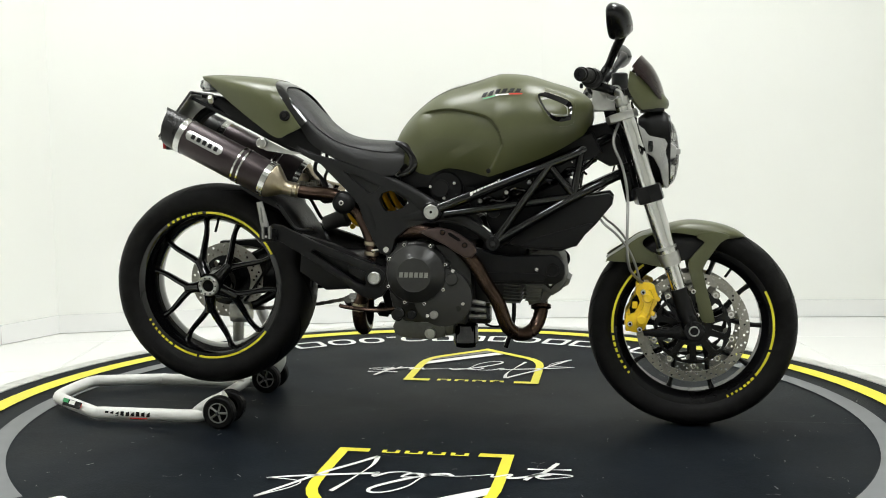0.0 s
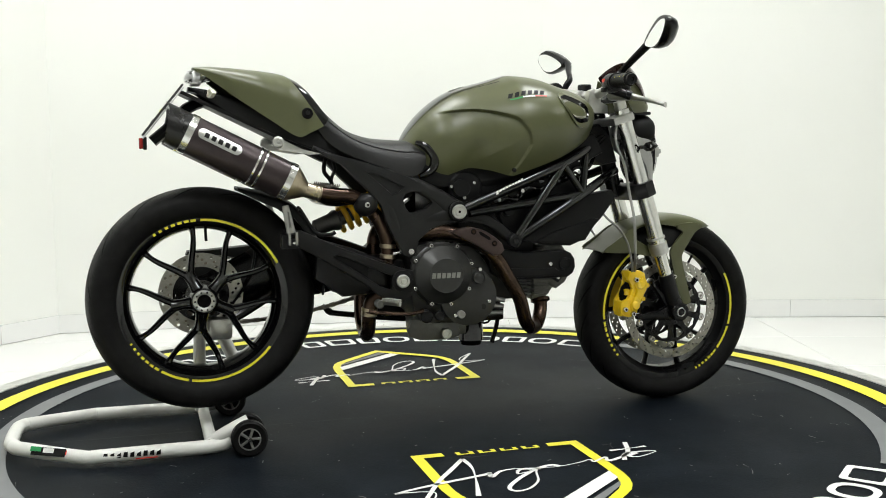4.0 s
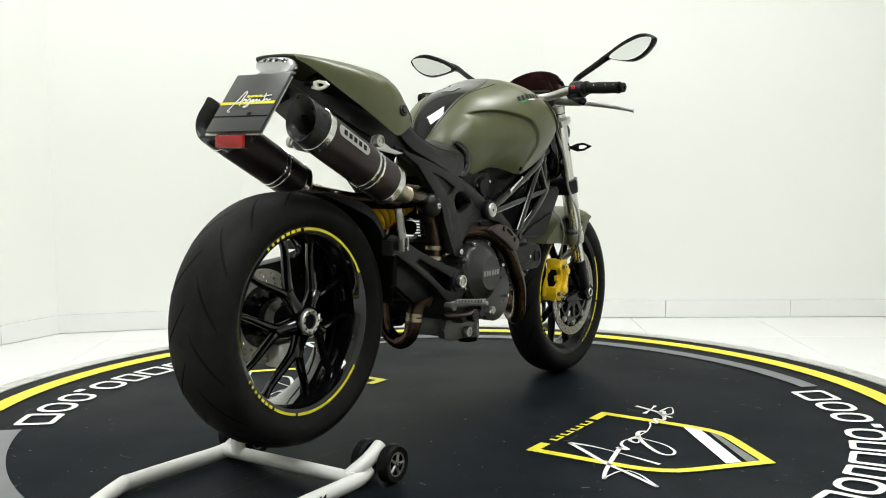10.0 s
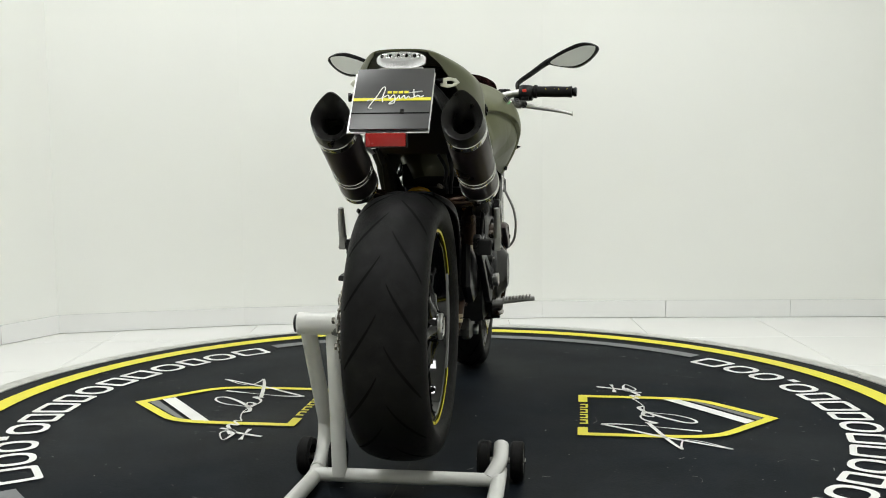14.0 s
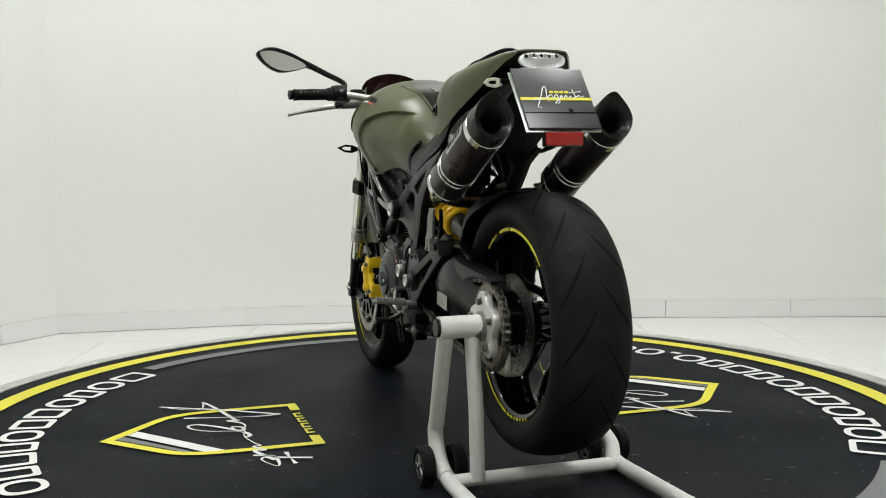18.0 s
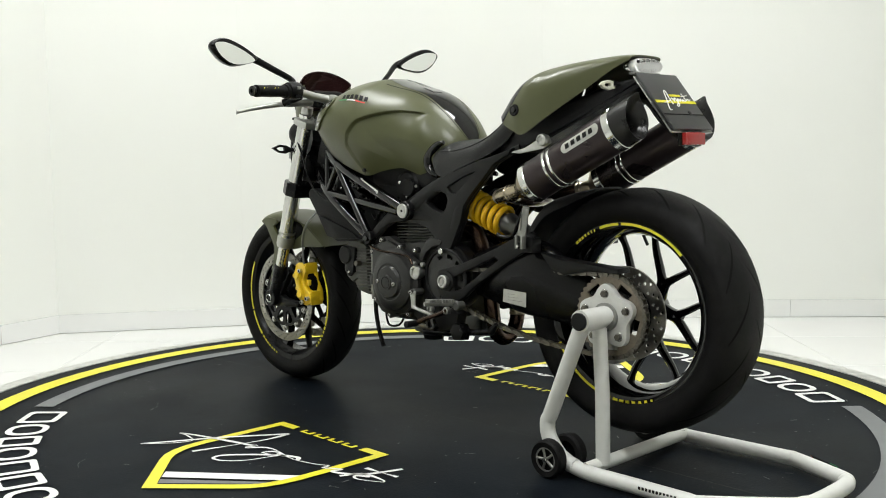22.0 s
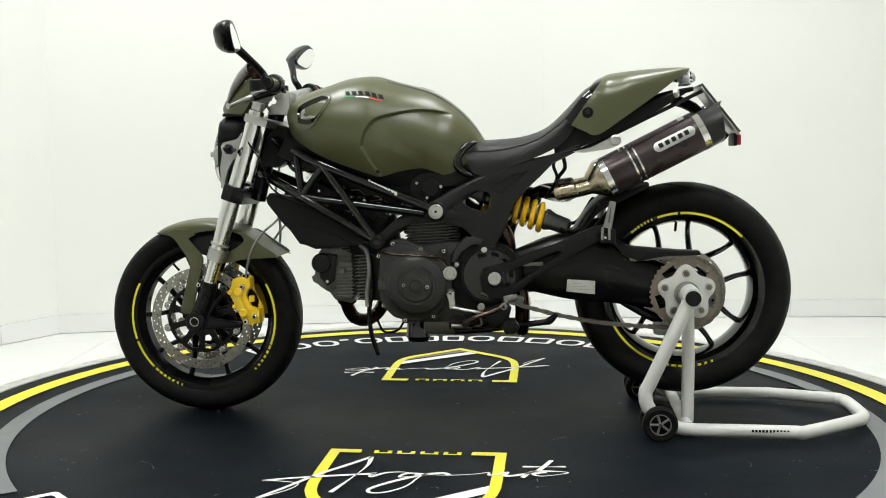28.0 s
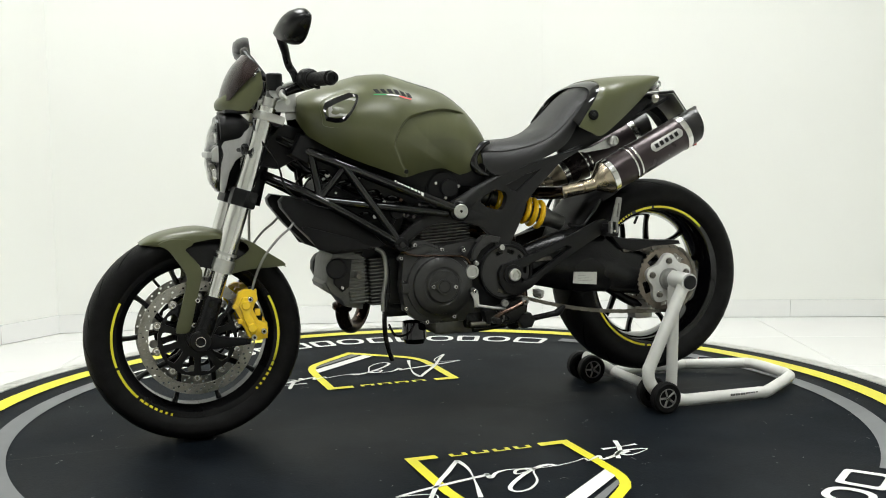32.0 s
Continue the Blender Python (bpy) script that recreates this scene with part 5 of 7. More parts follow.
for s in (-1, 1):
    part("throttle_cover", disc((0.035, s * 0.085, 0.70), (0, s, 0), 0.05, 0.035, 24), SHADED_BLACK, bike)
    part("throttle_cap", disc((0.02, s * 0.12, 0.70), (0, s, 0), 0.026, 0.012, 20), SHADED_BLACK, bike)
    for u, v in ((-0.01, 0.705), (0.06, 0.715), (0.03, 0.672)):
        part("bolt_speck", disc((u, s * 0.122, v), (0, s, 0), 0.005, 0.004, 8), STEEL, bike)
for k in range(5):
    part("wiring", tube([(0.10 + 0.02 * k, -0.10 + 0.05 * k, 0.64), (0.20, -0.08 + 0.045 * k, 0.68 - 0.02 * k), (0.33, -0.06 + 0.03 * k, 0.71), (0.46, -0.03 + 0.015 * k, 0.78)], 0.006, 8), BLACK_SATIN, bike)

for x, y, z, r, m in ((0.205, -0.105, 0.685, 0.007, STEEL), (0.27, -0.10, 0.715, 0.006, STEEL), (0.225, -0.108, 0.645, 0.008, ALU_DULL), (0.30, -0.10, 0.66, 0.006, STEEL), (0.13, -0.11, 0.66, 0.007, ALU_DULL), (0.36, -0.085, 0.725, 0.008, STEEL),
                      (0.16, 0.105, 0.665, 0.006, EXHAUST), (0.21, 0.105, 0.66, 0.006, STEEL), (0.28, 0.10, 0.70, 0.007, STEEL), (0.33, 0.10, 0.65, 0.006, ALU_DULL), (0.37, 0.09, 0.74, 0.008, STEEL), (0.24, 0.11, 0.62, 0.006, STEEL)):
    s = 1 if y > 0 else -1
    part("fitting", disc((x, y, z), (0.3, s, 0.2), r, 0.02, 8), m, bike)
    part("loom", tube([(x, y, z), (x + 0.03, y + s * 0.008, z + 0.015), (x + 0.06, y * 0.8, z - 0.005)], 0.004, 6), BLACK_GLOSS, bike)
for k in range(2):
    q = [np.array((-0.34 - 0.055 * i / 48, -0.148 + 0.11 * k, 0.712 + 0.006 * i / 48)) + 0.005 * np.array((0, math.cos(i * 1.3), math.sin(i * 1.3))) for i in range(49)]
    part("pipe_spring", tube(q, 0.0016, 5, 1), CHAIN, bike)
part("tail_harness", tube([(-0.36, -0.06, 0.80), (-0.37, -0.07, 0.755), (-0.35, -0.065, 0.725), (-0.335, -0.06, 0.68)], 0.006, 8), BLACK_SATIN, bike)
part("tail_harness", tube([(-0.345, -0.03, 0.80), (-0.335, -0.05, 0.76), (-0.345, -0.05, 0.72), (-0.31, -0.06, 0.66)], 0.005, 8), BLACK_SATIN, bike)

# added random bolts stand in for glints among the frame tubes; hoses and inlet stubs
brng = random.Random(21)
for s in (-1, 1):
    for k in range(15):
        x = brng.uniform(0.10, 0.42)
        z = 0.60 + 0.36 * (x - 0.10) + brng.uniform(0.0, 0.075)
        part("bolt_speck", disc((x, s * 0.104, z), (brng.uniform(-0.4, 0.4), s, brng.uniform(0, 0.6)), brng.uniform(0.0026, 0.0045), 0.008, 8), brng.choice((STEEL, STEEL, ALU_DULL)), bike)
    for k in range(4):
        x, z = 0.13 + 0.075 * k, 0.635 + 0.03 * k
        part("hose", tube([(x, s * 0.09, z), (x + 0.03, s * 0.112, z + 0.03), (x + 0.07, s * 0.108, z + 0.028), (x + 0.10, s * 0.085, z + 0.06)], 0.0055, 8, 4), BLACK_GLOSS, bike)
    part("inlet_stub", lathe([(0, 0.022), (0.012, 0.022), (0.014, 0.018), (0.03, 0.018)], (0.17, s * 0.085, 0.63), (0.1, s, 0.1), 18, caps=True), BLACK_SATIN, bike)

# ---- engine ----
part("engine_case", plate([(-0.135, 0.50), (-0.11, 0.54), (-0.03, 0.545), (0.06, 0.53), (0.11, 0.46), (0.115, 0.36), (0.09, 0.30), (-0.09, 0.305), (-0.125, 0.34), (-0.14, 0.42)], -0.128, 0.125, bevel=0.015), DARK_GREY, bike, "charcoal cast engine case")
CX, CZ = -0.047, 0.454
cl = part("clutch_cover", lathe([(0.0, 0.093), (0.02, 0.093), (0.023, 0.089), (0.027, 0.086), (0.034, 0.084), (0.059, 0.0515), (0.062, 0.049), (0.0615, 0.048), (0.0615, 0.0)], (CX, -0.133, CZ), (0, -1, 0), 64), DARK_GREY, bike, "charcoal round clutch cover", 25)


def capscrew(x, y, z, s, r=0.006, parent=None, m=None):
    b = part("bolt", disc((x, y, z), (0, s, 0), r, 0.006, 14), m or STEEL, parent or bike)
    # the socket is a flat dark disc, its shade painted on
    part("socket", disc((x, y + s * 0.0061, z), (0, s, 0), r * 0.5, 0.0004, 8), BORE, parent or bike)


for a in (62, 112, 152, 205, 248, 285, 330, 18):
    x, z = CX + 0.0905 * math.cos(radians(a)), CZ + 0.0905 * math.sin(radians(a))
    part("lug", disc((x, -0.133, z), (0, -1, 0), 0.0105, 0.024, 14), DARK_GREY, cl)
    capscrew(x, -0.156, z, -1, 0.0056, cl)
for k in range(6):
    x0 = -0.09 + 0.0145 * k
    part("name_block", plate([(x0, 0.447), (x0 + 0.0105, 0.447), (x0 + 0.0125, 0.462), (x0 + 0.002, 0.462)], -0.1955, -0.1943), ALU_DULL, cl)
part("lower_cover", plate(circle(0.03, 0.385, 0.085, 30), -0.16, -0.13, bevel=0.008), DARK_GREY, bike, "charcoal lower engine cover")
for u, v, r, m in ((0.058, 0.44, 0.018, DARK_GREY), (0.062, 0.465, 0.006, STEEL), (0.005, 0.335, 0.012, ALU_DULL), (-0.06, 0.335, 0.014, BLACK_SATIN), (0.09, 0.37, 0.005, STEEL), (-0.013, 0.333, 0.0055, STEEL)):
    part("cover_plug", disc((u, -0.155, v), (0, -1, 0), r, 0.016, 18), m, bike)
part("engine_mount", plate([(-0.12, 0.315), (-0.02, 0.31), (0.016, 0.30), (0.026, 0.275), (0.024, 0.256), (-0.02, 0.247), (-0.095, 0.25), (-0.128, 0.262), (-0.134, 0.285)], -0.088, -0.062, bevel=0.006), PEG, bike, "grey engine foot")
part("mount_bolt", lathe([(0, 0.0155), (0.012, 0.0165), (0.016, 0.0145), (0.016, 0.008), (0.012, 0.0075), (0.012, 0.0)], (-0.019, -0.086, 0.268), (0, -1, 0), 24), ALU, bike)
part("sump", box((-0.10, -0.085, 0.258), (0.05, 0.085, 0.32), 0.015), PEG, bike, "dark grey sump")
of = part("oil_filter", lathe([(0, 0.036), (0.05, 0.038), (0.056, 0.033), (0.066, 0.03), (0.068, 0.0)], (0.078, -0.03, 0.285), (0, 0, -1), 28), BLACK_GLOSS, bike, "black oil filter")
# generator side
GX, GZ = 0.058, 0.419
gen = part("generator_cover", lathe([(0, 0.1), (0.012, 0.1), (0.015, 0.09), (0.018, 0.085), (0.026, 0.083), (0.034, 0.068), (0.036, 0.056), (0.0345, 0.054), (0.0345, 0.05), (0.042, 0.045), (0.044, 0.028), (0.044, 0.0)], (GX, 0.138, GZ), (0, 1, 0), 64), DARK_GREY, bike, "charcoal generator cover", 25)
bm = plate(circle(GX, GZ, 0.0225, 28), 0.178, 0.188, bevel=0.003)
plate_into(bm, [(GX - 0.041, GZ - 0.004), (GX - 0.036, GZ - 0.009), (GX - 0.018, GZ - 0.017), (GX + 0.018, GZ - 0.013), (GX + 0.036, GZ - 0.004), (GX + 0.042, GZ + 0.004), (GX + 0.036, GZ + 0.01), (GX + 0.018, GZ + 0.017), (GX - 0.018, GZ + 0.014), (GX - 0.036, GZ + 0.004)], 0.178, 0.1855, bevel=0.002)
part("inspection_cap", bm, DARK_GREY, gen, "charcoal inspection cap")
part("cap_groove", lathe([(0, 0.0175), (0.0008, 0.0175), (0.0008, 0.0158), (0, 0.0158)], (GX, 0.1881, GZ), (0, 1, 0), 28), BORE, gen)
for s in (-1, 1):
    capscrew(GX + s * 0.034, 0.185, GZ + s * 0.002, 1, 0.0055, gen)
part("cover_boss", box((GX + 0.066, 0.13, GZ - 0.02), (GX + 0.115, 0.152, GZ + 0.012), 0.006), DARK_GREY, gen)
part("case_flange", plate([(0.165, 0.52), (0.10, 0.54), (0.07, 0.53), (-0.035, 0.48), (-0.035, 0.39), (-0.015, 0.345), (0.025, 0.315), (0.08, 0.306), (0.13, 0.32), (0.163, 0.352), (0.175, 0.42)], 0.10, 0.143, bevel=0.008), DARK_GREY, bike, "charcoal left engine cover")
for u, v in ((0.130, 0.538), (0.048, 0.522), (-0.019, 0.517), (-0.086, 0.549), (0.172, 0.502), (0.162, 0.433), (0.158, 0.355), (0.095, 0.312), (0.012, 0.324)):
    part("boss", disc((u, 0.12, v), (0, 1, 0), 0.0105, 0.018, 14), DARK_GREY, bike)
    capscrew(u, 0.137, v, 1, 0.0058)
part("case_web", plate([(0.13, 0.548), (0.105, 0.552), (0.05, 0.53), (0.03, 0.50), (0.12, 0.49), (0.165, 0.5)], 0.10, 0.13, bevel=0.006), DARK_GREY, bike)
KX, KZ = -0.152, 0.448                 # front sprocket cover: a slotted ring round the chain's front end
ring_o = [(KX + 0.094 * math.cos(radians(q)), KZ + 0.094 * math.sin(radians(q))) for q in range(62, 262, 8)]
part("sprocket_cover", plate(ring_o + [(-0.10, 0.335), (-0.055, 0.36), (-0.042, 0.40), (-0.035, 0.50), (-0.06, 0.54)], 0.09, 0.132, bevel=0.01), SHADED_BLACK, bike, "black sprocket cover")
slots = []
for q in range(58, 290, 36):
    arc = [radians(q + 3 * k) for k in range(8)]
    slots.append([(KX + 0.067 * math.cos(c), KZ + 0.067 * math.sin(c)) for c in arc] + [(KX + 0.055 * math.cos(c), KZ + 0.055 * math.sin(c)) for c in arc[::-1]])
part("slotted_ring", plate([(KX + 0.08 * math.cos(radians(q)), KZ + 0.08 * math.sin(radians(q))) for q in range(0, 360, 8)], 0.131, 0.143, slots, 0.002), DARK_GREY, bike, "charcoal slotted cover ring")
part("ring_lip", lathe([(0, 0.084), (0.014, 0.084), (0.016, 0.082), (0.016, 0.077), (0.011, 0.075)], (KX, 0.131, KZ), (0, 1, 0), 48), SHADED_BLACK, bike)
part("cover_arch", plate([(-0.05, 0.52), (-0.075, 0.552), (-0.10, 0.56), (-0.135, 0.552), (-0.13, 0.538), (-0.10, 0.534), (-0.072, 0.515), (-0.058, 0.49), (-0.042, 0.485)], 0.11, 0.146, bevel=0.005), DARK_GREY, bike)
for u, v in ((-0.066, 0.352), (-0.115, 0.343)):
    capscrew(u, 0.13, v, 1, 0.0055, None, BLACK_GLOSS)
part("slave_cylinder", lathe([(0, 0.0185), (0.022, 0.021), (0.026, 0.0195), (0.027, 0.014), (0.023, 0.013), (0.023, 0.0)], (-0.039, 0.135, 0.454), (0, 1, 0), 28), ALU, bike, "silver clutch slave cylinder")
for u in (-0.021, -0.057):
    part("ear", disc((u, 0.138, 0.478), (0, 1, 0), 0.007, 0.012, 12), ALU_DULL, bike)
part("clutch_line", tube([(-0.03, 0.16, 0.478), (-0.01, 0.16, 0.50), (0.05, 0.155, 0.505), (0.14, 0.15, 0.51), (0.20, 0.145, 0.535)], 0.0035, 8), EXHAUST, bike, "thin brown clutch line")


def fins(name, c, axis, n, step, w, d, t, material, parent):
    """A stack of cooling fins along axis."""
    a = Vector(axis).normalized()
    m = a.to_track_quat("Z", "X").to_matrix().to_4x4()
    for k in range(n):
        me = finish(box((-w[k] / 2, -d / 2, -t / 2), (w[k] / 2, d / 2, t / 2), 0.0012), name, material, 0)
        ob = part(name, me, material, parent)
        ob.matrix_local = Matrix.Translation(Vector(c) + a * (k * step)) @ m


# horizontal cylinder, pointing forwards
hc = part("front_cylinder", box((0.10, -0.075, 0.358), (0.246, 0.075, 0.50), 0.012), DARK_GREY, bike, "finned forward cylinder")
fins("fin", (0.222, 0.0, 0.366), (0.06, 0, 1), 14, 0.0102, [0.05] * 14, 0.19, 0.0034, FIN, hc)
fins("fin", (0.281, 0.0, 0.375), (0.06, 0, 1), 13, 0.0102, [0.054] * 13, 0.18, 0.0034, FIN, hc)
hd = part("cylinder_head", plate([(0.262, 0.505), (0.30, 0.522), (0.355, 0.52), (0.372, 0.495), (0.38, 0.43), (0.365, 0.402), (0.338, 0.384), (0.312, 0.40), (0.305, 0.37), (0.26, 0.366)], -0.085, 0.085, bevel=0.015), FIN, bike, "grey cylinder head")
for s in (-1, 1):
    part("head_cover", plate([(0.305, 0.50), (0.345, 0.505), (0.36, 0.485), (0.358, 0.43), (0.335, 0.405), (0.315, 0.42), (0.31, 0.46)], s * 0.085, s * 0.098, bevel=0.004), BLACK_PLASTIC, hd)
    for u, v in ((0.34, 0.492), (0.335, 0.46), (0.335, 0.42)):
        part("bolt", disc((u, s * 0.097, v), (0, s, 0), 0.005, 0.004, 8), STEEL, hd)
part("exhaust_port", plate([(0.375, 0.44), (0.39, 0.43), (0.385, 0.415), (0.335, 0.384), (0.318, 0.36), (0.268, 0.35), (0.262, 0.385), (0.30, 0.42)], -0.055, 0.075, bevel=0.01), FIN, hd, "grey cast exhaust port")
part("cam_end", lathe([(0, 0.03), (0.01, 0.03), (0.014, 0.026), (0.014, 0.0)], (0.352, 0.09, 0.475), (0, 1, 0), 24), BLACK_PLASTIC, hd)
part("port_nut", disc((0.288, 0.09, 0.452), (0, 1, 0), 0.009, 0.02, 12), CHAIN, hd)
# upright cylinder behind
vc = part("rear_cylinder", box((-0.03, -0.075, 0.49), (0.09, 0.075, 0.64), 0.02, Matrix.Rotation(radians(-8), 4, "Y")), DARK_GREY, bike, "finned upright cylinder")
fins("fin", (0.02, 0.0, 0.525), (0.06, 0, 1), 9, 0.0088, [0.155] * 9, 0.2, 0.0032, FIN, vc)
fins("fin", (0.06, 0.0, 0.615), (0.06, 0, 1), 5, 0.0085, [0.12] * 5, 0.19, 0.003, FIN, vc)
# cam belt covers on the right
part("belt_cover", plate([(0.09, 0.535), (0.134, 0.523), (0.169, 0.512), (0.216, 0.504), (0.345, 0.507), (0.364, 0.498), (0.376, 0.48), (0.378, 0.455), (0.37, 0.436), (0.352, 0.425), (0.204, 0.423), (0.15, 0.42), (0.11, 0.45)], -0.128, -0.085, bevel=0.008), SHADED_BLACK, bike, "black cam belt cover")
part("belt_step", plate([(0.14, 0.458), (0.31, 0.455), (0.325, 0.445), (0.318, 0.433), (0.21, 0.43), (0.155, 0.43)], -0.131, -0.125, bevel=0.002), SHADED_BLACK, bike)
part("intake_housing", plate([(0.13, 0.50), (0.262, 0.495), (0.268, 0.535), (0.255, 0.556), (0.20, 0.56), (0.14, 0.56)], -0.075, 0.06, bevel=0.008), SHADED_BLACK, bike, "black intake housing between the cylinders")
fins("fin", (0.287, 0.0, 0.512), (0.06, 0, 1), 4, 0.0088, [0.036] * 4, 0.17, 0.003, FIN, bike)
part("plug_lead", tube([(0.29, -0.06, 0.53), (0.288, -0.085, 0.548), (0.26, -0.095, 0.562), (0.22, -0.085, 0.585)], 0.0055, 10), BLACK_SATIN, bike)
for u, v in ((0.266, 0.528), (0.318, 0.535)):
    part("stud", disc((u, -0.088, v), (0, -1, 0), 0.0045, 0.008, 10), STEEL, bike)
part("belt_boss", lathe([(0, 0.0195), (0.004, 0.0185), (0.004, 0.0155), (0.001, 0.0145), (0.001, 0.0)], (0.343, -0.128, 0.466), (0, -1, 0), 28), SHADED_BLACK, bike)
part("belt_bolt", disc((0.297, -0.128, 0.467), (0, -1, 0), 0.0055, 0.004, 12), STEEL, bike)
part("belt_cover", plate([(0.0, 0.56), (0.06, 0.55), (0.13, 0.55), (0.14, 0.60), (0.10, 0.66), (0.03, 0.65)], -0.12, -0.085, bevel=0.01), SHADED_BLACK, bike, "black upper cam belt cover")
part("regulator", box((0.085, -0.10, 0.30), (0.16, -0.05, 0.35), 0.008), BLACK_SATIN, bike)
for k in range(3):
    part("fitting", tube([(0.10, -0.11 - 0.01 * k, 0.325 + 0.025 * k), (0.15, -0.112 - 0.01 * k, 0.325 + 0.02 * k)], 0.007, 10, 1), ALU_DULL, bike)
part("breather_hose", tube([(0.23, 0.09, 0.52), (0.205, 0.10, 0.49), (0.20, 0.10, 0.40), (0.21, 0.095, 0.33), (0.205, 0.09, 0.26), (0.185, 0.085, 0.195)], 0.007, 10), BLACK_SATIN, bike, "black hanging drain hose")
part("breather_pipe", tube([(0.235, 0.098, 0.53), (0.213, 0.104, 0.51), (0.207, 0.105, 0.45), (0.215, 0.10, 0.39), (0.215, 0.098, 0.345)], 0.0065, 10), ALU_DULL, bike, "grey breather pipe")
part("wire_loop", tube([(0.19, 0.07, 0.30), (0.17, 0.075, 0.265), (0.13, 0.07, 0.268), (0.11, 0.065, 0.295)], 0.0035, 8), BLACK_SATIN, bike)

# ---- exhaust ----
ex = part("exhaust_header", tube([(0.30, -0.02, 0.375), (0.303, -0.035, 0.33), (0.285, -0.06, 0.285), (0.25, -0.10, 0.272), (0.215, -0.135, 0.30), (0.19, -0.152, 0.37), (0.155, -0.16, 0.43), (0.115, -0.158, 0.495), (0.05, -0.15, 0.55), (-0.03, -0.135, 0.575), (-0.09, -0.11, 0.57)], 0.0205, 18), EXHAUST, bike, "heat-browned exhaust header")
part("header_collar", lathe([(0, 0.024), (0.003, 0.03), (0.012, 0.03), (0.015, 0.024)], (0.3025, -0.03, 0.352), (0.05, -0.35, -1), 24, caps=True), EXHAUST, ex)
hs = part("heat_shield", plate([(-0.035, 0.578), (-0.006, 0.587), (0.025, 0.591), (0.055, 0.585), (0.079, 0.575), (0.107, 0.556), (0.125, 0.54), (0.132, 0.52), (0.118, 0.505), (0.10, 0.504), (0.075, 0.518), (0.039, 0.541), (-0.007, 0.563)], -0.188, -0.165, bevel=0.01), SHIELD, bike, "dull plum-brown slotted heat shield")
for u, v in ((0.036, 0.577), (0.099, 0.541)):
    part("bolt_recess", disc((u, -0.1875, v), (0, -1, 0), 0.0085, 0.001, 16), BORE, hs)
    part("bolt", disc((u, -0.188, v), (0, -1, 0), 0.0052, 0.003, 12), EXHAUST, hs)
# dark plate on the surface paints the shade of the slot
part("slot", plate([(0.051, 0.576), (0.058, 0.577), (0.084, 0.56), (0.088, 0.553), (0.081, 0.552), (0.055, 0.568)], -0.1892, -0.186), BORE, hs)
part("exhaust_pipe", tube([(-0.05, -0.05, 0.55), (-0.10, -0.06, 0.555), (-0.15, -0.075, 0.545), (-0.185, -0.085, 0.50)], 0.019, 16), EXHAUST, bike, "heat-browned exhaust pipe")
part("exhaust_pipe", tube([(-0.255, -0.10, 0.652), (-0.222, -0.098, 0.615), (-0.198, -0.095, 0.56), (-0.19, -0.09, 0.50), (-0.19, -0.08, 0.43), (-0.205, -0.07, 0.37)], 0.0205, 18), EXHAUST, bike, "heat-browned down pipe")
for z in (0.535, 0.505):
    part("clamp", lathe([(-0.007, 0.0205), (-0.005, 0.0235), (0.005, 0.0235), (0.007, 0.0205)], (-0.193, -0.093, z), (0.1, 0.02, 1), 22, closed=False), TITAN, bike)
part("clamp_bolt", tube([(-0.185, -0.125, 0.515), (-0.158, -0.125, 0.52)], 0.005, 8, 1), STEEL, bike)
part("exhaust_pipe", tube([(-0.20, -0.075, 0.40), (-0.232, -0.065, 0.375), (-0.243, -0.06, 0.335), (-0.243, -0.045, 0.287), (-0.241, -0.006, 0.264), (-0.242, 0.033, 0.287), (-0.244, 0.047, 0.335), (-0.238, 0.05, 0.40), (-0.222, 0.04, 0.45)], 0.0215, 18), EXHAUST, bike, "brown U-shaped exhaust link")
part("clamp", lathe([(-0.013, 0.0215), (-0.011, 0.0238), (-0.003, 0.0238), (-0.002, 0.0225), (0.002, 0.0225), (0.003, 0.0238), (0.011, 0.0238), (0.013, 0.0215)], (-0.2425, -0.0595, 0.34), (0.1, -0.05, 1), 22), TITAN, bike, "pale pipe clamp")
part("exhaust_pipe", tube([(-0.10, 0.05, 0.58), (-0.17, 0.055, 0.585), (-0.20, 0.05, 0.545), (-0.205, 0.04, 0.48), (-0.215, 0.03, 0.42)], 0.021, 16), EXHAUST, bike, "brown rear header pipe")
part("exhaust_pipe", tube([(-0.25, -0.10, 0.645), (-0.275, -0.118, 0.668), (-0.31, -0.13, 0.683), (-0.36, -0.142, 0.688), (-0.41, -0.15, 0.697)], [0.0205, 0.021, 0.021, 0.0205, 0.019], 18), EXHAUST, bike, "brown pipe to the silencer")
part("cross_pipe", tube([(-0.30, -0.125, 0.68), (-0.34, -0.06, 0.672), (-0.37, 0.04, 0.675), (-0.38, 0.11, 0.685), (-0.41, 0.148, 0.697)], [0.021, 0.021, 0.021, 0.021, 0.019], 16), EXHAUST, bike, "brown cross pipe")
for s in (-1, 1):
    lp = part("link_pipe", tube(([(-0.345, 0.131, 0.683)] if s > 0 else []) + [(-0.395, s * 0.149, 0.694), (-0.435, s * 0.153, 0.704), (-0.47, s * 0.1565, 0.721)], 0.0212, 20, 6), TITAN, bike, "straw-coloured link pipe")
    for u, v in ((-0.40, 0.695), (-0.412, 0.698)):
        part("weld_ring", lathe([(-0.003, 0.0208), (0, 0.0232), (0.003, 0.0208)], (u, s * 0.15, v), (-1, s * 0.1, 0.3), 24), TITAN, lp)
MA, MB = np.array((-0.749, 0, 0.8615)), np.array((-0.481, 0, 0.725))
MD = (MA - MB) / np.linalg.norm(MA - MB)
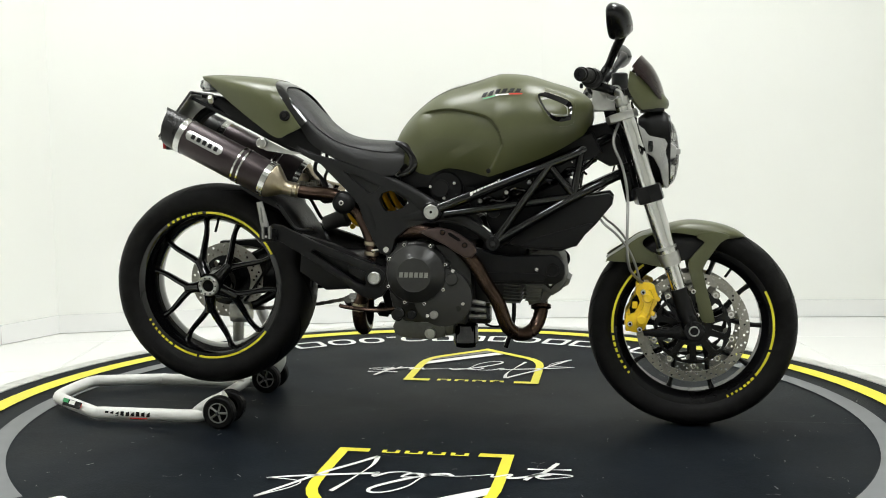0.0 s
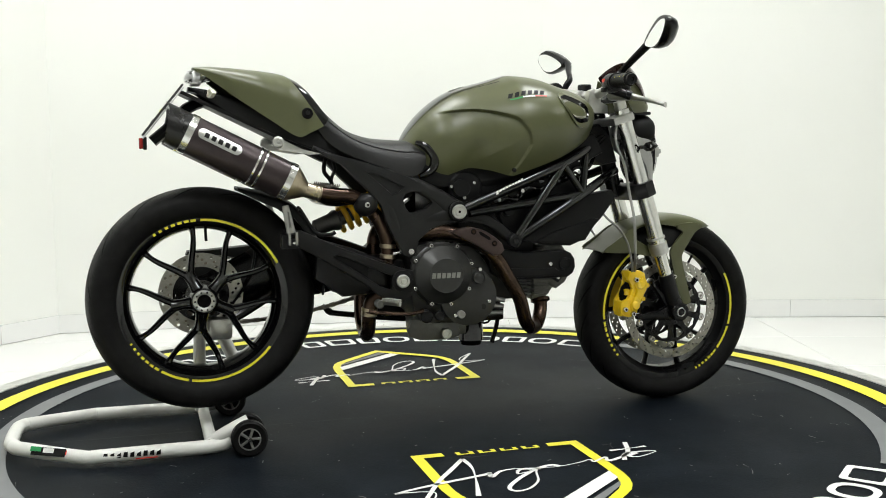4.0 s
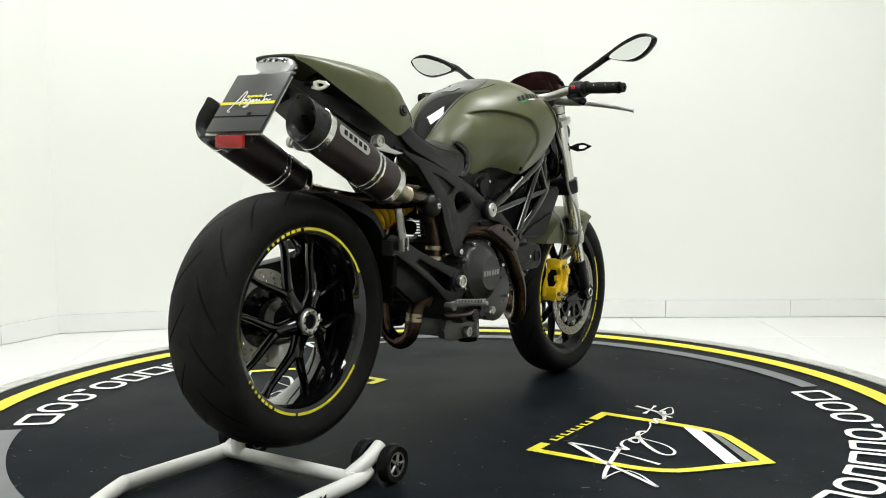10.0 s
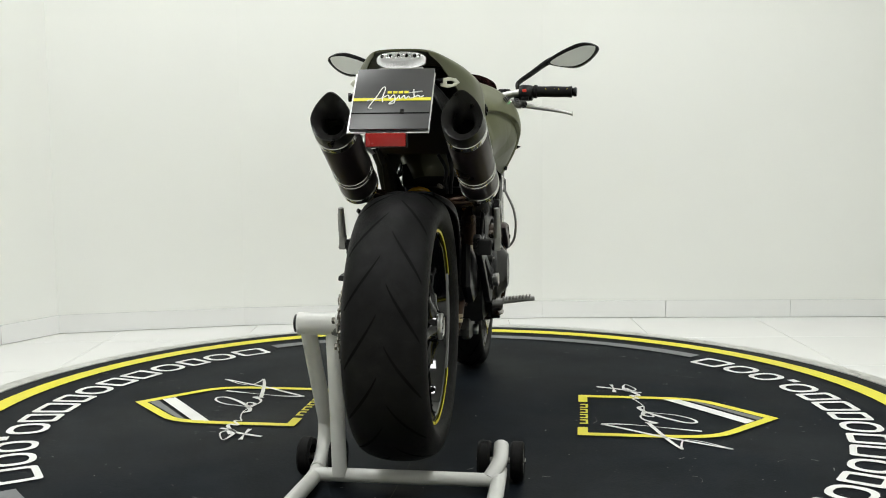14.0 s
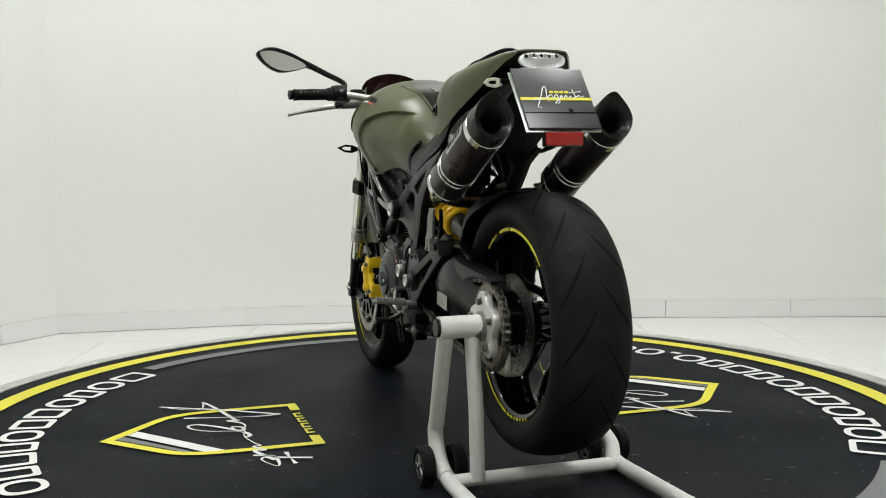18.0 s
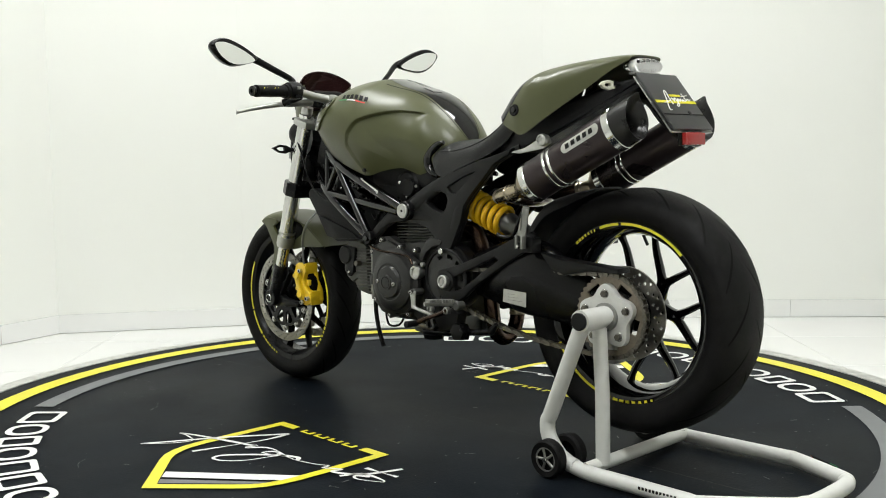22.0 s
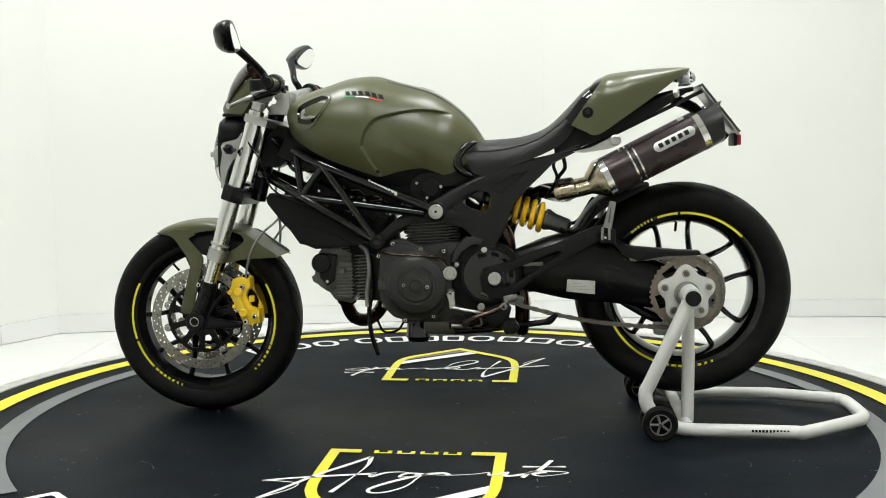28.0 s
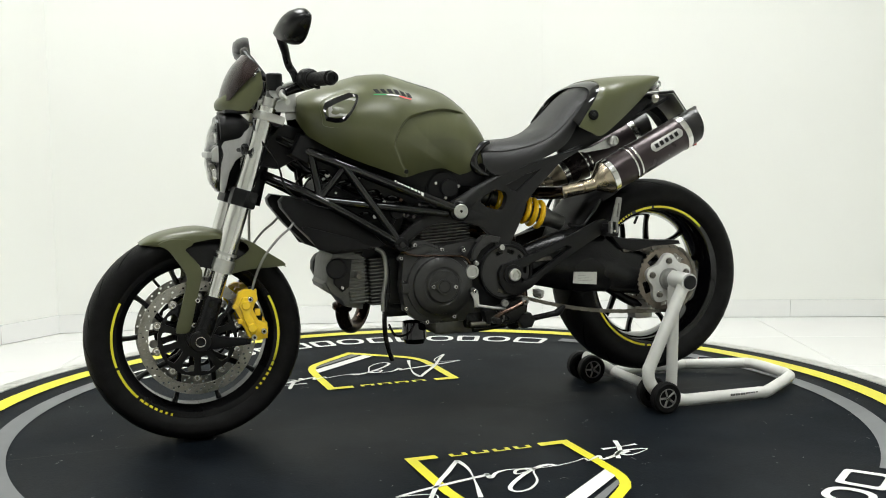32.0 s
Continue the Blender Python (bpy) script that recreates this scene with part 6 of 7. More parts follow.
for s in (-1, 1):
    base = MB + np.array((0, s * 0.155, 0))
    axis = MD + np.array((0, -s * 0.02, 0))
    axis = axis / np.linalg.norm(axis)
    mu = part("muffler", lathe([(0.0, 0.0525), (0.006, 0.0535), (0.298, 0.0535), (0.302, 0.052)], base, axis, 44, squash=0.9), CAN, bike, "dark plum muffler sleeve")
    part("cone", lathe([(-0.052, 0.0195), (-0.048, 0.0215), (-0.036, 0.031), (-0.01, 0.05), (0.0, 0.053)], base, axis, 40, squash=0.9), TITAN, mu, "straw-coloured titanium cone")
    for a0, a1 in ((-0.004, 0.016), (0.082, 0.089), (0.099, 0.106), (0.283, 0.303)):
        b = part("band", lathe([(a0, 0.0535), (a0 + 0.001, 0.0552), (a1 - 0.001, 0.0552), (a1, 0.0535)], base, axis, 44, squash=0.9), CHROME, mu, "silver muffler band")
    # end cap cut on the slant
    u = np.array((0.0, s * 1.0, 0)) - axis * axis[1] * s
    u /= np.linalg.norm(u)
    wv = np.cross(axis, u)
    wv = wv if wv[2] > 0 else -wv
    rows = []
    for q, k, lean, pt in ((0.303, 0.053, 0.0, 0.0), (0.318, 0.053, 0.1, 0.15), (0.335, 0.0525, 0.5, 0.55), (0.353, 0.051, 1.0, 1.0), (0.3525, 0.0490, 1.0, 1.0), (0.345, 0.042, 0.8, 0.6), (0.334, 0.03, 0.5, 0.15), (0.315, 0.0268, 0.1, 0.0), (0.26, 0.026, 0.0, 0.0)):
        row = []
        for a in np.linspace(0, 2 * math.pi, 48, endpoint=False):
            c_, s_ = math.cos(a), math.sin(a)
            peak = max(0, s_) ** 10 * pt
            along = q + lean * (0.014 * s_ + 0.013 * peak)
            side = 1 - 0.16 * max(0, s_) * pt * abs(c_) ** 0.5
            row.append(base + axis * along + u * (k * 0.92 * c_ * side) + wv * (k * s_ * (1 + 0.02 * peak)))
        rows.append(row)
    bm = bmesh.new()
    grid_faces(bm, rows, close_u=True, caps=False)
    cap = part("end_cap", bm, CARBON, mu, "dark carbon end cap", 40)
    part("bore", disc(base + axis * 0.27, axis, 0.025, 0.004, 20), BORE, mu)
    # maker's plate: bare plate with a dark bar
    out_dir = np.array((0, s * 0.94, 0.34))
    out_dir -= axis * (out_dir @ axis)
    out_dir /= np.linalg.norm(out_dir)
    side = np.cross(axis, out_dir)

    def on_can(al, ang, lift):
        d = out_dir * math.cos(ang) + side * math.sin(ang)
        k = 0.0535 + lift
        return base + axis * al + u * ((d @ u) * k * 0.9) + wv * ((d @ wv) * k)
    rows = []
    for al in np.linspace(0.152, 0.274, 22):
        e = min(al - 0.152, 0.274 - al)
        h = 0.27 * math.sqrt(min(1, (e + 0.0006) / 0.013) * (2 - min(1, (e + 0.0006) / 0.013)))
        rows.append([on_can(al, h * j / 6, 0.0018) for j in range(-6, 7)])
    bm = bmesh.new()
    grid_faces(bm, rows)
    mp = part("maker_plate", bm, ALU, mu, "silver oval maker's plate")
    for k in range(5):
        rows = [[on_can(0.1665 + 0.0193 * k + da, 0.19 * j / 3 - 0.01, 0.0026) for j in range(-2, 3)] for da in (0.0, 0.004, 0.008, 0.0125)]
        bm = bmesh.new()
        grid_faces(bm, rows)
        part("name_block", bm, BLACK_INK, mu)
    hb = part("muffler_hanger", plate([(-0.525, 0.828), (-0.517, 0.846), (-0.503, 0.851), (-0.489, 0.84), (-0.44, 0.816), (-0.385, 0.803), (-0.42, 0.8), (-0.50, 0.813)], s * 0.13, s * 0.136, bevel=0.002), ALU, bike, "silver muffler hanger bracket")
    part("hanger_bolt", lathe([(0, 0.0155), (0.006, 0.0165), (0.013, 0.0155), (0.015, 0.011), (0.011, 0.0105), (0.011, 0.004), (0.013, 0.003), (0.013, 0.0)], (-0.507, s * 0.14, 0.835), (0, s, 0), 24), ALU, hb)
    # passenger footrest
    pg = part("passenger_footrest", tube([(-0.499, s * 0.2, 0.664), (-0.492, s * 0.2, 0.63), (-0.484, s * 0.2, 0.59)], [0.009, 0.011, 0.0125], 12, 4, flat=0.8), ALU_DULL, bike, "folded grey cast passenger footrest")
    part("slot", plate([(-0.4905, 0.604), (-0.4845, 0.604), (-0.4905, 0.648), (-0.4945, 0.648)], s * 0.208, s * 0.2095, bevel=0.0004), PEG, pg)
    for dx in (-0.0095, 0.0095):
        part("fork_lug", box((-0.4795 + dx - 0.0035, s * 0.192, 0.556), (-0.4795 + dx + 0.0035, s * 0.208, 0.592), 0.002), ALU_DULL, pg)
    part("peg_lug", tube([(-0.47, s * 0.16, 0.566), (-0.478, s * 0.202, 0.564)], [0.012, 0.009], 12, 1), BLACK_PLASTIC, pg)
    part("hinge_pin", disc((-0.478, s * 0.19, 0.563), (0, s, 0), 0.004, 0.022, 8), STEEL, pg)
    part("footrest_bracket", tube([(-0.46, s * 0.165, 0.655), (-0.452, s * 0.16, 0.648), (-0.41, s * 0.15, 0.585), (-0.37, s * 0.15, 0.578), (-0.355, s * 0.15, 0.585)], 0.0055, 10), BLACK_SATIN, bike, "black bent wire bracket")
    bm = plate([(-0.123, 0.445), (-0.135, 0.468), (-0.158, 0.474), (-0.224, 0.494), (-0.34, 0.54), (-0.45, 0.592), (-0.475, 0.596), (-0.492, 0.588), (-0.492, 0.56), (-0.45, 0.541), (-0.36, 0.488), (-0.27, 0.431), (-0.235, 0.40), (-0.205, 0.382), (-0.175, 0.376), (-0.15, 0.384), (-0.129, 0.412)],
               s * 0.138, s * 0.157, [[(-0.192, 0.452), (-0.236, 0.472), (-0.349, 0.520), (-0.362, 0.514), (-0.304, 0.477), (-0.226, 0.424), (-0.2, 0.416)]], 0.005)
    plate_into(bm, circle(-0.168, 0.4405, 0.03, 24), s * 0.138, s * 0.162, bevel=0.004)
    br = part("rear_set_plate", bm, BLACK_PLASTIC, bike, "black cast rear-set bracket", 45)
    part("peg_block", box((-0.508, min(s * 0.15, s * 0.186), 0.545), (-0.464, max(s * 0.15, s * 0.186), 0.584), 0.004), BLACK_PLASTIC, br)
    part("swingarm_bolt", lathe([(0, 0.0175), (0.006, 0.019), (0.013, 0.019), (0.015, 0.017), (0.015, 0.013), (0.011, 0.012), (0.011, 0.007), (0.013, 0.006), (0.013, 0.0)], (-0.168, s * 0.1625, 0.4405), (0, s, 0), 28), ALU, bike, "silver swingarm pivot bolt")
    # rider footrest
    fr = part("rider_footrest", tube([(-0.23, s * 0.178, 0.385), (-0.215, s * 0.23, 0.39), (-0.205, s * 0.28, 0.392)], [0.0085, 0.0085, 0.0065], 10, flat=0.7), ALU_DULL, bike, "ribbed grey rider footrest")
    for k in range(9):
        part("rib", box((-0.2345 + 0.0022 * k, s * (0.195 + 0.009 * k) - 0.0022, 0.389 + 0.0006 * k), (-0.2155 + 0.0022 * k, s * (0.195 + 0.009 * k) + 0.0022, 0.399 + 0.0006 * k), 0.001), ALU_DULL, fr)
    part("footrest_boss", disc((-0.24, s * 0.165, 0.38), (0, s, 0), 0.012, 0.03, 14), PEG, fr)
part("rear_mount", lathe([(0, 0.024), (0.01, 0.033), (0.024, 0.034), (0.036, 0.028), (0.044, 0.016), (0.046, 0.0)], (-0.265, -0.115, 0.659), (0, -1, 0), 28), BLACK_PLASTIC, bike, "black round muffler mount")
part("mount_bolt", disc((-0.265, -0.159, 0.659), (0, -1, 0), 0.0075, 0.006, 14), STEEL, bike)
part("socket", disc((-0.265, -0.1652, 0.659), (0, -1, 0), 0.0035, 0.0004, 8), BORE, bike)
part("brake_pedal", tube([(-0.11, -0.17, 0.352), (-0.16, -0.185, 0.348), (-0.24, -0.185, 0.355), (-0.27, -0.18, 0.36)], 0.006, 10), EXHAUST, bike, "worn brake pedal")
part("pedal_pivot", disc((-0.10, -0.15, 0.335), (0, -1, 0), 0.019, 0.025, 16), BLACK_SATIN, bike)
gl = part("gear_lever", tube([(-0.040, 0.168, 0.398), (-0.045, 0.172, 0.375), (-0.047, 0.172, 0.352)], [0.013, 0.009, 0.009], 12, 4, flat=0.5), ALU, bike, "silver gear lever arm")
part("lever_bolt", disc((-0.040, 0.172, 0.398), (0, 1, 0), 0.0065, 0.008, 12), STEEL, gl)
part("socket", disc((-0.040, 0.1802, 0.398), (0, 1, 0), 0.003, 0.0004, 8), BORE, gl)
part("shaft", disc((-0.040, 0.13, 0.398), (0, 1, 0), 0.01, 0.04, 12), PEG, gl)
part("gear_rod", tube([(-0.047, 0.177, 0.356), (-0.09, 0.178, 0.348), (-0.135, 0.178, 0.342)], 0.005, 10, 1), ALU, bike, "silver gear linkage rod")
gp = part("gear_pedal", tube([(-0.195, 0.182, 0.362), (-0.165, 0.186, 0.348), (-0.115, 0.19, 0.33), (-0.09, 0.2, 0.318)], [0.009, 0.007, 0.007, 0.008], 10), EXHAUST, bike, "worn gear pedal")
for u, v in ((-0.130, 0.360), (-0.195, 0.362)):
    part("eye", lathe([(0, 0.0105), (0.012, 0.0105), (0.013, 0.009), (0.013, 0.0055), (0.009, 0.005), (0.009, 0)], (u, 0.178, v), (0, 1, 0), 18), ALU_DULL, gp)
part("toe_peg", disc((-0.088, 0.2, 0.316), (0, 1, 0), 0.0095, 0.042, 14), BLACK_PLASTIC, gp)
part("linkage_bracket", plate([(-0.075, 0.335), (-0.12, 0.345), (-0.2, 0.37), (-0.215, 0.35), (-0.205, 0.31), (-0.15, 0.29), (-0.085, 0.30)], 0.12, 0.16, bevel=0.006), BLACK_PLASTIC, bike, "black lever bracket")
for k in range(3):
    part("sensor_lead", tube([(-0.10 - 0.012 * k, 0.165, 0.345), (-0.115 - 0.012 * k, 0.178, 0.325), (-0.11 - 0.018 * k, 0.172, 0.305), (-0.085 - 0.01 * k, 0.15, 0.297)], 0.003, 6), (BLACK_GLOSS, ALU_DULL, BLACK_GLOSS)[k], bike)
part("stand_foot", plate([(-0.185, 0.30), (-0.20, 0.322), (-0.225, 0.322), (-0.24, 0.30), (-0.228, 0.278), (-0.2, 0.275)], 0.13, 0.165, bevel=0.005), BLACK_SATIN, bike, "black side stand lug")
part("stand_bracket", box((-0.085, 0.095, 0.28), (-0.03, 0.128, 0.33), 0.012), BLACK_SATIN, bike)
part("side_stand", tube([(-0.05, 0.13, 0.28), (-0.15, 0.135, 0.288), (-0.30, 0.135, 0.308), (-0.325, 0.14, 0.315), (-0.345, 0.145, 0.335)], [0.011, 0.01, 0.009, 0.011, 0.006], 12), BLACK_SATIN, bike, "folded black side stand")
part("stand_spring", tube([(-0.04, 0.14, 0.295), (-0.10, 0.142, 0.295)], 0.008, 10, 1), CHAIN, bike)

# ---- swingarm, shock and final drive ----
sa = part("swingarm", tube([(-0.15, 0.085, 0.445), (-0.24, 0.095, 0.46), (-0.36, 0.104, 0.47), (-0.46, 0.106, 0.468), (-0.56, 0.104, 0.435), (-0.64, 0.10, 0.412), (-0.68, 0.10, 0.405)], [0.04, 0.062, 0.094, 0.104, 0.08, 0.066, 0.06], 32, 8, flat=0.42), BLACK_SATIN, bike, "black single-sided swingarm", 60)
part("arm_yoke", box((-0.36, -0.11, 0.40), (-0.14, 0.10, 0.50), 0.03), BLACK_PLASTIC, sa)
part("arm_brace", plate([(-0.14, 0.465), (-0.30, 0.535), (-0.40, 0.565), (-0.41, 0.45), (-0.33, 0.395), (-0.16, 0.405)], -0.125, -0.095, bevel=0.015), BLACK_SATIN, sa)
part("chain_guard", plate([(-0.50, 0.545), (-0.56, 0.532), (-0.69, 0.522), (-0.745, 0.52), (-0.75, 0.508), (-0.65, 0.505), (-0.58, 0.49), (-0.535, 0.505)], 0.10, 0.15, bevel=0.006), BLACK_PLASTIC, bike, "black chain guard")
part("data_label", plate([(-0.375, 0.437), (-0.454, 0.433), (-0.453, 0.394), (-0.372, 0.402)], 0.146, 0.1475), ALU, sa, "silver data label")
for k in range(3):
    part("label_line", box((-0.44 + 0.012 * k, 0.1476, 0.408 + 0.008 * k), (-0.39, 0.148, 0.4092 + 0.008 * k)), ALU_DULL, sa)
part("rear_mudguard", arch([(-0.375, 0.40), (-0.372, 0.50), (-0.40, 0.585), (-0.46, 0.665), (-0.53, 0.695), (-0.61, 0.712)], [(-0.385, 0.40, 0.09), (-0.385, 0.49, 0.095), (-0.42, 0.565, 0.098), (-0.47, 0.63, 0.098), (-0.54, 0.665, 0.09), (-0.61, 0.70, 0.06)], 6, 10, 0.6, 0.45, 0.005), BLACK_PLASTIC, bike, "black rear mudguard")
S0, S1 = np.array((-0.13, 0.052, 0.672)), np.array((-0.385, 0.057, 0.578))
SD = (S1 - S0) / np.linalg.norm(S1 - S0)
sh = part("shock_absorber", lathe([(0.0, 0.012), (0.002, 0.02), (0.03, 0.024), (0.10, 0.022), (0.185, 0.022), (0.19, 0.031), (0.2, 0.032), (0.215, 0.026), (0.262, 0.024), (0.27, 0.012)], S0, SD, 28, caps=True), PEG, bike, "rear shock absorber with yellow spring")
uS = np.cross(SD, (0, 1, 0))
uS /= np.linalg.norm(uS)
wS = np.cross(SD, uS)
part("spring", tube([S0 + SD * (0.012 + 0.173 * k / 140) + 0.0375 * (math.cos(2 * math.pi * 7 * k / 140) * uS + math.sin(2 * math.pi * 7 * k / 140) * wS) for k in range(141)], 0.0085, 10, 1), SPRING, sh, "yellow coil spring")
part("mount_eye", lathe([(-0.05, 0.0), (-0.05, 0.012), (-0.044, 0.017), (-0.02, 0.018), (-0.008, 0.024), (0.0, 0.024)], S0, SD, 20), ALU_DULL, sh, "grey cast top mount")
part("adjuster", lathe([(-0.004, 0.03), (-0.002, 0.038), (0.004, 0.038), (0.006, 0.03)], S0, SD, 24), BLACK_SATIN, sh)
# sprocket, carrier, chain
SC = (RC[0], 0.128, RC[2])
teeth = []
for k in range(39 * 4):
    a = 2 * math.pi * k / (39 * 4)
    teeth.append((SC[0] + (0.103 if k % 4 in (0, 1) else 0.0985) * math.cos(a), SC[2] + (0.103 if k % 4 in (0, 1) else 0.0985) * math.sin(a)))
spk = part("sprocket", plate(teeth, 0.124, 0.131, [[(SC[0] + r * math.cos(a), SC[2] + r * math.sin(a)) for r, a in ((0.066, k - 0.3), (0.088, k - 0.24), (0.088, k + 0.24), (0.066, k + 0.3))] for k in [2 * math.pi * j / 5 + 0.9 for j in range(5)]]), SPROCKET_RED, bike, "brownish steel rear sprocket")
ol = []
for k in range(60):
    a = 2 * math.pi * k / 60
    r = 0.073 + 0.010 * math.cos(5 * (a - 0.27))
    ol.append((SC[0] + r * math.cos(a), SC[2] + r * math.sin(a)))
part("sprocket_carrier", plate(ol, 0.131, 0.148, bevel=0.004), BRIGHT_ALLOY, spk, "silver sprocket carrier")
for k in range(5):
    a = 0.27 + 2 * math.pi * k / 5
    p = (SC[0] + 0.064 * math.cos(a), 0.147, SC[2] + 0.058 * math.sin(a))
    part("nut", disc(p, (0, 1, 0), 0.0115, 0.004, 16), STEEL, spk)
    part("nut", disc((p[0], 0.151, p[2]), (0, 1, 0), 0.0085, 0.008, 6), CHAIN, spk)
part("wheel_nut", lathe([(0, 0.036), (0.008, 0.036), (0.01, 0.03), (0.025, 0.028), (0.028, 0.02), (0.028, 0.0)], (SC[0], 0.146, SC[2]), (0, 1, 0), 32), ALU_DULL, spk)
part("hub_spool", lathe([(0.0, 0.05), (0.05, 0.055), (0.055, 0.07)], (SC[0], 0.07, SC[2]), (0, 1, 0), 32, caps=True), BLACK_SATIN, bike)
# chain: links along its run round both sprockets
FS, fr_, rr_ = (-0.115, 0.435), 0.036, 0.104
ddx, ddz = FS[0] - SC[0], FS[1] - SC[2]
dist = math.hypot(ddx, ddz)
th = math.atan2(ddz, ddx)
al = math.acos((rr_ - fr_) / dist)
pts = []
for a in np.linspace(th + al, th + 2 * math.pi - al, 40):
    pts.append((SC[0] + rr_ * math.cos(a), SC[2] + rr_ * math.sin(a)))
low_run = [((1 - u) * pts[-1][0] + u * (FS[0] + fr_ * math.cos(th - al)), (1 - u) * pts[-1][1] + u * (FS[1] + fr_ * math.sin(th - al)) - 0.028 * math.sin(math.pi * u)) for u in np.linspace(0.03, 1, 40)]
front_run = [(FS[0] + fr_ * math.cos(a), FS[1] + fr_ * math.sin(a)) for a in np.linspace(th - al, th + al, 14)][1:]
up_run = [((1 - u) * front_run[-1][0] + u * pts[0][0], (1 - u) * front_run[-1][1] + u * pts[0][1]) for u in np.linspace(0.03, 1, 40)]
loop = np.array(pts + low_run + front_run + up_run)
cum = np.concatenate([[0], np.cumsum(np.linalg.norm(np.diff(loop, axis=0), axis=1))])
NL = 98
cb = bmesh.new()
for k in range(NL):
    s0, s1 = cum[-1] * k / NL, cum[-1] * (k + 1) / NL
    a = np.array([np.interp(s0, cum, loop[:, i]) for i in (0, 1)])
    b = np.array([np.interp(s1, cum, loop[:, i]) for i in (0, 1)])
    d = b - a
    L = np.linalg.norm(d)
    turn = Matrix.Rotation(-math.atan2(d[1], d[0]), 4, "Y")
    mid = (a + b) / 2
    gap = 0.0075 if k % 2 else 0.0055
    for sg in (-1, 1):
        bmesh.ops.create_cube(cb, size=1, matrix=Matrix.Translation((mid[0], 0.1275 + sg * gap, mid[1])) @ turn @ Matrix.Diagonal((L * 1.08, 0.0022, 0.0112 if k % 2 else 0.0094, 1)))
    bmesh.ops.create_cube(cb, size=1, matrix=Matrix.Translation((a[0], 0.1275, a[1])) @ turn @ Matrix.Rotation(radians(45), 4, "Y") @ Matrix.Diagonal((0.0068, 0.02, 0.0068, 1)))
part("drive_chain", cb, CHAIN, bike, "greasy steel drive chain", 0)
part("rear_caliper", box((RC[0] + 0.015, 0.03, RC[2] - 0.135), (RC[0] + 0.085, 0.085, RC[2] - 0.07), 0.015), ALU, bike, "grey rear brake caliper")
part("caliper_arm", tube([(-0.50, 0.075, 0.39), (-0.60, 0.075, 0.33), (-0.67, 0.07, 0.30)], 0.014, 10), BLACK_SATIN, bike)
part("rear_hose", tube([(-0.55, 0.05, 0.56), (-0.57, 0.05, 0.45), (-0.62, 0.055, 0.37), (-0.65, 0.055, 0.33)], 0.004, 8), BLACK_SATIN, bike)

# ---- paddock stand ----
ps = thing("paddock_stand", "white tubular single-sided rear paddock stand on small wheels", "paddock stand")


def sp(name, pts, r=0.0195, n=6, label=""):
    return part(name, tube(pts, r, 18, n), WHITE_PAINT, ps, label)


sp("axle_tube", [(-0.714, 0.15, 0.397), (-0.714, 0.252, 0.397)], 0.027, 1, "white short axle tube")
part("axle_plug", disc((-0.714, 0.252, 0.397), (0, 1, 0), 0.0215, 0.008, 24), BLACK_SATIN, ps, "black rubber end plug")
part("axle_pin", tube([(-0.712, 0.12, 0.398), (-0.712, 0.16, 0.398)], 0.014, 14, 1), STEEL, ps)
part("lock_ring", disc((-0.712, 0.138, 0.398), (0, 1, 0), 0.02, 0.013, 20), CHAIN, ps)
sp("upright", [(-0.706, 0.232, 0.385), (-0.66, 0.228, 0.28), (-0.605, 0.222, 0.155), (-0.592, 0.222, 0.125), (-0.60, 0.222, 0.085), (-0.64, 0.222, 0.042), (-0.68, 0.222, 0.03)], 0.0195, 6, "bent white upright tube")
sp("upright", [(-0.71, 0.17, 0.385), (-0.716, 0.162, 0.2), (-0.716, 0.158, 0.03)], 0.018, 1, "straight white upright tube")
sp("base_loop", [(-0.64, 0.222, 0.045), (-0.70, 0.222, 0.0245), (-0.85, 0.225, 0.0235), (-1.0, 0.228, 0.0235), (-1.03, 0.225, 0.0235), (-1.19, 0.13, 0.034), (-1.21, 0.105, 0.036), (-1.222, 0.07, 0.036), (-1.222, -0.07, 0.036), (-1.21, -0.105, 0.036), (-1.19, -0.13, 0.034), (-1.03, -0.225, 0.0235), (-1.0, -0.228, 0.0235), (-0.85, -0.225, 0.0235), (-0.70, -0.222, 0.0245), (-0.66, -0.222, 0.04)], 0.0185, 4, "white tubular base loop")
sp("cross_tube", [(-0.71, 0.222, 0.029), (-0.71, -0.222, 0.029)], 0.0165, 1, "white cross tube")
sp("wheel_arm", [(-0.71, -0.2, 0.029), (-0.665, -0.222, 0.06), (-0.612, -0.222, 0.085)], 0.0185, 5, "white wheel arm")


def stand_wheel(x, y, z, out):
    w = part("stand_wheel", lathe([(-0.014, 0.03), (-0.016, 0.043), (-0.01, 0.048), (0.01, 0.048), (0.016, 0.043), (0.014, 0.03)], (x, y, z), (0, 1, 0), 32, closed=True), RUBBER, ps, "black rubber castor wheel")
    part("wheel_core", lathe([(-0.012, 0.031), (-0.006, 0.031), (-0.006, 0.0)], (x, y, z), (0, -out, 0), 28), BLACK_SATIN, w)
    for k in range(5):
        a = 2 * math.pi * k / 5
        part("wheel_spoke", tube([(x, y + out * 0.012, z), (x + 0.028 * math.cos(a), y + out * 0.012, z + 0.028 * math.sin(a))], 0.0035, 6, 1), ALU_DULL, w)
    part("wheel_rim", lathe([(0.010, 0.027), (0.014, 0.027), (0.014, 0.0305), (0.010, 0.0305)], (x, y, z), (0, out, 0), 28, closed=True), ALU_DULL, w)
    part("wheel_nut", disc((x, y + out * 0.012, z), (0, out, 0), 0.007, 0.008, 6), STEEL, w)


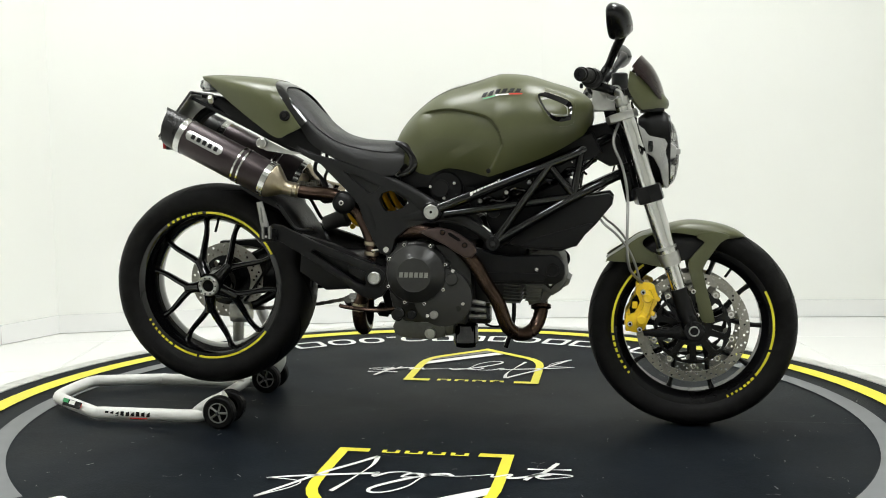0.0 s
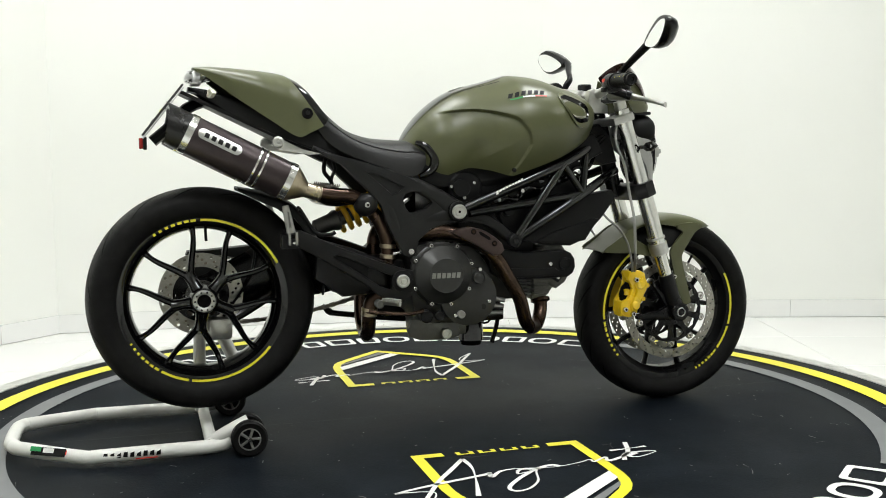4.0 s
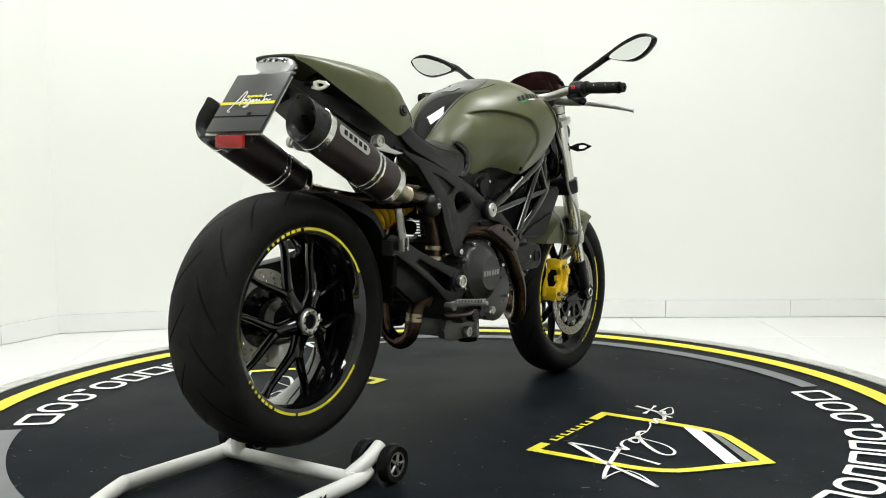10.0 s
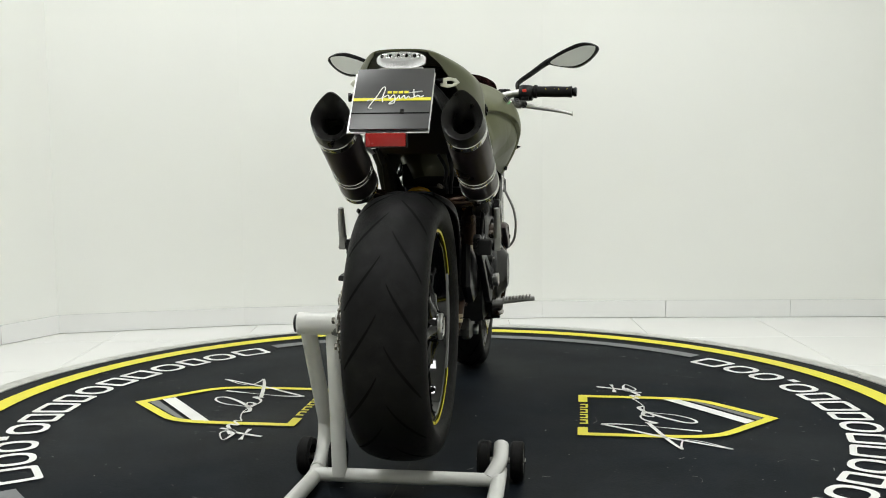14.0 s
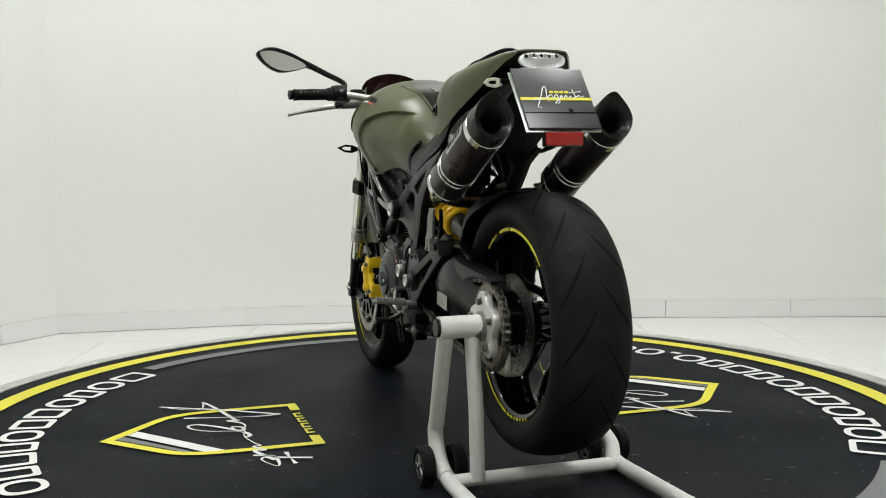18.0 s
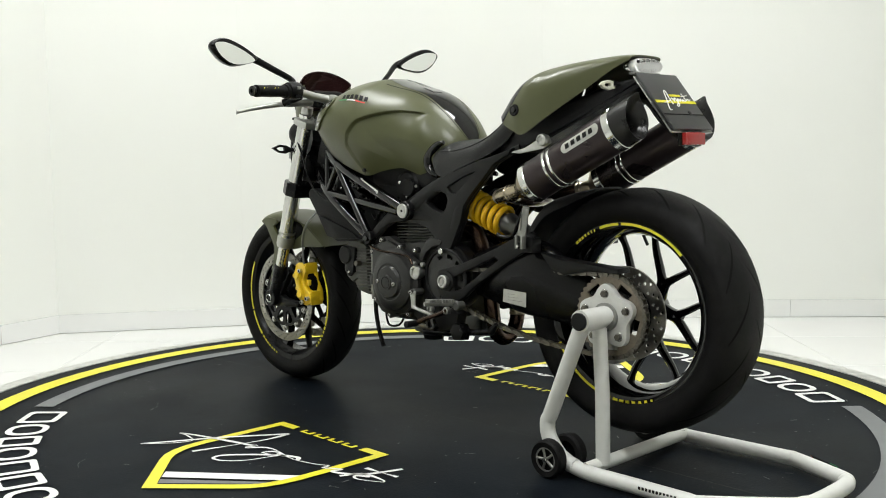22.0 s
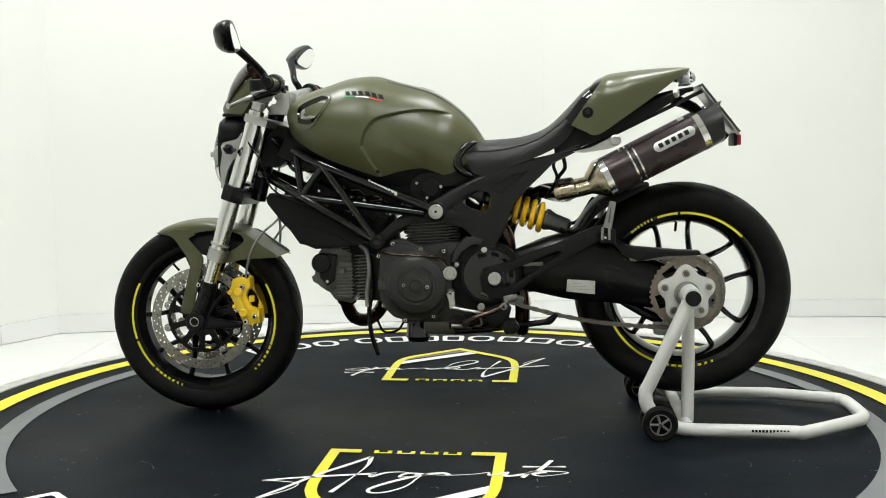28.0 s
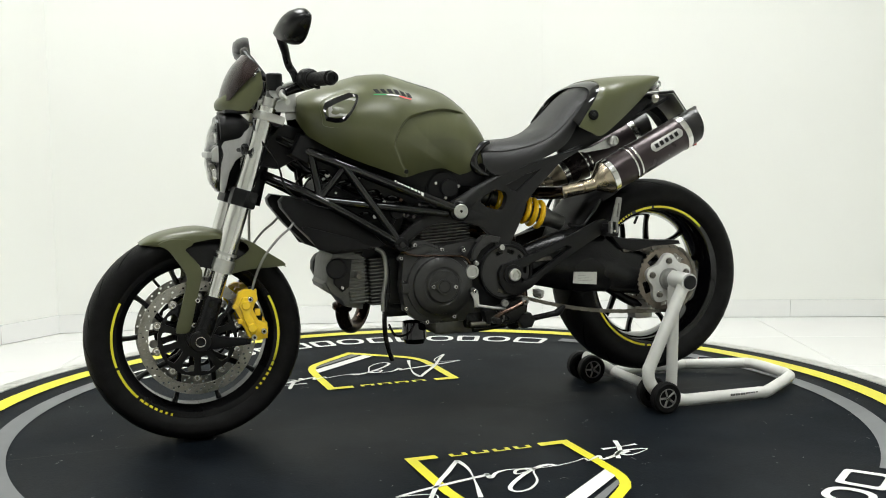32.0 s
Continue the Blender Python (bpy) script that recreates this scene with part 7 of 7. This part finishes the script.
for y, o in ((0.262, 1), (0.182, -1), (-0.182, 1), (-0.262, -1)):
    stand_wheel(-0.629 if y > 0 else -0.615, y, 0.0485, o)
for sy in (-1, 1):
    part("wheel_axle", tube([(-0.622 - sy * 0.007, sy * 0.19, 0.0485), (-0.622 - sy * 0.007, sy * 0.255, 0.0485)], 0.008, 10, 1), STEEL, ps)
# stickers on the base loop
for k in range(9):
    x0 = -0.985 + 0.0165 * k
    part("sticker_block", plate([(x0, 0.0205 + 0.002 * (k % 2)), (x0 + 0.011, 0.0205), (x0 + 0.012, 0.0345), (x0 + 0.002, 0.0345 - 0.003 * (k % 3))], -0.2455, -0.2442), BLACK_INK, ps)
part("sticker_line", plate([(-0.905, 0.0135), (-0.85, 0.0135), (-0.85, 0.016), (-0.905, 0.016)], -0.2452, -0.2438), RED_INK, ps)
for k, m in enumerate((GREEN_INK, WHITE_INK, RED_INK, BLACK_INK)):
    q = part("flag_block", box((-0.0155, 0.0008, -0.004), (0.0155, 0.0014, 0.008)) if k < 3 else box((-0.05, -0.0006, -0.012), (0.05, 0.0006, 0.0095)), m, ps)
    u = 0.7 - 0.2 * k if k < 3 else 0.5
    q.matrix_local = Matrix.Translation((-1.03 - 0.16 * u - 0.0093, -0.225 + 0.095 * u - 0.0157, 0.0235 + 0.0105 * u + 0.0105)) @ Matrix.Rotation(math.atan2(-0.095, 0.16) + math.pi, 4, "Z") @ Matrix.Rotation(radians(30), 4, "X")
for k in range(11):
    x0 = -0.98 + 0.0095 * k
    part("sticker_block", plate([(x0, 0.0255), (x0 + 0.006, 0.0255), (x0 + 0.006, 0.0325), (x0, 0.0325)], 0.244, 0.2452), BLACK_INK, ps)


def motions():
    ts = [0.5 * i for i in range(65)]
    walk(turntable, [(t, pose(0, 0, 0, 0, 0, heading(t))) for t in ts])
    walk(bike, [(t, pose(0, 0, 0, 0, 0, heading(t)) @ pose(0, -0.009, 0)) for t in ts])
    walk(ps, [(t, pose(0, 0, 0, 0, 0, heading(t)) @ pose(0, -0.006, 0)) for t in ts])


motions()
